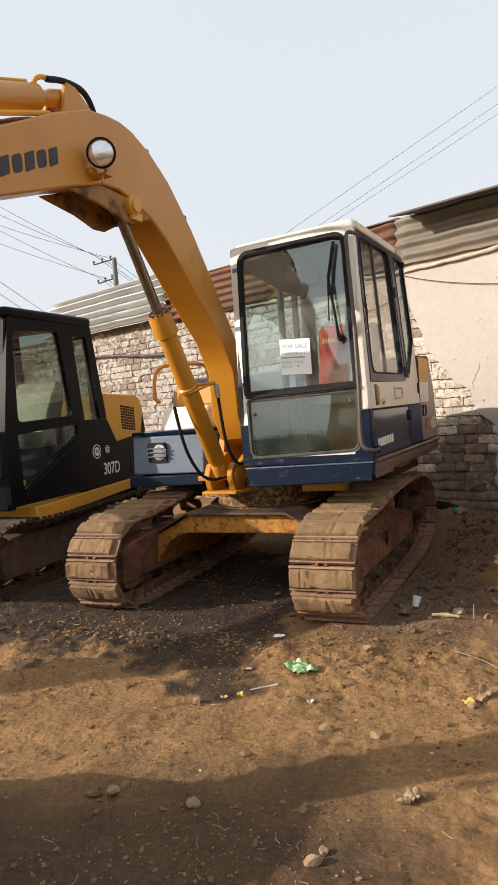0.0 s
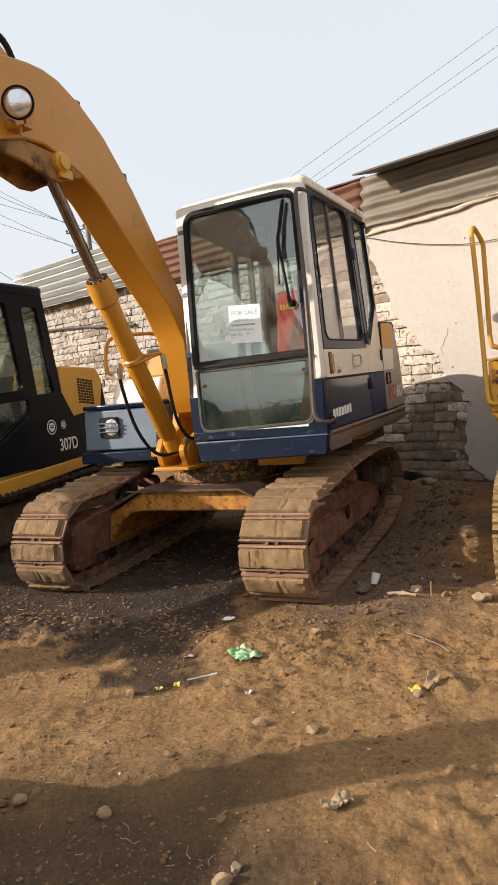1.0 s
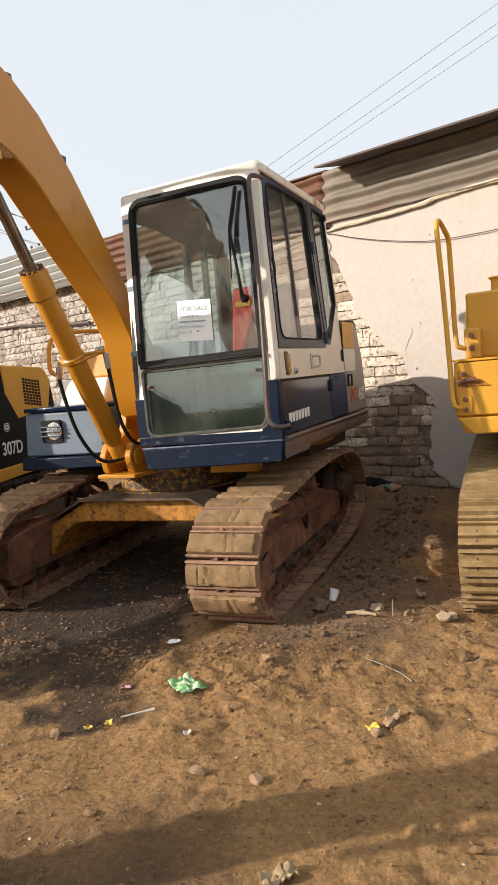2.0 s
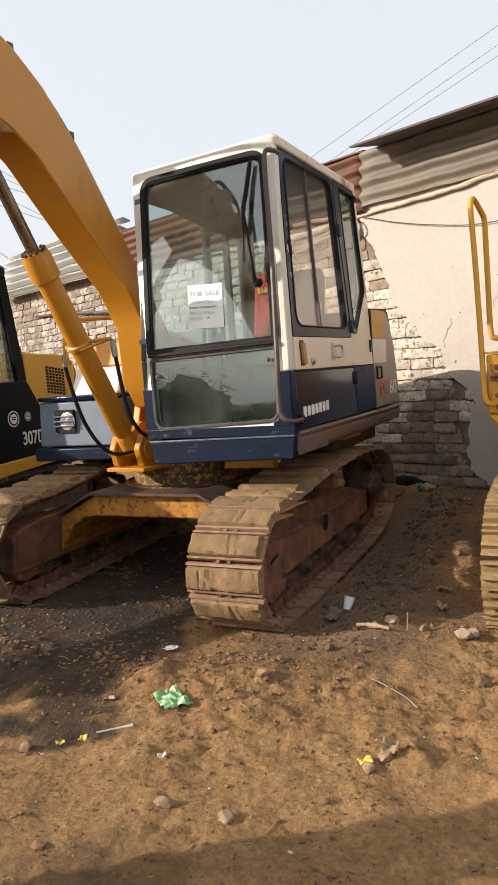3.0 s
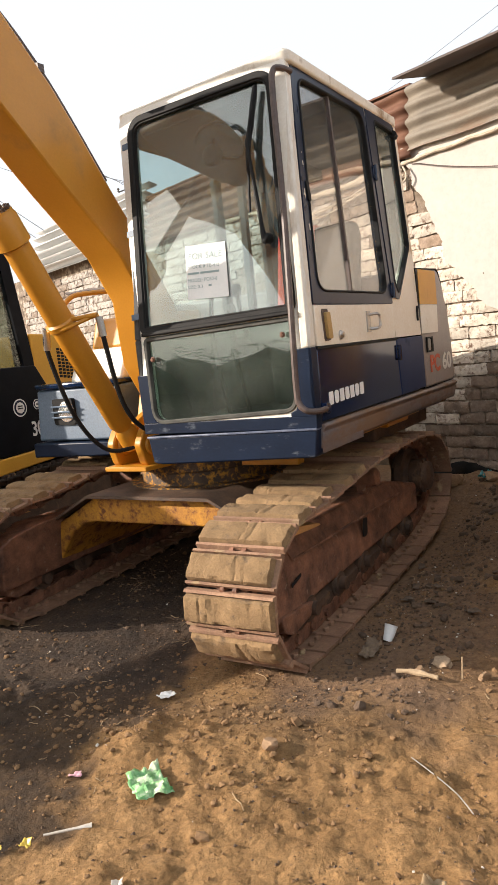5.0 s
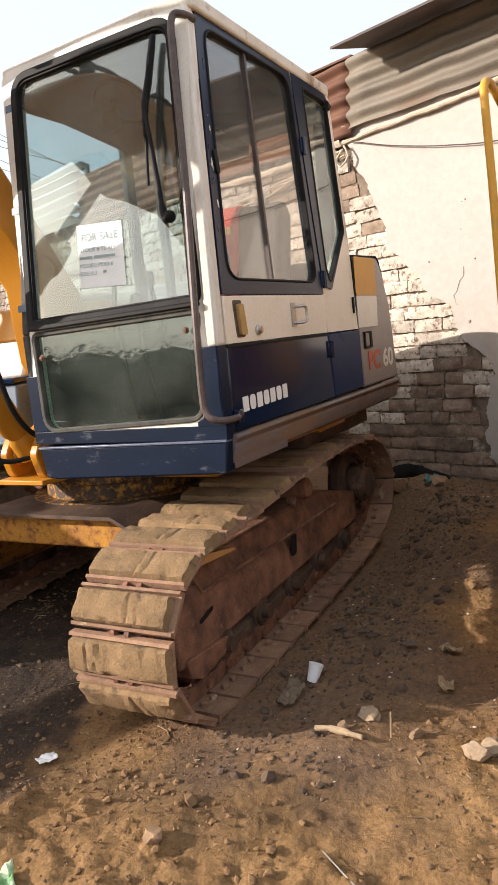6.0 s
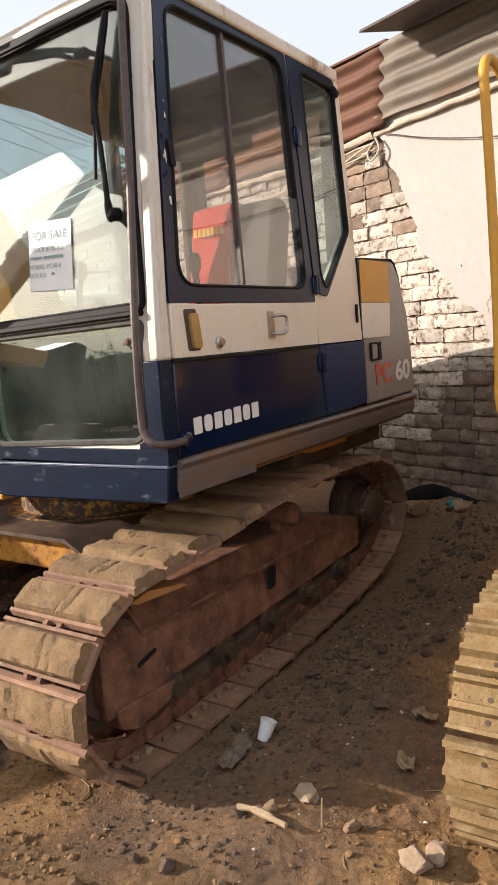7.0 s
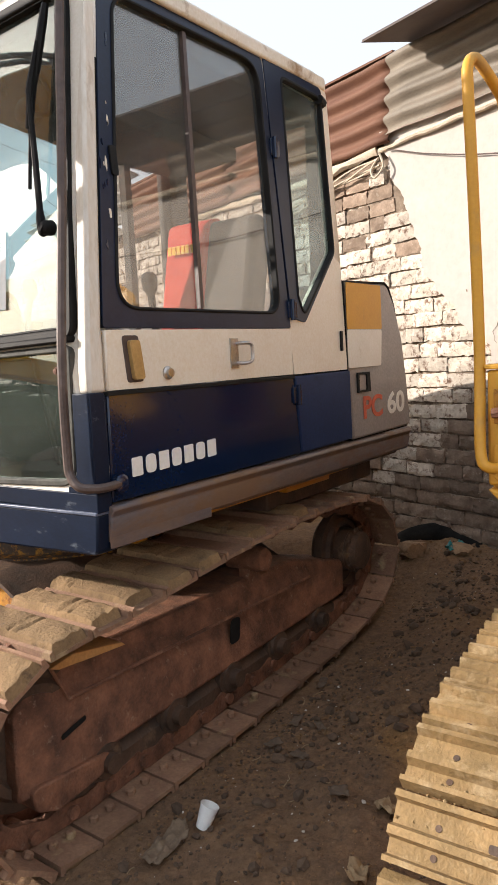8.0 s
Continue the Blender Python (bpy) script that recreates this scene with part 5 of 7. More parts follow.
# boom
BX0, BX1 = -0.255, -0.015
top = [(0.02, 1.30), (-0.16, 1.72), (-0.448, 2.114), (-0.629, 2.345), (-0.798, 2.567), (-0.952, 2.757), (-1.226, 3.030), (-1.318, 3.092), (-1.444, 3.172), (-1.632, 3.252), (-1.76, 3.272), (-1.895, 3.268), (-2.079, 3.242), (-2.36, 3.133), (-2.80, 2.92), (-3.30, 2.66), (-3.72, 2.44)]
low = [(-3.76, 2.26), (-3.66, 2.20), (-3.30, 2.33), (-2.84, 2.565), (-2.282, 2.748), (-1.974, 2.832), (-1.814, 2.838), (-1.658, 2.795), (-1.486, 2.731), (-1.328, 2.634), (-0.952, 2.283), (-0.604, 1.982), (-0.441, 1.744), (-0.413, 1.375), (-0.30, 1.20), (-0.10, 1.13), (0.0, 1.17)]
bm = B()
prism(bm, top + low, BX0, BX1, "x")
boom = part("boom", bm, m_yellow, exc, "curved orange-yellow boom added out of view to cast shadow", bevel=0.012)
# belly plate under the bend, lug plates for the cylinder
bm = B()
prism(bm, [(-2.30, 2.735), (-1.98, 2.690), (-1.80, 2.64), (-1.70, 2.645), (-1.58, 2.70), (-1.42, 2.735), (-1.50, 2.80), (-2.0, 2.83)], BX0 - 0.002, BX0 + 0.03, "x")
prism(bm, [(-2.30, 2.735), (-1.98, 2.705), (-1.80, 2.66), (-1.70, 2.655), (-1.58, 2.70), (-1.42, 2.735), (-1.50, 2.80), (-2.0, 2.83)], BX1 - 0.03, BX1 - 0.006, "x")
part("lug", bm, m_yellow_dirty, boom, "oil-stained cylinder lug plates", bevel=0.01)
bm = B()
lathe(bm, [(0, 0.06), (0.03, 0.06), (0.045, 0.045), (0.055, 0.045), (0.056, 0.0)], (BX1 - 0.01, -1.705, 2.765), (1, 0, 0), 18)
box(bm, BX1, BX1 + 0.02, -1.73, -1.62, 2.68, 2.73)
part("cylinder_pin", bm, m_yellow_cat, boom)
# boom lamp
L0, LN = Vector((0.057, -2.05, 2.963)), Vector((0.42, -0.88, -0.16)).normalized()
lamp = part("work_lamp", lathe(B(), [(0, 0.025), (0.02, 0.055), (0.08, 0.078), (0.092, 0.084), (0.104, 0.084), (0.106, 0.076)], L0, LN, 28), m_yellow, boom, "round work lamp on the boom")
part("lamp_rim", lathe(B(), [(0.098, 0.0845), (0.110, 0.0845), (0.112, 0.074), (0.104, 0.074)], L0, LN, 28, False), m_blackpaint, lamp)
part("lamp_lens", lathe(B(), [(0, 0.077), (0.006, 0.068), (0.012, 0.04), (0.015, 0.0)], L0 + LN * 0.100, LN, 28), m_lens, lamp)
bm = B()
box(bm, BX1, 0.09, -2.10, -2.03, 2.842, 2.857)
tube(bm, [(0.06, -2.05, 2.85), (0.06, -2.05, 2.92)], 0.012, 8)
tube(bm, [(0.06, -2.09, 2.855), (0.06, -2.10, 2.80)], 0.008, 8)
part("lamp_bracket", bm, m_yellow, lamp, bevel=0.003)
bm = B()
lathe(bm, [(0, 0.03), (0.02, 0.03), (0.04, 0.018), (0.05, 0.0)], (BX1, -2.10, 2.87), (1, 0, 0), 12)
part("boss", bm, m_yellow, boom)
brand_mark(boom, BX1 + 0.001, -3.03, 2.585, 0.66, 0.095, m_darkletter, 0.26)
# hoses along the top
bm = B()
tube(bm, curve([(-0.10, -0.55, 2.38), (-0.10, -0.90, 2.82), (-0.10, -1.20, 3.09), (-0.10, -1.55, 3.27), (-0.10, -1.85, 3.29)], 6), 0.014, 8)
tube(bm, curve([(-0.26, -0.55, 2.38), (-0.26, -0.90, 2.82), (-0.26, -1.20, 3.09), (-0.26, -1.55, 3.27), (-0.26, -2.3, 3.17), (-0.26, -3.0, 2.84)], 6), 0.014, 8)
box(bm, -0.14, -0.06, -0.98, -0.94, 2.83, 2.87)
box(bm, -0.14, -0.06, -1.42, -1.38, 3.17, 3.215)
part("pipe", bm, m_railbrown, boom, "rusty hydraulic pipes on the boom")
bm = B()
tube(bm, curve([(-0.08, -1.92, 3.26), (-0.08, -1.97, 3.34), (-0.08, -2.05, 3.38), (-0.08, -2.20, 3.37), (-0.08, -2.34, 3.33)], 7), 0.018, 10)
part("hose", bm, m_black, boom, "black hydraulic hose")
# bracket and arm cylinder above the boom
bm = B()
for x in (-0.215, -0.085):
    prism(bm, [(-1.95, 3.25), (-2.12, 3.36), (-2.20, 3.36), (-2.22, 3.30), (-2.25, 3.15)], x, x + 0.03, "x")
part("arm_cylinder_bracket", bm, m_yellow, boom, bevel=0.006)
bm = B()
c0, c1 = Vector((-0.135, -2.16, 3.30)), Vector((-0.135, -3.98, 2.72))
d = (c1 - c0)
lathe(bm, [(0, 0.05), (0.10, 0.05), (0.13, 0.04), (0.20, 0.045), (0.24, 0.075), (1.15, 0.075), (1.17, 0.085), (1.22, 0.085), (1.23, 0.05)], c0, d, 20)
armcyl = part("arm_cylinder", bm, m_yellow, exc, "yellow arm cylinder on the boom")
part("rod", lathe(B(), [(1.2, 0.032), (d.length, 0.032)], c0, d, 14), m_chrome, armcyl)
bm = B()
tube(bm, [c0 + d.normalized() * 0.30 + Vector((0.0, 0, 0.085)), c0 + d.normalized() * 1.1 + Vector((0.0, 0, 0.085))], 0.012, 8)
tube(bm, curve([c0 + d.normalized() * 0.28 + Vector((0.03, 0, 0.05)), c0 + d.normalized() * 0.27 + Vector((0.04, 0, 0.085)), c0 + d.normalized() * 0.23 + Vector((0.045, 0, 0.10)), c0 + d.normalized() * 0.16 + Vector((0.045, 0, 0.095))], 5), 0.014, 10)
tube(bm, [c0 + d.normalized() * 0.2 + Vector((0.06, 0, -0.10)), c0 + d.normalized() * 1.2 + Vector((0.06, 0, -0.10))], 0.016, 8)
part("feed_pipe", bm, m_yellow_cat, armcyl)
# arm and bucket, hanging in front of the machine
bm = B()
prism(bm, [(-4.02, 2.80), (-3.90, 2.82), (-3.70, 2.42), (-3.66, 2.20), (-3.86, 1.60), (-4.02, 0.66), (-4.10, 0.56), (-4.20, 0.62), (-4.16, 1.60), (-4.00, 2.40)], -0.245, -0.025, "x")
arm = part("arm", bm, m_yellow, exc, "yellow digging arm hanging down", bevel=0.015)
bm = lathe(B(), [(0, 0.055), (1.0, 0.055), (1.0, 0.028), (1.25, 0.028)], (-0.135, -4.24, 2.30), (0, -0.06, -1), 16)
part("bucket_cylinder", bm, m_yellow, arm)
bm = B()
back = [(-4.95, 0.46), (-4.85, 0.64), (-4.5, 0.69), (-4.12, 0.68), (-3.94, 0.50), (-3.88, 0.30), (-3.94, 0.09), (-4.2, 0.0)]
prism(bm, back + [(-4.2, 0.05), (-3.98, 0.13), (-3.93, 0.30), (-3.99, 0.48), (-4.15, 0.63), (-4.5, 0.64), (-4.81, 0.60), (-4.90, 0.46)], -0.42, 0.17, "x")
for x in (-0.42, 0.15):
    prism(bm, back, x, x + 0.02, "x")
part("bucket", bm, m_rust, exc, "worn steel digging bucket resting on the ground", bevel=0.006)
# boom cylinder
bm = B()
a, b = Vector((-0.135, -0.545, 0.925)), Vector((-0.135, -1.70, 2.79))
d = (b - a)
u = d.normalized()
lathe(bm, [(0.0, 0.062), (0.10, 0.062), (0.13, 0.05), (0.17, 0.068), (0.80, 0.068), (0.81, 0.078), (0.835, 0.078), (0.845, 0.068), (1.26, 0.068), (1.27, 0.085), (1.40, 0.085), (1.415, 0.078), (1.43, 0.078), (1.432, 0.03)], a, d, 24)
bcyl = part("boom_cylinder", bm, m_yellow, exc, "yellow boom added out of view to cast shadow cylinder")
part("rod", lathe(B(), [(1.41, 0.036), (d.length - 0.06, 0.036)], a, d, 16), m_chrome, bcyl, "greasy dull rod")
bm = lathe(B(), [(d.length - 0.09, 0.05), (d.length + 0.0, 0.06), (d.length + 0.05, 0.05)], a, d, 16)
part("rod_eye", bm, m_rust_dark, bcyl)
for k in range(12):
    ang = 2 * math.pi * k / 12
    s1 = u.orthogonal().normalized()
    s2 = u.cross(s1)
    p = a + u * 1.43 + (s1 * math.cos(ang) + s2 * math.sin(ang)) * 0.063
    part("gland_bolt", lathe(B(), [(0, 0.011), (0.016, 0.011), (0.017, 0.0)], p, u, 6), m_rust_dark, bcyl)
bm = B()
p = a + u * 0.78
tube(bm, [p + Vector((-0.10, -0.03, 0.03)), p + Vector((-0.05, -0.07, 0.0)), p + Vector((0.05, -0.07, 0.0)), p + Vector((0.16, 0.02, 0.05)), p + Vector((0.19, 0.05, 0.06))], 0.010, 8)
tube(bm, [p + Vector((0.06, -0.02, 0.05)), p + Vector((0.20, 0.03, 0.06))], 0.013, 8)
part("pipe_clamp", bm, m_yellow, bcyl, bevel=0.003)
for pts in ([p + Vector((-0.11, -0.03, 0.02)), p + Vector((-0.13, -0.02, -0.10)), p + Vector((-0.12, 0.10, -0.45)), p + Vector((-0.06, 0.25, -0.66)), p + Vector((0.06, 0.40, -0.66)), p + Vector((0.12, 0.60, -0.58))],
            [p + Vector((0.20, 0.04, 0.05)), p + Vector((0.205, 0.05, -0.06)), p + Vector((0.20, 0.14, -0.40)), p + Vector((0.22, 0.28, -0.56)), p + Vector((0.26, 0.44, -0.52)), p + Vector((0.28, 0.62, -0.45))]):
    bm = tube(B(), curve(pts, 8), 0.0125, 10)
    part("hose", bm, m_black, bcyl, "black hydraulic hose")
    bm = tube(B(), [pts[0], pts[0].lerp(pts[1], 0.9)], 0.019, 8)
    part("hose_end", bm, m_steel, bcyl)
# foot lugs
for x in (-0.255, -0.055):
    bm = B()
    prism(bm, rounded([(-0.26, 0.81), (-0.60, 0.81), (-0.64, 0.94), (-0.58, 1.03), (-0.46, 1.02), (-0.24, 1.12)], 0.05, 4), x, x + 0.05, "x")
    lathe(bm, [(0, 0.06), (0.015, 0.06), (0.02, 0.04), (0.022, 0.0)], (x + 0.05, -0.545, 0.925), (1, 0, 0), 16)
    part("foot_lug", bm, m_yellow, exc, bevel=0.008)
bm = B()
prism(bm, [(-0.27, -0.66), (0.03, -0.66), (0.12, -0.2), (-0.27, -0.2)], 0.79, 0.815, "z")
part("foot_plate", bm, m_yellow, exc, bevel=0.004)
for x in (-0.315, -0.005):
    bm = B()
    prism(bm, rounded([(0.12, 0.98), (-0.30, 0.98), (-0.22, 1.22), (-0.10, 1.34), (0.06, 1.30)], 0.05, 4), x, x + 0.06, "x")
    part("boom_foot_bracket", bm, m_yellow, exc, bevel=0.008)

# ---- black and yellow excavator beside it ----
SEC = pose(-1.46, 7.45, 0, 0, 0, -23) @ pose(-1.05, 0, 0)
sec = empty("excavator", SEC, "black and yellow crawler excavator parked alongside, dark cab", "excavator")
LOOP2 = [(-1.5, 0.0), (-0.8, 0.0), (0.2, 0.0), (0.9, 0.02), (1.15, 0.16), (1.22, 0.34), (1.12, 0.53), (0.85, 0.61), (0.0, 0.60), (-0.9, 0.58), (-1.45, 0.60), (-1.72, 0.50), (-1.82, 0.30), (-1.72, 0.10)]
FRAME2 = {"outer": [(-1.55, 0.14), (-1.55, 0.40), (-1.30, 0.47), (0.7, 0.47), (0.9, 0.38), (0.9, 0.17)], "knee": 0.38, "x0": -0.14, "x1": 0.12, "rollers": 5, "r0": -1.2, "r1": 0.6, "rz": lambda y: 0.13}
for cx, side, sd in ((0.86, 1, 2), (-0.86, -1, 3)):
    track_assembly(sec, cx, side, LOOP2, 42, 0.45, FRAME2, lambda y, z: 0.25, m_shoe_dark, m_rust_dark, m_rust_dark, (-1.50, 0.30, 0.21), (0.92, 0.32, 0.20), sd)
part("swing_ring", lathe(B(), [(0.45, 0.45), (0.58, 0.45), (0.60, 0.40)], (0, -0.3, 0), (0, 0, 1), 32), m_rust_dark, sec)
part("cross_frame", box(B(), -0.75, 0.75, -0.8, 0.4, 0.25, 0.48), m_rust_dark, sec, bevel=0.02)
bm = B()
prism(bm, [(-1.16, 0.575), (0.70, 0.69), (0.70, 0.79), (-1.16, 0.715)], -1.0, 1.06, "x")
part("deck", bm, m_yellow_cat, sec, "yellow deck skirt", bevel=0.01)
bm = B()
prism(bm, rounded([(-0.42, 0.745), (0.0, 0.765), (0.68, 0.79), (0.74, 1.26), (0.22, 1.20), (0.06, 1.45), (-0.42, 1.45)], 0.03, 3), 0.72, 1.046, "x")
side2 = part("side_panel", bm, m_blackpaint, sec, "black side panels", bevel=0.012)
bm = B()
prism(bm, rounded([(0.06, 1.20), (0.24, 1.19), (0.72, 1.25), (0.80, 1.52), (0.72, 1.68), (0.06, 1.71)], [0.02, 0.05, 0.02, 0.10, 0.30, 0.02], 8), -0.9, 1.04, "x")
hood2 = part("engine_hood", bm, m_yellow_cat, sec, "yellow rounded engine hood with a vent", bevel=0.03, seg=3)
for i in range(9):
    for j in range(6):
        bm = B()
        y0, z0 = 0.34 + j * 0.046, 1.325 + i * 0.029 - 0.006 * j
        box(bm, 1.0385, 1.0425, y0, y0 + 0.036, z0, z0 + 0.022)
        part("vent_slot", bm, m_black, hood2, smooth=0)
bm = B()
prism(bm, rounded([(0.66, 0.78), (0.86, 0.82), (0.92, 1.20), (0.86, 1.58), (0.68, 1.64), (0.6, 0.8)], 0.06, 3), -0.95, 1.0, "x")
part("counterweight", bm, m_blackpaint, sec, "black counterweight", bevel=0.03)
part("red_strip", panel([(0.530, 0.80), (0.585, 0.80), (0.675, 1.12), (0.625, 1.11)], [], lambda y, z, d: (1.054 - d, y, z), 0.01), m_redletter, side2, "red reflector strip")
# cab: posts, glass, roof
def at_side2(y, z, d):
    return (1.05 - 0.06 * max(0.0, z - 1.3) - d, y, z)


cab_hole_a = rounded([(-1.28, 1.47), (-0.50, 1.50), (-0.56, 2.31), (-1.20, 2.27)], 0.05, 4)
cab_hole_c = rounded([(-1.29, 0.87), (-0.46, 1.31), (-0.44, 1.415), (-1.31, 1.365)], 0.03, 4)
cab_hole_b = rounded([(-0.315, 1.39), (-0.05, 1.44), (-0.12, 2.29), (-0.345, 2.27)], 0.04, 4)
bm = panel(rounded([(-1.46, 0.75), (0.06, 0.77), (0.06, 1.50), (-0.02, 2.42), (-1.24, 2.40), (-1.46, 1.4)], 0.05, 4), [cab_hole_a, cab_hole_b, cab_hole_c], at_side2, 0.06)
cab2 = part("cab_side", bm, m_blackpaint, sec, "black cab side with two windows", bevel=0.012)
for h in (cab_hole_a, cab_hole_b, cab_hole_c):
    bm = panel(h, [], lambda y, z, d: at_side2(y, z, d + 0.02), 0.004)
    ob = part("window_pane", bm, m_glass_smoke, cab2)
    ob.visible_shadow = False
bm = B()
tube(bm, [(1.075, -1.30, 0.83), (1.08, -1.22, 0.90), (1.08, -0.62, 1.20), (1.075, -0.50, 1.25)], 0.011, 8)
part("bar", bm, m_blackpaint, cab2)
bm = B()
prism(bm, rounded([(0.02, -1.28), (1.0, -1.28), (1.0, 0.02), (0.02, 0.02)], 0.09, 5), 2.39, 2.485, "z")
part("cab_roof", bm, m_blackpaint, sec, bevel=0.03, seg=3)
bm = B()
for x in (0.03, 0.93):
    prism(bm, [(-1.46, 1.0), (-1.38, 1.0), (-1.20, 2.38), (-1.27, 2.38)], x, x + 0.05, "x")
    prism(bm, [(-0.04, 1.0), (0.06, 1.0), (-0.02, 2.40), (-0.10, 2.40)], x, x + 0.05, "x")
box(bm, 0.03, 1.0, -1.45, -1.35, 0.72, 1.0)
box(bm, 0.03, 1.0, -0.07, 0.06, 0.72, 1.45)
box(bm, 0.02, 0.08, -1.4, -0.15, 0.72, 1.35)
part("cab_frame", bm, m_blackpaint, sec, bevel=0.012)
bm = B()
prism(bm, rounded([(-0.70, 1.30), (-0.42, 1.30), (-0.26, 1.78), (-0.36, 1.88), (-0.48, 1.70)], 0.05, 4), 0.30, 0.80, "x")
prism(bm, rounded([(-0.95, 1.22), (-0.45, 1.22), (-0.45, 1.36), (-0.95, 1.38)], 0.05, 4), 0.30, 0.80, "x")
part("seat", bm, m_cream, sec, "pale plastic-covered seat", bevel=0.03)
part("display", panel(rounded([(-1.0, 1.80), (-0.72, 1.80), (-0.72, 2.14), (-1.0, 2.14)], 0.03, 3), [], lambda y, z, d: (0.55 - d, y, z), 0.03), m_cream, sec)
# round stickers and model lettering
for y, z, r in ((-0.173, 1.122, 0.072), (0.017, 1.130, 0.042)):
    st = part("sticker", lathe(B(), [(0, r), (0.002, r), (0.0021, 0.0)], (1.0515, y, z), (1, 0, 0), 28), m_whiteletter, side2, "round white sticker with blue ring")
    part("sticker_ring", lathe(B(), [(0.0, r * 0.86), (0.001, r * 0.86), (0.0011, 0.0)], (1.0536, y, z), (1, 0, 0), 28), m_blue, st)
    part("sticker_core", lathe(B(), [(0.0, r * 0.62), (0.001, r * 0.62), (0.0011, 0.0)], (1.0548, y, z), (1, 0, 0), 24), m_whiteletter, st)
    part("sticker_bars", box(box(B(), 1.056, 1.0566, y - r * 0.4, y + r * 0.4, z - r * 0.15, z), 1.056, 1.0566, y - r * 0.35, y + r * 0.35, z + r * 0.1, z + r * 0.25), m_darkletter, st, smooth=0)
letters("model_number", "307D", 0.168, Matrix.Translation((1.0525, -0.08, 0.878)) @ pose(0, 0, 0, 90, 0, 90) @ Matrix.Diagonal((0.80, 1, 1, 1)), m_whiteletter, side2, "white model numerals", spacing=1.0, bold=0.003)
bm = B()
for z in (0.86, 0.90, 0.94, 0.98, 1.02):
    box(bm, 1.049, 1.053, 0.44, 0.54, z, z + 0.018)
part("side_vent", bm, m_black, side2, smooth=0)
# its boom, arm and bucket folded out in front, unseen, added to cast shadows
bm = B()
prism(bm, [(-0.9, 1.0), (-1.3, 1.4), (-2.1, 1.95), (-2.9, 2.12), (-4.45, 1.72), (-4.45, 1.52), (-2.9, 1.86), (-2.3, 1.62), (-1.55, 1.15), (-1.2, 0.8)], -0.45, -0.2, "x")
part("boom", bm, m_yellow_cat, sec, "yellow boom added out of view to cast shadow", bevel=0.015)
bm = B()
prism(bm, [(-4.65, 1.84), (-4.35, 1.68), (-4.45, 1.0), (-4.6, 0.7), (-4.78, 0.75), (-4.78, 1.3), (-4.75, 1.78)], -0.43, -0.22, "x")
# black so that the other cab's lower pane reflects it dark
part("arm", bm, m_blackpaint, sec, bevel=0.015)
bm = B()
prism(bm, [(-4.85, 0.8), (-4.55, 0.8), (-4.25, 0.55), (-4.2, 0.2), (-4.45, 0.0), (-4.95, 0.0), (-5.0, 0.06), (-4.45, 0.1)], -0.62, -0.02, "x")
part("bucket", bm, m_rust_dark, sec, bevel=0.01)

# ---- yellow crawler machine on the other side ----
THI = pose(1.98, 5.12, 0, 0, 0, -24)
thi = empty("excavator", THI, "yellow crawler excavator with clean dusty tracks and a round hand rail", "excavator")
LOOP3 = [(-0.5, 0.02), (0.3, 0.03), (1.6, 0.05), (2.0, 0.20), (2.1, 0.42), (1.95, 0.62), (1.6, 0.72), (0.5, 0.70), (-0.3, 0.645), (-0.62, 0.615), (-0.80, 0.52), (-0.90, 0.36), (-0.86, 0.20), (-0.74, 0.07)]
FRAME3 = {"outer": [(-0.5, 0.16), (-0.5, 0.42), (-0.3, 0.52), (1.5, 0.56), (1.7, 0.42), (1.7, 0.2)], "knee": 0.42, "x0": -0.16, "x1": 0.14, "rollers": 4, "r0": -0.25, "r1": 1.4, "rz": lambda y: 0.16}
for cx, side, sd in ((0.335, -1, 6), (2.12, 1, 7)):
    track_assembly(thi, cx, side, LOOP3, 46, 0.60, FRAME3, lambda y, z: 0.0, m_shoe_clean, m_yellow_worn, m_rust_dark, (-0.55, 0.34, 0.24), (1.78, 0.40, 0.24), sd)


def track_crumbs(cx, w, loop, count, seed):
    """Dried mud crumbs lying on the outer side of a track."""
    rnd = random.Random(seed)
    places, length = even_loop(loop, 240)
    V, F = [], []
    for _ in range(count):
        y, z, a = places[rnd.randrange(240)]
        x = cx + rnd.uniform(-w / 2, w / 2)
        if z < 0.1 or noise.noise(Vector((x * 6, y * 6, z * 6))) < rnd.uniform(-0.3, 0.3):
            continue
        r = 0.0012 + 0.0045 * rnd.random() ** 3
        m = Matrix.Translation((x, y, z)) @ Matrix.Rotation(a, 4, "X") @ Matrix.Translation((0, 0, -0.012)) @ pose(0, 0, 0, rnd.uniform(-30, 30), rnd.uniform(-30, 30), rnd.uniform(0, 360))
        o = len(V)
        for k in range(6):
            q = Vector(((1, 0, 0), (-1, 0, 0), (0, 1, 0), (0, -1, 0), (0, 0, 0.5), (0, 0, -0.6))[k]) * r * rnd.uniform(0.6, 1.3)
            V.append(tuple(m @ q))
        F += [(o + i, o + j, o + k) for i, j, k in ((0, 2, 4), (2, 1, 4), (1, 3, 4), (3, 0, 4), (2, 0, 5), (1, 2, 5), (3, 1, 5), (0, 3, 5))]
    me = bpy.data.meshes.new("dried_mud")
    me.from_pydata(V, [], F)
    me.materials.append(m_shoe_clean)
    ob = new("dried_mud", me)
    ob.parent = thi
    return tagged(ob, kind="stuff")


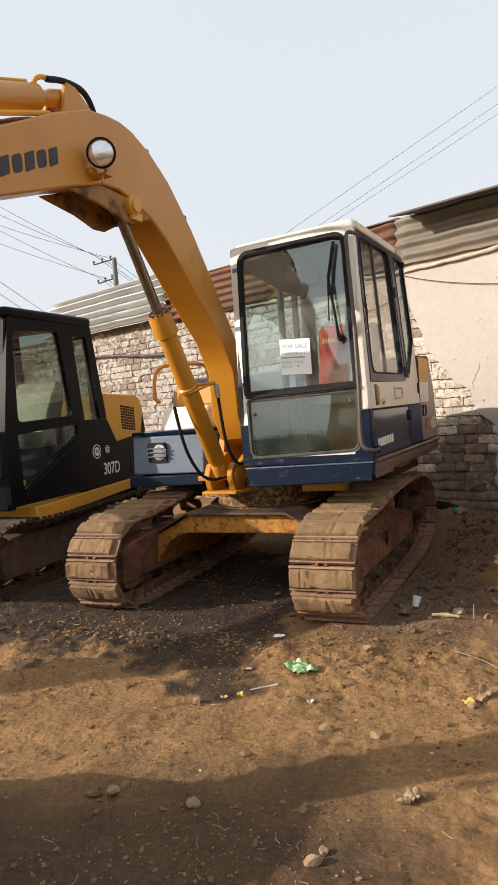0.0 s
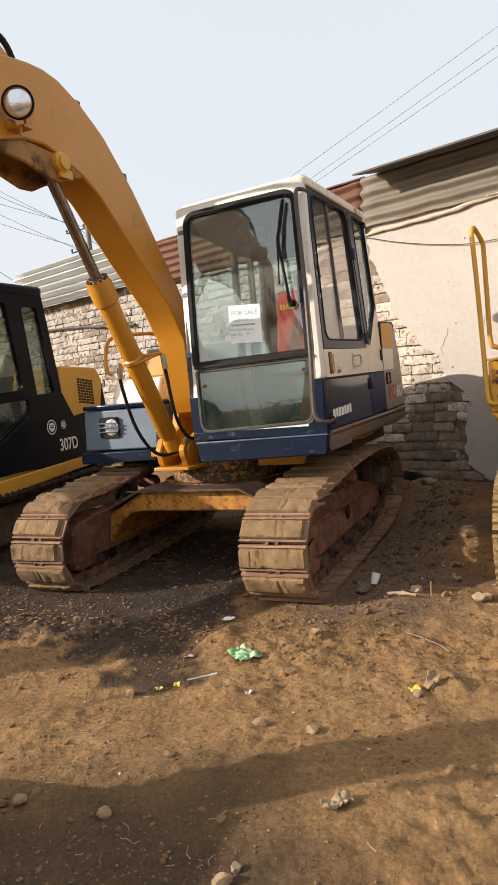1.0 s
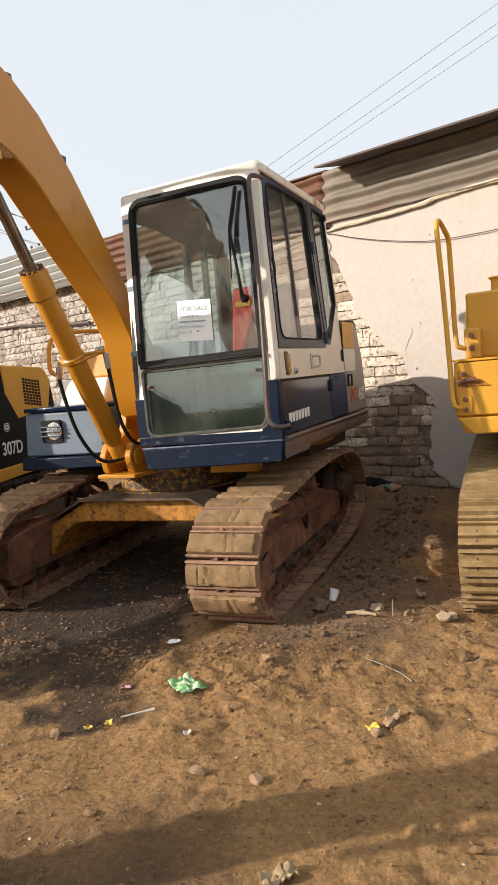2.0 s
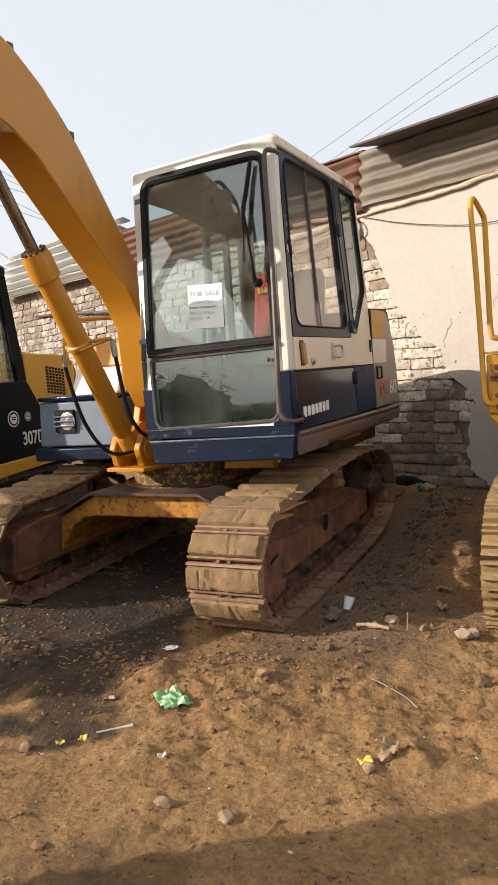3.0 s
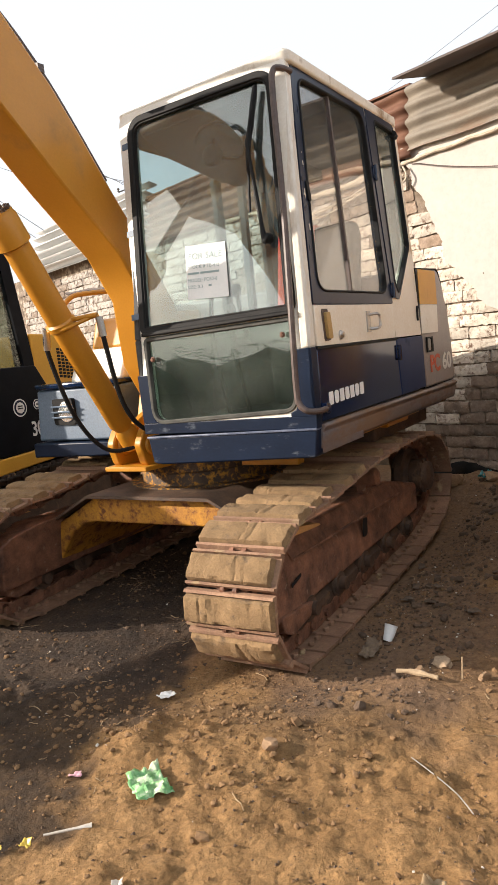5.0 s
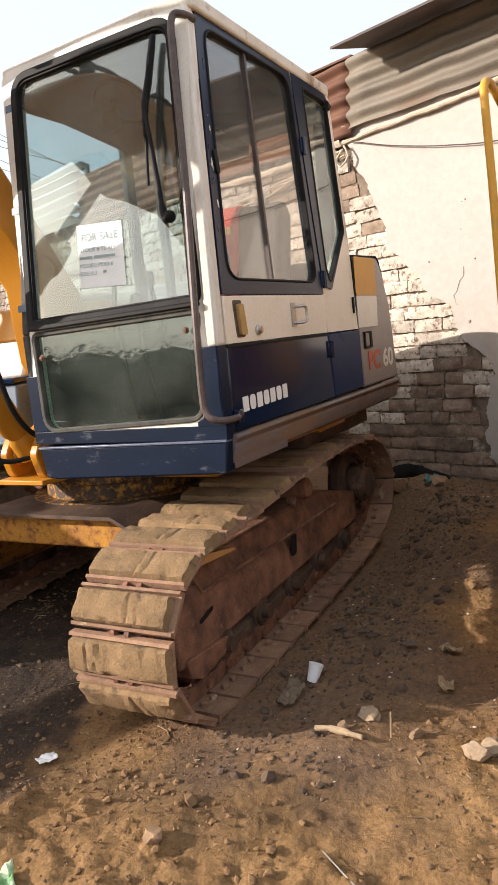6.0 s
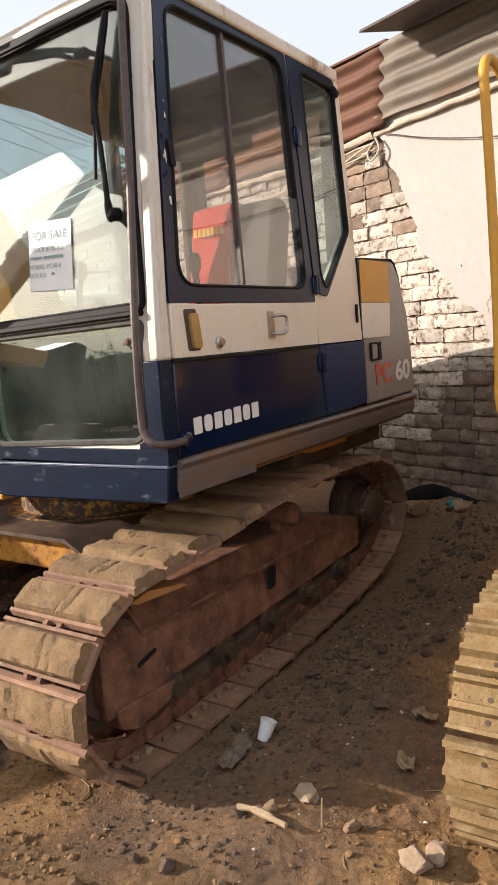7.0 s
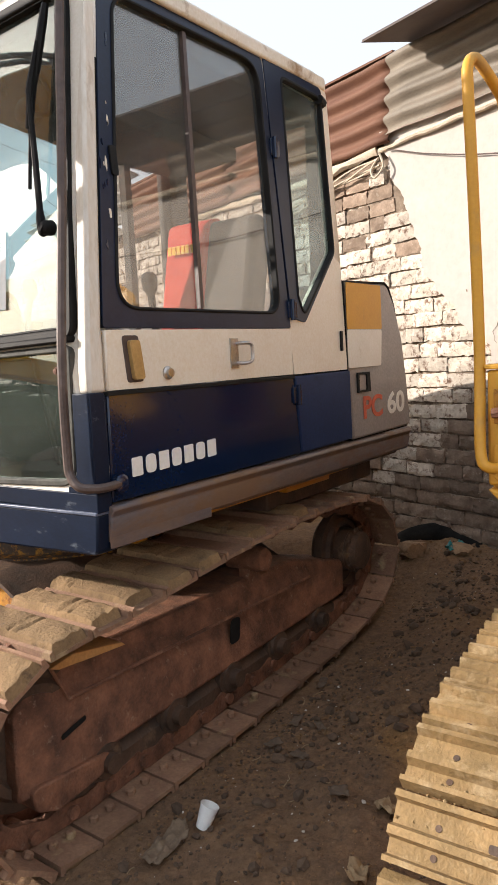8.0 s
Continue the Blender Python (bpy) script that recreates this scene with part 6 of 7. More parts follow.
track_crumbs(0.335, 0.60, LOOP3, 16000, 3)
part("cross_frame", box(B(), 0.5, 1.85, -0.2, 1.3, 0.30, 0.62), m_rust_dark, thi, bevel=0.02)
part("swing_ring", lathe(B(), [(0.6, 0.55), (0.92, 0.55)], (1.16, 0.6, 0), (0, 0, 1), 32), m_rust_dark, thi)
bm = B()
prism(bm, [(0.05, 0.93), (2.3, 0.93), (2.3, 1.05), (0.0, 1.05)], 0.02, 2.3, "y")
part("deck", bm, m_yellow_cat, thi, "yellow steel deck", bevel=0.01)
# bevelled yellow foot of the front box
bm = B()
prism(bm, [(0.0, 1.035), (0.10, 0.93), (0.80, 0.93), (0.80, 1.035)], -0.02, 0.3, "y")
part("box_foot", bm, m_yellow_cat, thi, bevel=0.008)
bm = B()
prism(bm, rounded([(0.0, 1.045), (0.80, 1.045), (0.80, 1.385), (0.0, 1.385)], 0.012, 3), -0.01, 1.0, "y")
fbox = part("front_box", bm, m_yellow_cat, thi, "yellow tool box on the deck", bevel=0.01)
bm = B()
prism(bm, rounded([(-0.006, 1.388), (0.80, 1.388), (0.80, 1.402), (-0.006, 1.402)], 0.004, 2), -0.018, 1.0, "y")
part("box_lid", bm, m_yellow_cat, fbox, bevel=0.004)
bm = B()
prism(bm, rounded([(0.07, 1.40), (0.85, 1.40), (0.85, 1.86), (0.07, 1.84)], 0.02, 3), 0.42, 1.5, "y")
box(bm, 0.06, 0.16, 0.22, 0.44, 1.402, 1.60)
part("tank", bm, m_yellow_cat, thi, "yellow fuel tank", bevel=0.015)
bm = B()
lathe(bm, [(0, 0.07), (0.10, 0.07), (0.11, 0.085), (0.12, 0.085), (0.125, 0.02)], (0.30, 0.75, 1.84), (0, 0, 1), 20)
part("filler_cap", bm, m_yellow_cat, thi, "fuel filler with grey cap")
bm = B()
tube(bm, curve([(0.035, -0.02, 1.10), (0.012, -0.045, 1.105), (-0.006, -0.045, 1.125), (-0.016, -0.03, 1.20), (-0.026, 0.01, 1.45), (-0.042, 0.025, 1.9), (-0.056, 0.035, 2.19), (-0.058, 0.045, 2.255), (-0.052, 0.070, 2.282), (-0.038, 0.10, 2.272),
                (-0.008, 0.185, 2.205), (-0.001, 0.205, 2.165), (0.0, 0.21, 2.10), (0.004, 0.21, 1.8), (0.010, 0.21, 1.52), (0.04, 0.22, 1.48), (0.075, 0.24, 1.47)], 6), 0.0165, 12)
part("hand_rail", bm, m_yellow_cat, thi, "round yellow hand rail")
for y0, z0 in ((0.06, 1.31), (0.06, 1.245), (0.06, 1.15), (0.06, 1.085)):
    bm = lathe(B(), [(0, 0.017), (0.012, 0.017), (0.016, 0.010), (0.017, 0)], (y0, -0.012, z0), (0, -1, 0), 10)
    part("bolt", bm, m_rust, fbox)
bm = B()
tube(bm, [(0.02, -0.03, 1.262), (0.13, -0.03, 1.272)], 0.015, 8)
part("hinge_pin", bm, m_rust, fbox)
part("hinge_plate", prism(B(), rounded([(0.02, 1.065), (0.10, 1.065), (0.10, 1.17), (0.02, 1.17)], 0.01, 3), -0.020, -0.010, "y"), m_yellow_cat, fbox, bevel=0.003)
part("rust_gusset", prism(B(), [(0.02, 1.23), (0.22, 1.23), (0.04, 1.33), (0.02, 1.33)], -0.017, -0.010, "y"), m_yellow_worn, fbox, bevel=0.003)
bm = B()
for z0 in (1.47, 1.55):
    lathe(bm, [(0, 0.02), (0.01, 0.02), (0.015, 0.0)], (0.105, 0.215, z0), (0, -1, 0), 10)
part("bolt", bm, m_rust, thi)
bm = B()
prism(bm, [(0.60, 1.05), (0.6, 2.3), (1.4, 2.4), (2.2, 1.9), (2.2, 1.05)], 1.1, 1.3, "x")
prism(bm, [(1.5, 1.05), (2.3, 1.05), (2.3, 1.9), (1.5, 1.8)], 0.0, 2.3, "x")
part("engine_hood", bm, m_yellow_cat, thi, "yellow engine hood", bevel=0.03)

# ---- overhead lines ----
m_wire = surface("weathered_wire", (0.20, 0.20, 0.21), (0.26, 0.26, 0.27), 10, 0.7, bump=0)


def cable(a, b, sag, r, label):
    pts = [Vector(a).lerp(Vector(b), t) - Vector((0, 0, sag * 4 * t * (1 - t))) for t in [i / 24 for i in range(25)]]
    return tagged(part("cable", tube(B(), pts, r, 6), m_wire), label, "cable", "overhead wires", "thing")


pole = empty("utility_pole", pose(-3.92, 24.0, 0), "grey concrete utility pole with two cross arms and insulators", "pole")
part("shaft", tube(B(), [(0, 0, -0.2), (0, 0, 6.70)], [0.13, 0.075], 10), m_pole, pole)
for z, x0 in ((6.66, -0.68), (6.04, -0.58)):
    arm_ = part("cross_arm", tube(B(), [(x0, 0.0, z - 0.14), (0.06, -0.0, z + 0.02)], 0.022, 6), m_pole, pole)
    for k in range(3):
        p = Vector((x0, 0, z - 0.14)).lerp(Vector((-0.12, 0, z)), k / 2)
        part("insulator", lathe(B(), [(0, 0.015), (0.03, 0.035), (0.06, 0.02), (0.08, 0.045), (0.11, 0.035), (0.13, 0.015)], p, (0, 0, 1), 10), m_pole, arm_)


# ---- wires in the sky and on the wall ----
for x0, z0, x1, z1 in ((8.08, 10.0, 2.40, 6.70), (8.05, 9.52, 2.95, 6.62), (8.03, 9.24, 3.25, 6.62)):
    p0, p1 = Vector((x0, 20, z0)), Vector((x1, 20, z1))
    d = p1 - p0
    cable(p0 - d * 0.6, p1 + d * 2.05, 0.03, 0.0058, "thin dark overhead wire")
for z0, z1, x1 in ((8.75, 6.80, -4.52), (8.47, 6.72, -4.30), (8.11, 6.70, -4.05), (7.93, 6.08, -4.45), (7.5, 6.06, -4.25)):
    p0, p1 = Vector((-7.55, 24, z0)), Vector((x1, 24, z1))
    cable(p0 + (p0 - p1) * 0.8, p1, 0.10, 0.008, "thin dark overhead wire")
    cable(p1, p1 + Vector((4.5, 3.0, -3.2)), 0.10, 0.008, "thin dark overhead wire")
for z0, z1 in ((6.43, 5.43), (6.0, 5.05)):
    cable(Vector((-9.2, 24, z0 + 1.0)), Vector((-1.2, 24, z1 - 3.9)), 0.25, 0.012, "thin dark overhead wire")
bm = B()
pts = curve([(-0.20, -0.055, 2.765), (-0.12, -0.055, 2.745), (0.12, -0.055, 2.665), (0.40, -0.055, 2.588), (0.65, -0.055, 2.532), (0.905, -0.055, 2.485), (1.16, -0.055, 2.468), (1.7, -0.055, 2.47), (2.4, -0.055, 2.53), (3.6, -0.055, 2.70), (5.0, -0.055, 2.86)], 6)
ob = part("wall_cable", tube(bm, pts, 0.0042, 6), m_railbrown)
ob.matrix_basis = WALL
tagged(ob, "sagging black cable strung along the plastered wall", "cable")
bm = B()
for k in range(4):
    pts = [Vector((-0.26 - 0.16 * i + 0.01 * k, -0.07 - 0.012 * math.sin(i * 1.3 + k), 2.72 - 0.020 * i + 0.02 * math.sin(i * 0.9 + k * 2) - 0.012 * k)) for i in range(9)]
    tube(bm, curve(pts, 4), 0.007, 5)
tube(bm, curve([(-0.24, -0.08, 2.75), (-0.20, -0.09, 2.66), (-0.27, -0.10, 2.60), (-0.31, -0.09, 2.66), (-0.25, -0.09, 2.72)], 5), 0.008, 5)
ob = part("cable_bundle", bm, m_concrete)
ob.matrix_basis = WALL
tagged(ob, "tangle of dusty wires along the wall top", "cable")

# ---- sale notice taped behind the windscreen ----
u0, u1, v0, v1 = 0.534, 0.770, 1.664, 1.920


def on_glass(u, v, d):
    p = at_front(u, v - 0.05 * (u - u0), d)
    return p


note = empty("sale_notice", EXC, "white paper for-sale notice taped inside the cab windscreen", "notice")
part("sheet", panel([(u0, v0), (u1, v0), (u1, v1), (u0, v1)], [], lambda u, v, d: on_glass(u, v, d + 0.006), 0.001), m_paper, note, smooth=0)
NOTE = Matrix.Translation(on_glass(u0, v1, 0.004)) @ Matrix.Rotation(math.atan2(0.165, 1.13) * -1, 4, "X") @ Matrix.Rotation(radians(2.6), 4, "Y") @ pose(0, 0, 0, 90, 0, 0)
letters("writing", "FOR SALE", 0.044, NOTE @ Matrix.Translation((0.022, -0.068, 0.001)), m_ink, note, "FOR SALE in capitals", depth=0.0003, spacing=1.05)
letters("writing", "STOCK # TE-415", 0.024, NOTE @ Matrix.Translation((0.022, -0.112, 0.001)), m_ink, note, depth=0.0003, spacing=1.05)
letters("writing", "MODEL: PC60-6", 0.024, NOTE @ Matrix.Translation((0.022, -0.176, 0.001)), m_ink, note, depth=0.0003, spacing=1.05)
letters("writing", "SIZE: 0.3", 0.024, NOTE @ Matrix.Translation((0.022, -0.208, 0.001)), m_ink, note, depth=0.0003, spacing=1.05)
for k, (x0, x1, y) in enumerate(((0.022, 0.088, -0.140), (0.096, 0.205, -0.140), (0.145, 0.162, -0.203))):
    ob = part("writing_bar", box(B(), x0, x1, y, y + 0.010, 0, 0.0006), m_ink, note, smooth=0)
    ob.matrix_basis = NOTE @ Matrix.Translation((0, 0, 0.001))

# ---- litter and stones on the ground ----


def lump(r, seed, flat=0.7, sub=2, cuts=7):
    bm = B()
    bmesh.ops.create_icosphere(bm, subdivisions=sub, radius=r)
    for v in bm.verts:
        n = v.co.normalized()
        k = 1 + 0.35 * noise.noise(n * 1.6 + Vector((seed, 0, 0))) + 0.18 * noise.noise(n * 4 + Vector((0, seed, 0)))
        v.co = v.co * k
    # broken faces
    rnd = random.Random(seed)
    for _ in range(cuts):
        n = Vector((rnd.gauss(0, 1), rnd.gauss(0, 1), rnd.gauss(0, 1))).normalized()
        lim = r * rnd.uniform(0.55, 0.85)
        for v in bm.verts:
            over = v.co.dot(n) - lim
            if over > 0:
                v.co -= n * over
    for v in bm.verts:
        v.co = Vector((v.co.x * (1 + 0.25 * math.sin(seed * 3)), v.co.y, v.co.z * flat))
    return bm


def rest(x, y, up=0.0, rz=0.0, rx=0.0, ry=0.0):
    return pose(x, y, ground_z(x, y) + up, rx, ry, rz)


for x, y, r, sd, lab in ((1.262, 4.58, 0.042, 3, "pale rounded stone on the earth"), (0.58, 4.02, 0.032, 5, "small angular brown stone on the earth"), (0.14, 2.30, 0.022, 8, "small pale pebble on the earth"), (0.10, 2.24, 0.026, 9, "crumbly brown lump of earth"),
                         (1.40, 4.44, 0.030, 12, "small brown stone on the earth"), (1.56, 4.30, 0.05, 14, "dusty stone beside the track"), (1.62, 4.36, 0.035, 15, "dusty stone beside the track"), (1.16, 4.50, 0.030, 16, "small brown stone on the earth"),
                         (1.84, 7.36, 0.10, 18, "lump of rubble at the wall's foot"), (2.12, 7.30, 0.07, 21, "lump of rubble at the wall's foot"), (-0.36, 3.6, 0.028, 23, "brown pebble lying on the earth"), (0.45, 3.05, 0.03, 27, "flat brown stone on the earth"), (0.25, 3.14, 0.035, 29, "crumbly brown lump of earth"),
                         (0.93, 3.28, 0.028, 31, "brown stone beside yellow scraps"), (1.0, 3.33, 0.03, 32, "brown stone beside yellow scraps"), (-0.62, 2.72, 0.03, 35, "brown pebble lying on the earth"), (-0.30, 2.62, 0.035, 37, "brown pebble lying on the earth")):
    ob = tagged(part("stone", lump(r, sd, 0.7, 3), m_palestone if "pale" in lab or "dusty" in lab else m_stone, smooth=32), lab, "stone", "loose stones")
    ob.matrix_basis = rest(x, y, r * 0.35, sd * 40)

cup = empty("paper_cup", rest(1.085, 4.985, 0.034, 20, -8, 24) @ Matrix.Scale(0.82, 4), "white disposable cup lying on dark earth", "cup")
part("body", lathe(B(), [(-0.045, 0.001), (-0.045, 0.026), (-0.044, 0.027), (0.042, 0.037), (0.043, 0.036), (-0.042, 0.025), (-0.042, 0.001)], (0, 0, 0), (0, 0, 1), 22, False), m_cup, cup)
part("rim", lathe(B(), [(0.040, 0.0365), (0.043, 0.039), (0.046, 0.0385), (0.046, 0.036)], (0, 0, 0), (0, 0, 1), 22, False), m_cup, cup)


def crumple(w, h, seed, lift, nx=14, ny=12):
    bm = B()
    rows = []
    for j in range(ny + 1):
        row = []
        for i in range(nx + 1):
            x, y = w * (i / nx - 0.5), h * (j / ny - 0.5)
            k = 1 + 0.35 * noise.noise(Vector((math.atan2(y, x) * 1.6, seed, 0)))
            z = lift * (abs(noise.noise(Vector((x * 18, y * 18, seed)))) + 0.6 * abs(noise.noise(Vector((x * 40, y * 40, seed + 3)))))
            row.append(bm.verts.new((x * k, y * k, z + 0.004)))
        rows.append(row)
    for a, b in zip(rows, rows[1:]):
        for i in range(nx):
            bm.faces.new((a[i], a[i + 1], b[i + 1], b[i]))
    return bm


def scrap(name, x, y, w, h, seed, lift, mat, label, cat, rz=0.0):
    ob = solid(part(name, crumple(w, h, seed, lift), mat, smooth=25), 0.0012)
    ob.matrix_basis = rest(x, y, 0.006, rz)
    return tagged(ob, label, cat)


scrap("plastic_wrapper", 0.188, 3.86, 0.11, 0.165, 2.0, 0.035, m_green, "crumpled shiny green plastic wrapper on the earth", "wrapper", 30)
scrap("plastic_scrap", 0.925, 3.315, 0.045, 0.04, 5.0, 0.03, m_yellowfoil, "small yellow plastic scrap on the earth", "scrap", 10)
scrap("plastic_scrap", 1.02, 3.36, 0.07, 0.05, 6.0, 0.05, m_leaf, "pale crumpled wrapper scrap on the earth", "scrap", 60)
scrap("plastic_scrap", -0.14, 3.63, 0.035, 0.03, 7.0, 0.03, m_yellowfoil, "small yellow plastic scrap on the earth", "scrap", 80)
scrap("plastic_scrap", -0.22, 3.60, 0.035, 0.02, 17.0, 0.02, m_yellowfoil, "small yellow plastic scrap on the earth", "scrap", 20)
scrap("plastic_scrap", -0.10, 3.97, 0.04, 0.03, 8.0, 0.02, surface("pink_foil", (0.6, 0.3, 0.35), (0.7, 0.45, 0.5), 20, 0.5), "tiny pink wrapper scrap on the earth", "scrap", 15)
scrap("plastic_scrap", 0.20, 3.43, 0.032, 0.03, 9.0, 0.02, m_chip, "small crumpled grey-white scrap on the earth", "scrap", 15)
scrap("plastic_scrap", 0.10, 4.55, 0.07, 0.05, 10.0, 0.02, m_cup, "flat white scrap in front of the track", "scrap", 35)
scrap("rag", 0.99, 4.88, 0.20, 0.075, 12.0, 0.035, surface("dusty_rag", (0.13, 0.09, 0.06), (0.22, 0.16, 0.105), 14, 1.0, bump=0.5), "dusty brown rag half buried in the earth", "rag", 70)
scrap("dry_leaf", 0.47, 2.545, 0.11, 0.06, 14.0, 0.05, m_leaf, "curled pale dry leaf on the ground", "leaf", 20)
scrap("dry_leaf", 1.57, 4.76, 0.07, 0.055, 15.0, 0.05, m_leaf, "curled dry leaf on the ground", "leaf", 75)
scrap("dry_leaf", 1.66, 5.05, 0.08, 0.06, 16.0, 0.05, m_leaf, "curled dry leaf on the ground", "leaf", 130)
m_darkrag = surface("dark_rag", (0.085, 0.06, 0.042), (0.15, 0.108, 0.075), 14, 0.95, bump=0.4)
for x, y, w, h, sd, lab in ((1.30, 5.64, 0.13, 0.05, 41, "scrap of dark dusty cloth beside the track"), (1.40, 5.57, 0.10, 0.04, 42, "dark crumpled scrap on the earth"), (1.34, 5.38, 0.09, 0.06, 43, "dark crumpled scrap on the earth"),
                            (1.50, 5.11, 0.10, 0.07, 44, "brown torn scrap on the earth"), (1.23, 5.48, 0.11, 0.06, 45, "scrap of dark dusty cloth beside the track"), (1.38, 5.98, 0.16, 0.05, 46, "scrap of dark dusty cloth beside the track")):
    scrap("cloth_scrap", x, y, w * 0.65, h * 0.7, sd, 0.014, m_darkrag, lab, "scrap", sd * 37)
scrap("teal_scrap", 2.10, 7.34, 0.12, 0.10, 19.0, 0.08, surface("teal_plastic", (0.02, 0.20, 0.20), (0.04, 0.28, 0.27), 10, 0.4), "scrap of teal plastic among rubble", "scrap", 10)
bm = tube(B(), curve([(-0.085, 0.0, 0.010), (-0.03, 0.006, 0.014), (0.03, 0.0, 0.014), (0.085, -0.006, 0.012)], 5), [0.009] * 5 + [0.012] * 6 + [0.009] * 5, 8)
rough_up(bm, 0.003, 30)
ob = tagged(part("stick", bm, m_stick), "broken pale wooden stick on the earth", "stick")
ob.matrix_basis = rest(1.14, 4.44, 0.004, -26)
ob = tagged(part("twig", tube(B(), [(0, 0, -0.02), (0.006, 0.004, 0.09)], [0.004, 0.003], 6), m_stick), "short pale twig standing in the earth", "twig")
ob.matrix_basis = rest(1.31, 4.43)
bm = tube(B(), curve([(0, 0, 0.006), (0.04, -0.08, 0.012), (0.08, -0.15, 0.010), (0.11, -0.22, 0.012), (0.135, -0.295, 0.006)], 5), 0.0021, 5)
ob = tagged(part("string", bm, surface("dull_string", (0.20, 0.19, 0.17), (0.30, 0.28, 0.25), 20, 0.8)), "pale plastic string lying on the earth", "string")
ob.matrix_basis = rest(1.05, 3.955, 0.006)
bm = tube(B(), [(-0.07, 0, 0.010), (0.03, 0.004, 0.012), (0.075, 0.006, 0.010)], [0.0035, 0.0045, 0.010], 6)
ob = tagged(part("plastic_spoon", bm, m_chip), "white plastic spoon lying on the earth", "spoon")
ob.matrix_basis = rest(-0.02, 3.66, 0.006, 12)
# old tyre half under the track's rear, by the wall
bm = B()
ring = [(0.27 + 0.085 * math.cos(a), 0.07 * math.sin(a)) for a in [i * math.pi / 6 for i in range(12)]]
vs = [[bm.verts.new((r * math.cos(t), r * math.sin(t), z)) for r, z in ring] for t in [k * math.pi / 16 for k in range(32)]]
for k in range(32):
    for i in range(12):
        bm.faces.new((vs[k][i], vs[k][(i + 1) % 12], vs[(k + 1) % 32][(i + 1) % 12], vs[(k + 1) % 32][i]))
ob = tagged(part("tyre", bm, m_tyre), "old black tyre lying at the foot of the wall", "tyre")
ob.matrix_basis = rest(1.98, 7.50, -0.085, 0, 24, -6)


def scatter(name, count, material, label, place, sizes, seed, flat=0.7):
    """Many small lumps in one mesh."""
    rnd = random.Random(seed)
    base = []
    for k in range(7):
        b = lump(1.0, seed + k * 2.3, flat, 1)
        b.verts.ensure_lookup_table()
        base.append(([v.co.copy() for v in b.verts], [[v.index for v in f.verts] for f in b.faces]))
        b.free()
    V, F = [], []
    for _ in range(count):
        x, y = place(rnd)
        r = sizes[0] + (sizes[1] - sizes[0]) * rnd.random() ** 4
        vs, fs = base[rnd.randrange(7)]
        m = pose(x, y, ground_z(x, y) + r * 0.25, rnd.uniform(-25, 25), rnd.uniform(-25, 25), rnd.uniform(0, 360))
        o = len(V)
        V += [tuple(m @ (v * r)) for v in vs]
        F += [tuple(o + i for i in f) for f in fs]
    me = bpy.data.meshes.new(name)
    me.from_pydata(V, [], F)
    me.materials.append(material)
    return tagged(new(name, me), label, "earth", kind="stuff")


def anywhere(rnd):
    while True:
        x, y = rnd.uniform(-2.2, 2.7), rnd.uniform(1.9, 7.6)
        if wall_gap(x, y) > 0.05 and noise.noise(Vector((x * 1.5, y * 1.5, 2.0))) + rnd.uniform(-0.6, 0.6) > 0.0:
            return x, y


def bank(rnd):
    while True:
        lx, ly = rnd.uniform(-1.3, 1.7), rnd.gauss(-1.72, 0.20)
        c, s = math.cos(radians(26)), math.sin(radians(26))
        x, y = 0.140 + lx * c + ly * s, 6.161 - lx * s + ly * c
        if noise.noise(Vector((x * 3, y * 3, 5.0))) + rnd.uniform(-0.4, 0.4) > -0.05:
            return x, y


def aisle(rnd):
    lx, ly = rnd.uniform(1.18, 1.75), rnd.uniform(-1.4, 1.9)
    c, s = math.cos(radians(26)), math.sin(radians(26))
    return 0.140 + lx * c + ly * s, 6.161 - lx * s + ly * c


def between(rnd):
    lx, ly = rnd.uniform(-2.0, 0.7), rnd.uniform(-1.5, 0.4)
    c, s = math.cos(radians(26)), math.sin(radians(26))
    return 0.140 + lx * c + ly * s, 6.161 - lx * s + ly * c


m_darkclod = surface("dark_oily_clods", (0.062, 0.041, 0.028), (0.135, 0.088, 0.056), 10, 1.0, bump=0.6)
scatter("soil_clods", 6500, m_clod, "small clods of dry brown earth", anywhere, (0.002, 0.015), 3, 0.55)
scatter("soil_clods", 1300, m_clod, "crumbled clods of earth pushed up by the track", bank, (0.003, 0.021), 5, 0.6)
scatter("dark_clods", 2600, m_darkclod, "dark oily crumbs of earth", aisle, (0.002, 0.011), 7, 0.5)
scatter("dark_clods", 1300, m_darkclod, "dark oily crumbs of earth between the tracks", between, (0.003, 0.016), 8, 0.55)
scatter("dark_clods", 420, m_darkclod, "larger lumps of dark trodden earth in the passage", aisle, (0.007, 0.034), 17, 0.75)
scatter("soil_clods", 190, m_clod, "larger lumps of dry brown earth", anywhere, (0.009, 0.036), 19, 0.5)
scatter("pale_chips", 160, m_chip, "small pale chips in the dark earth", aisle, (0.002, 0.008), 23, 0.35)
scatter("pale_chips", 300, m_chip, "small pale chips and scraps in the earth", anywhere, (0.002, 0.010), 9, 0.35)


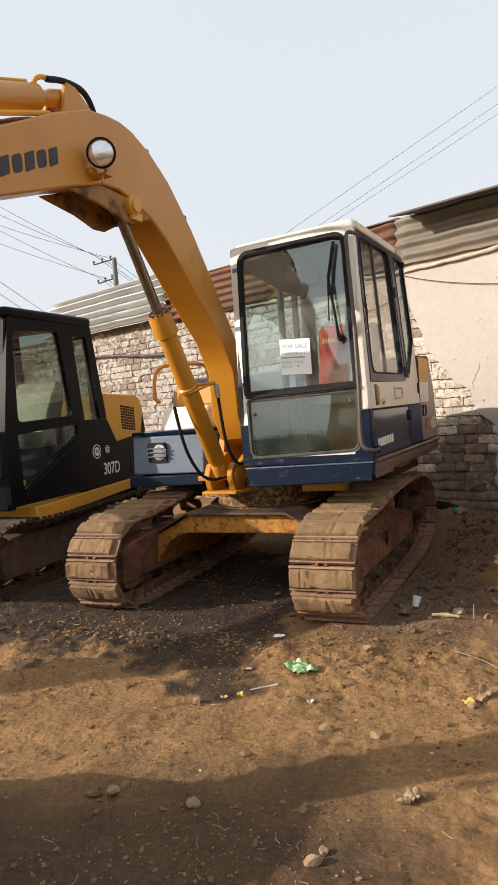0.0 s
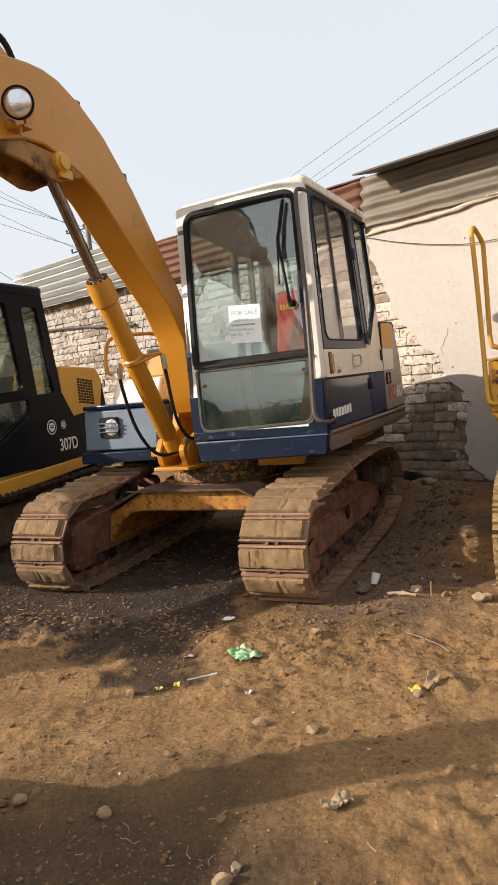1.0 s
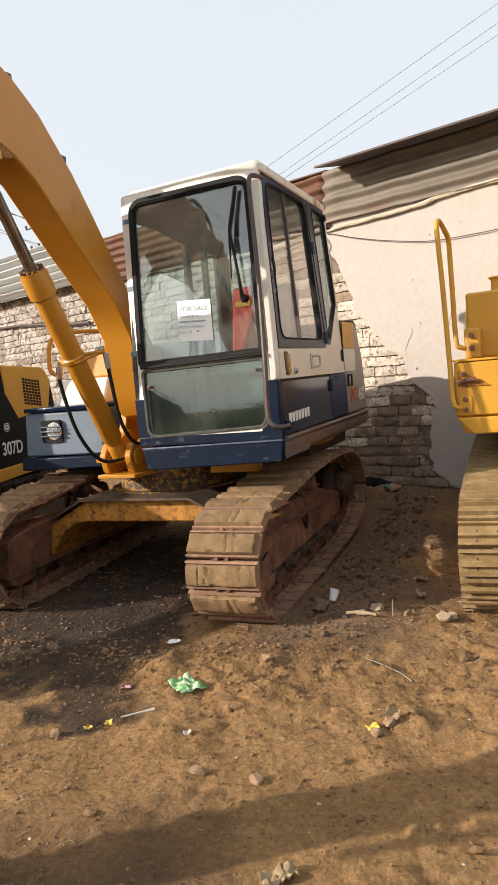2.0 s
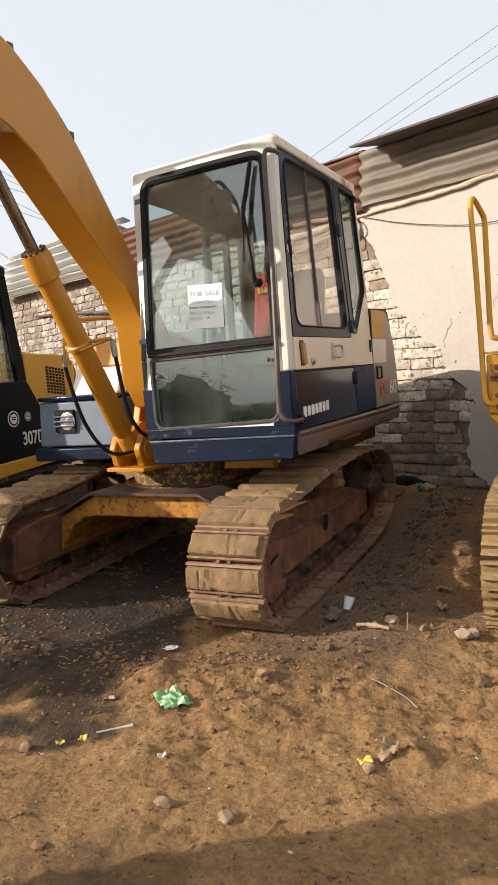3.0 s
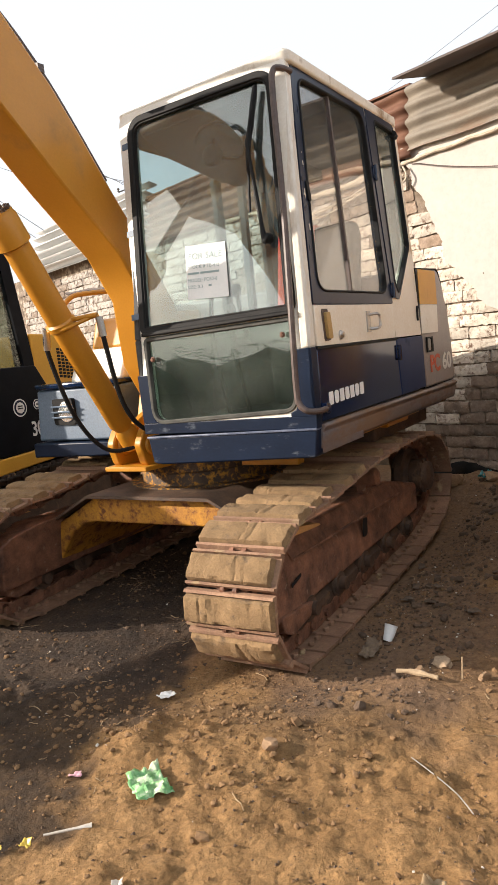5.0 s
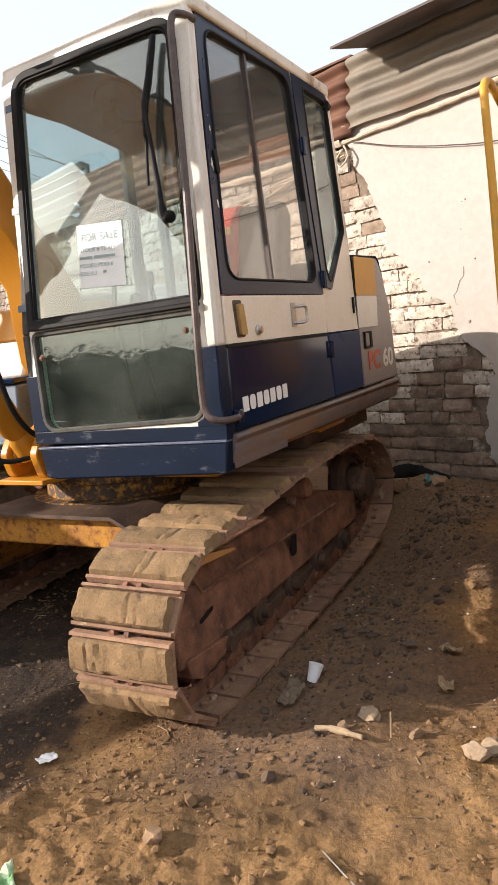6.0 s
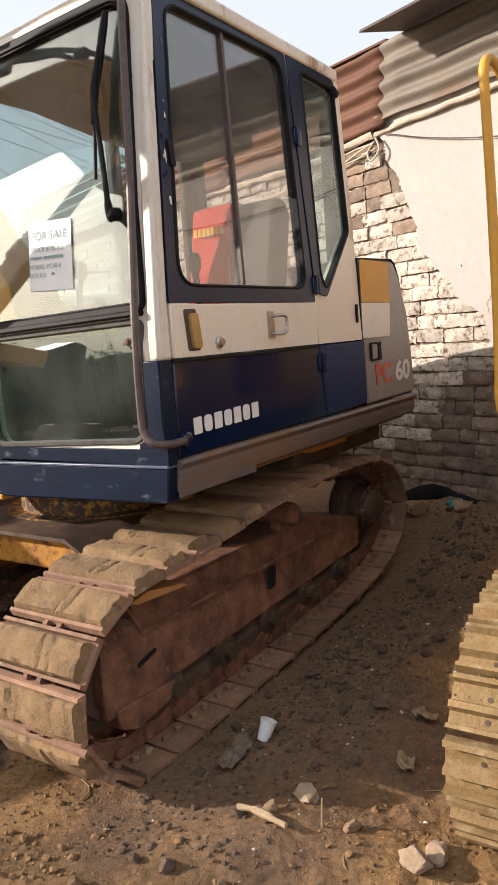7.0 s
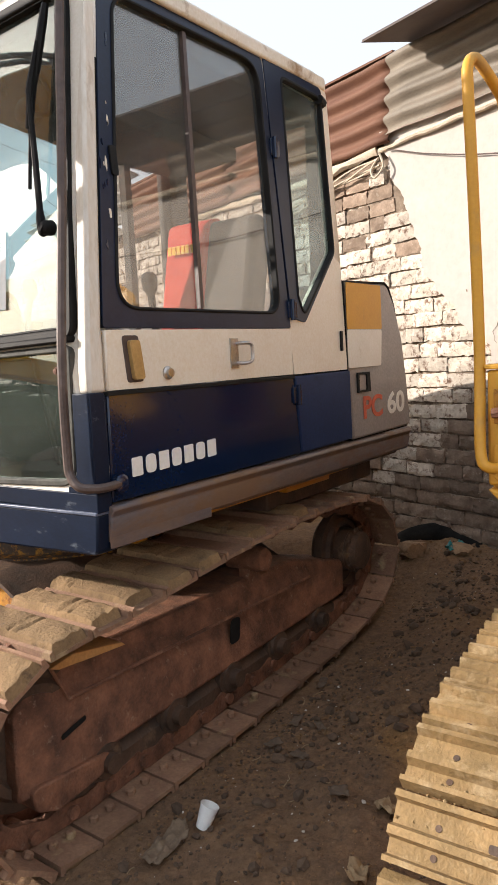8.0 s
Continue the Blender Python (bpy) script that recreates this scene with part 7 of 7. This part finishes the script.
def twigs(rnd_seed, count):
    """Short dry stalks and fibres trodden into the earth."""
    rnd = random.Random(rnd_seed)
    bm = B()
    for _ in range(count):
        x, y = anywhere(rnd)
        a, n = rnd.uniform(0, 6.28), rnd.uniform(0.012, 0.07) * (1 if rnd.random() < 0.85 else 2.2)
        pts = []
        for k in range(4):
            px, py = x + math.cos(a) * n * k / 3, y + math.sin(a) * n * k / 3
            a += rnd.uniform(-0.35, 0.35)
            pts.append(Vector((px, py, ground_z(px, py) + 0.003)))
        tube(bm, pts, rnd.uniform(0.0008, 0.0022), 4, False)
    return tagged(part("straw", bm, m_leaf), "dry stalks and fibres trodden into the earth", "straw", kind="stuff")


twigs(4, 420)


def grit(count, seed, material):
    """Coarse grains lying loose on the trodden surface."""
    rnd = random.Random(seed)
    V, F = [], []
    for _ in range(count):
        x, y = anywhere(rnd)
        mx, my = machine_space(x, y)
        if material is m_clod and -2.9 < mx < 0.7 and -2.1 < my < 0.8:
            continue
        r = 0.0015 + 0.0055 * rnd.random() ** 3
        z = ground_z(x, y) + r * 0.2
        o = len(V)
        for dx, dy, dz in ((1, 0, 0), (-1, 0, 0), (0, 1, 0), (0, -1, 0), (0, 0, 0.8), (0, 0, -0.8)):
            k = r * rnd.uniform(0.6, 1.4)
            V.append((x + dx * k + rnd.uniform(-r, r) * 0.4, y + dy * k + rnd.uniform(-r, r) * 0.4, z + dz * k))
        F += [(o + i, o + j, o + k) for i, j, k in ((0, 2, 4), (2, 1, 4), (1, 3, 4), (3, 0, 4), (2, 0, 5), (1, 2, 5), (3, 1, 5), (0, 3, 5))]
    me = bpy.data.meshes.new("grit")
    me.from_pydata(V, [], F)
    me.materials.append(material)
    return tagged(new("grit", me), "coarse grit on the trodden earth", "earth", kind="stuff")


grit(22000, 6, m_clod)
grit(12000, 8, m_darkclod)

# ---- scrub along the far side of the yard ----


def build_bushes():
    m_bush = surface("dark_leaves", (0.022, 0.045, 0.014), (0.06, 0.10, 0.03), 3, 0.7, bump=0.0)
    rnd = random.Random(31)
    V, F = [], []
    for k in range(90):
        a = radians(155 + 150 * k / 90 + rnd.uniform(-1.5, 1.5))
        R = rnd.uniform(11.5, 14.0)
        cx, cy, h, w = 0.5 + R * math.cos(a), 4.5 + R * math.sin(a), rnd.uniform(0.8, 1.2) if a > radians(224) else rnd.uniform(1.1, 1.6) if a > radians(213) else rnd.uniform(1.9, 2.6), rnd.uniform(0.7, 1.1)
        # dense twiggy heart of the bush
        o = len(V)
        for j in range(7):
            b = -0.5 * math.pi + math.pi * j / 6
            for i in range(9):
                c = 2 * math.pi * i / 9
                q = 0.78 + 0.22 * noise.noise(Vector((math.cos(c) * 2, math.sin(c) * 2, k + j * 0.7)))
                V.append((cx + w * q * math.cos(b) * math.cos(c), cy + w * q * math.cos(b) * math.sin(c), h * (0.45 + 0.50 * q * math.sin(b))))
        F += [(o + j * 9 + i, o + j * 9 + (i + 1) % 9, o + (j + 1) * 9 + (i + 1) % 9, o + (j + 1) * 9 + i) for j in range(6) for i in range(9)]
        for _ in range(1300):
            u, t, q = rnd.uniform(-1, 1), rnd.uniform(0, 6.28), rnd.random() ** 0.4
            s = math.sqrt(1 - u * u) * q * w * (1 + 0.35 * noise.noise(Vector((math.cos(t) * 2, math.sin(t) * 2, k + u * 2))))
            p = Vector((cx + s * math.cos(t), cy + s * math.sin(t), h * (0.45 + 0.55 * u * q)))
            m = Matrix.Translation(p) @ pose(0, 0, 0, rnd.uniform(-70, 70), rnd.uniform(-70, 70), rnd.uniform(0, 360))
            n = rnd.uniform(0.028, 0.06)
            o = len(V)
            V += [tuple(m @ Vector(c)) for c in ((-n, 0, 0), (0, -n * 0.4, 0.01), (n, 0, 0), (0, n * 0.4, 0.01))]
            F.append((o, o + 1, o + 2, o + 3))
    me = bpy.data.meshes.new("bushes")
    me.from_pydata(V, [], F)
    me.materials.append(m_bush)
    return tagged(new("bushes", me), "dark green scrub round the open side of the yard", "bush", kind="stuff")


build_bushes()


# ---- bricks of the bare wall ----
BR_L, BR_H, JOINT = 0.232, 0.086, 0.012


def brick_mesh(seed, length, material):
    rnd = random.Random(seed)
    bm = B()
    nx, nz = 7, 4
    front = []
    for j in range(nz + 1):
        row = []
        for i in range(nx + 1):
            x, z = -length / 2 + length * i / nx, BR_H * j / nz
            edge = min(i, nx - i, j * 1.2, (nz - j) * 1.2)
            y = -0.012 + (0.004 if edge == 0 else 0) + 0.008 * noise.noise(Vector((x * 18, z * 26, seed * 3.7))) + 0.009 * noise.noise(Vector((x * 45, z * 50, seed * 1.7)))
            row.append(bm.verts.new((x + 0.010 * noise.noise(Vector((x * 20, z * 30, seed + 50))), y, z + 0.012 * noise.noise(Vector((x * 19, z * 12, seed + 90))))))
        front.append(row)
    for a, b in zip(front, front[1:]):
        for i in range(nx):
            bm.faces.new((a[i], a[i + 1], b[i + 1], b[i]))
    ring = [front[0][i] for i in range(nx + 1)] + [front[j][nx] for j in range(1, nz + 1)] + [front[nz][i] for i in range(nx - 1, -1, -1)] + [front[j][0] for j in range(nz - 1, 0, -1)]
    back = [bm.verts.new((v.co.x, 0.02, v.co.z)) for v in ring]
    n = len(ring)
    for i in range(n):
        bm.faces.new((ring[i], back[i], back[(i + 1) % n], ring[(i + 1) % n]))
    bmesh.ops.recalc_face_normals(bm, faces=bm.faces)
    me = bpy.data.meshes.new("brick")
    bm.to_mesh(me)
    bm.free()
    me.materials.append(material)
    me.shade_smooth()
    me.set_sharp_from_angle(angle=radians(22))
    return me


def build_bricks():
    rnd = random.Random(11)
    full = [[brick_mesh(k, BR_L, m) for k in range(6)] for m in (m_brick, m_brick_bare)]
    half = [[brick_mesh(20 + k, BR_L * 0.62, m) for k in range(3)] for m in (m_brick, m_brick_bare)]
    far_v, far_f, far_m, count = [], [], [], 0
    z, course = 0.02, 0
    while z < 2.74:
        x = -8.4 + rnd.uniform(0, BR_L)
        while x < 1.4:
            short = rnd.random() < 0.22
            ln = BR_L * 0.62 if short else BR_L
            cx = x + ln / 2
            x += ln + 0.004 + rnd.uniform(-0.003, 0.007)
            if cx + ln / 2 > plaster_edge(min(max(z, 0.13), 2.9)) + 0.07:
                continue
            bare = noise.noise(Vector((cx * 1.1, z * 1.3, 4.0))) + rnd.uniform(-0.35, 0.35) > (0.34 - 0.10 * smooth_step(1.9, 2.3, z) if z > 0.85 else 0.15 - 0.6 * (1 - smooth_step(0.35, 0.85, z)))
            me = rnd.choice((half if short else full)[bare])
            m = Matrix.Translation((cx, rnd.uniform(-0.012, 0.007), z + rnd.uniform(-0.005, 0.005) + 0.014 * noise.noise(Vector((cx * 0.8, z, 0))))) @ Matrix.Rotation(rnd.uniform(-0.04, 0.04), 4, "Y") @ Matrix.Rotation(rnd.uniform(-0.05, 0.05), 4, "Z")
            if cx > -1.15 and count < 300:
                shared("brick", me, wall, m)
                count += 1
            else:
                o = len(far_v)
                far_v += [tuple(m @ v.co) for v in me.vertices]
                far_f += [tuple(o + i for i in p.vertices) for p in me.polygons]
                far_m += [int(bare)] * len(me.polygons)
        z += BR_H + JOINT
        course += 1
    me = bpy.data.meshes.new("bricks")
    me.from_pydata(far_v, [], far_f)
    me.materials.append(m_brick_far)
    me.materials.append(m_brick_far_bare)
    me.polygons.foreach_set("material_index", far_m)
    ob = new("bricks", me)
    ob.parent = wall
    tagged(ob, "rows of old whitewashed bricks", kind="stuff")


m_brick_far_bare = surface("peeled_brick_rows", (0.17, 0.130, 0.100), (0.29, 0.235, 0.190), 12, 0.95, bump=0.7, fine=55, dirt=(0.42, 0.38, 0.33), dirt_scale=17, dirt_at=0.55)
m_brick_far = surface("whitewashed_brick_rows", (0.32, 0.290, 0.255), (0.49, 0.450, 0.405), 7, 0.95, bump=0.8, fine=60, dirt=(0.12, 0.080, 0.058), dirt_scale=15, dirt_at=0.505)
build_bricks()
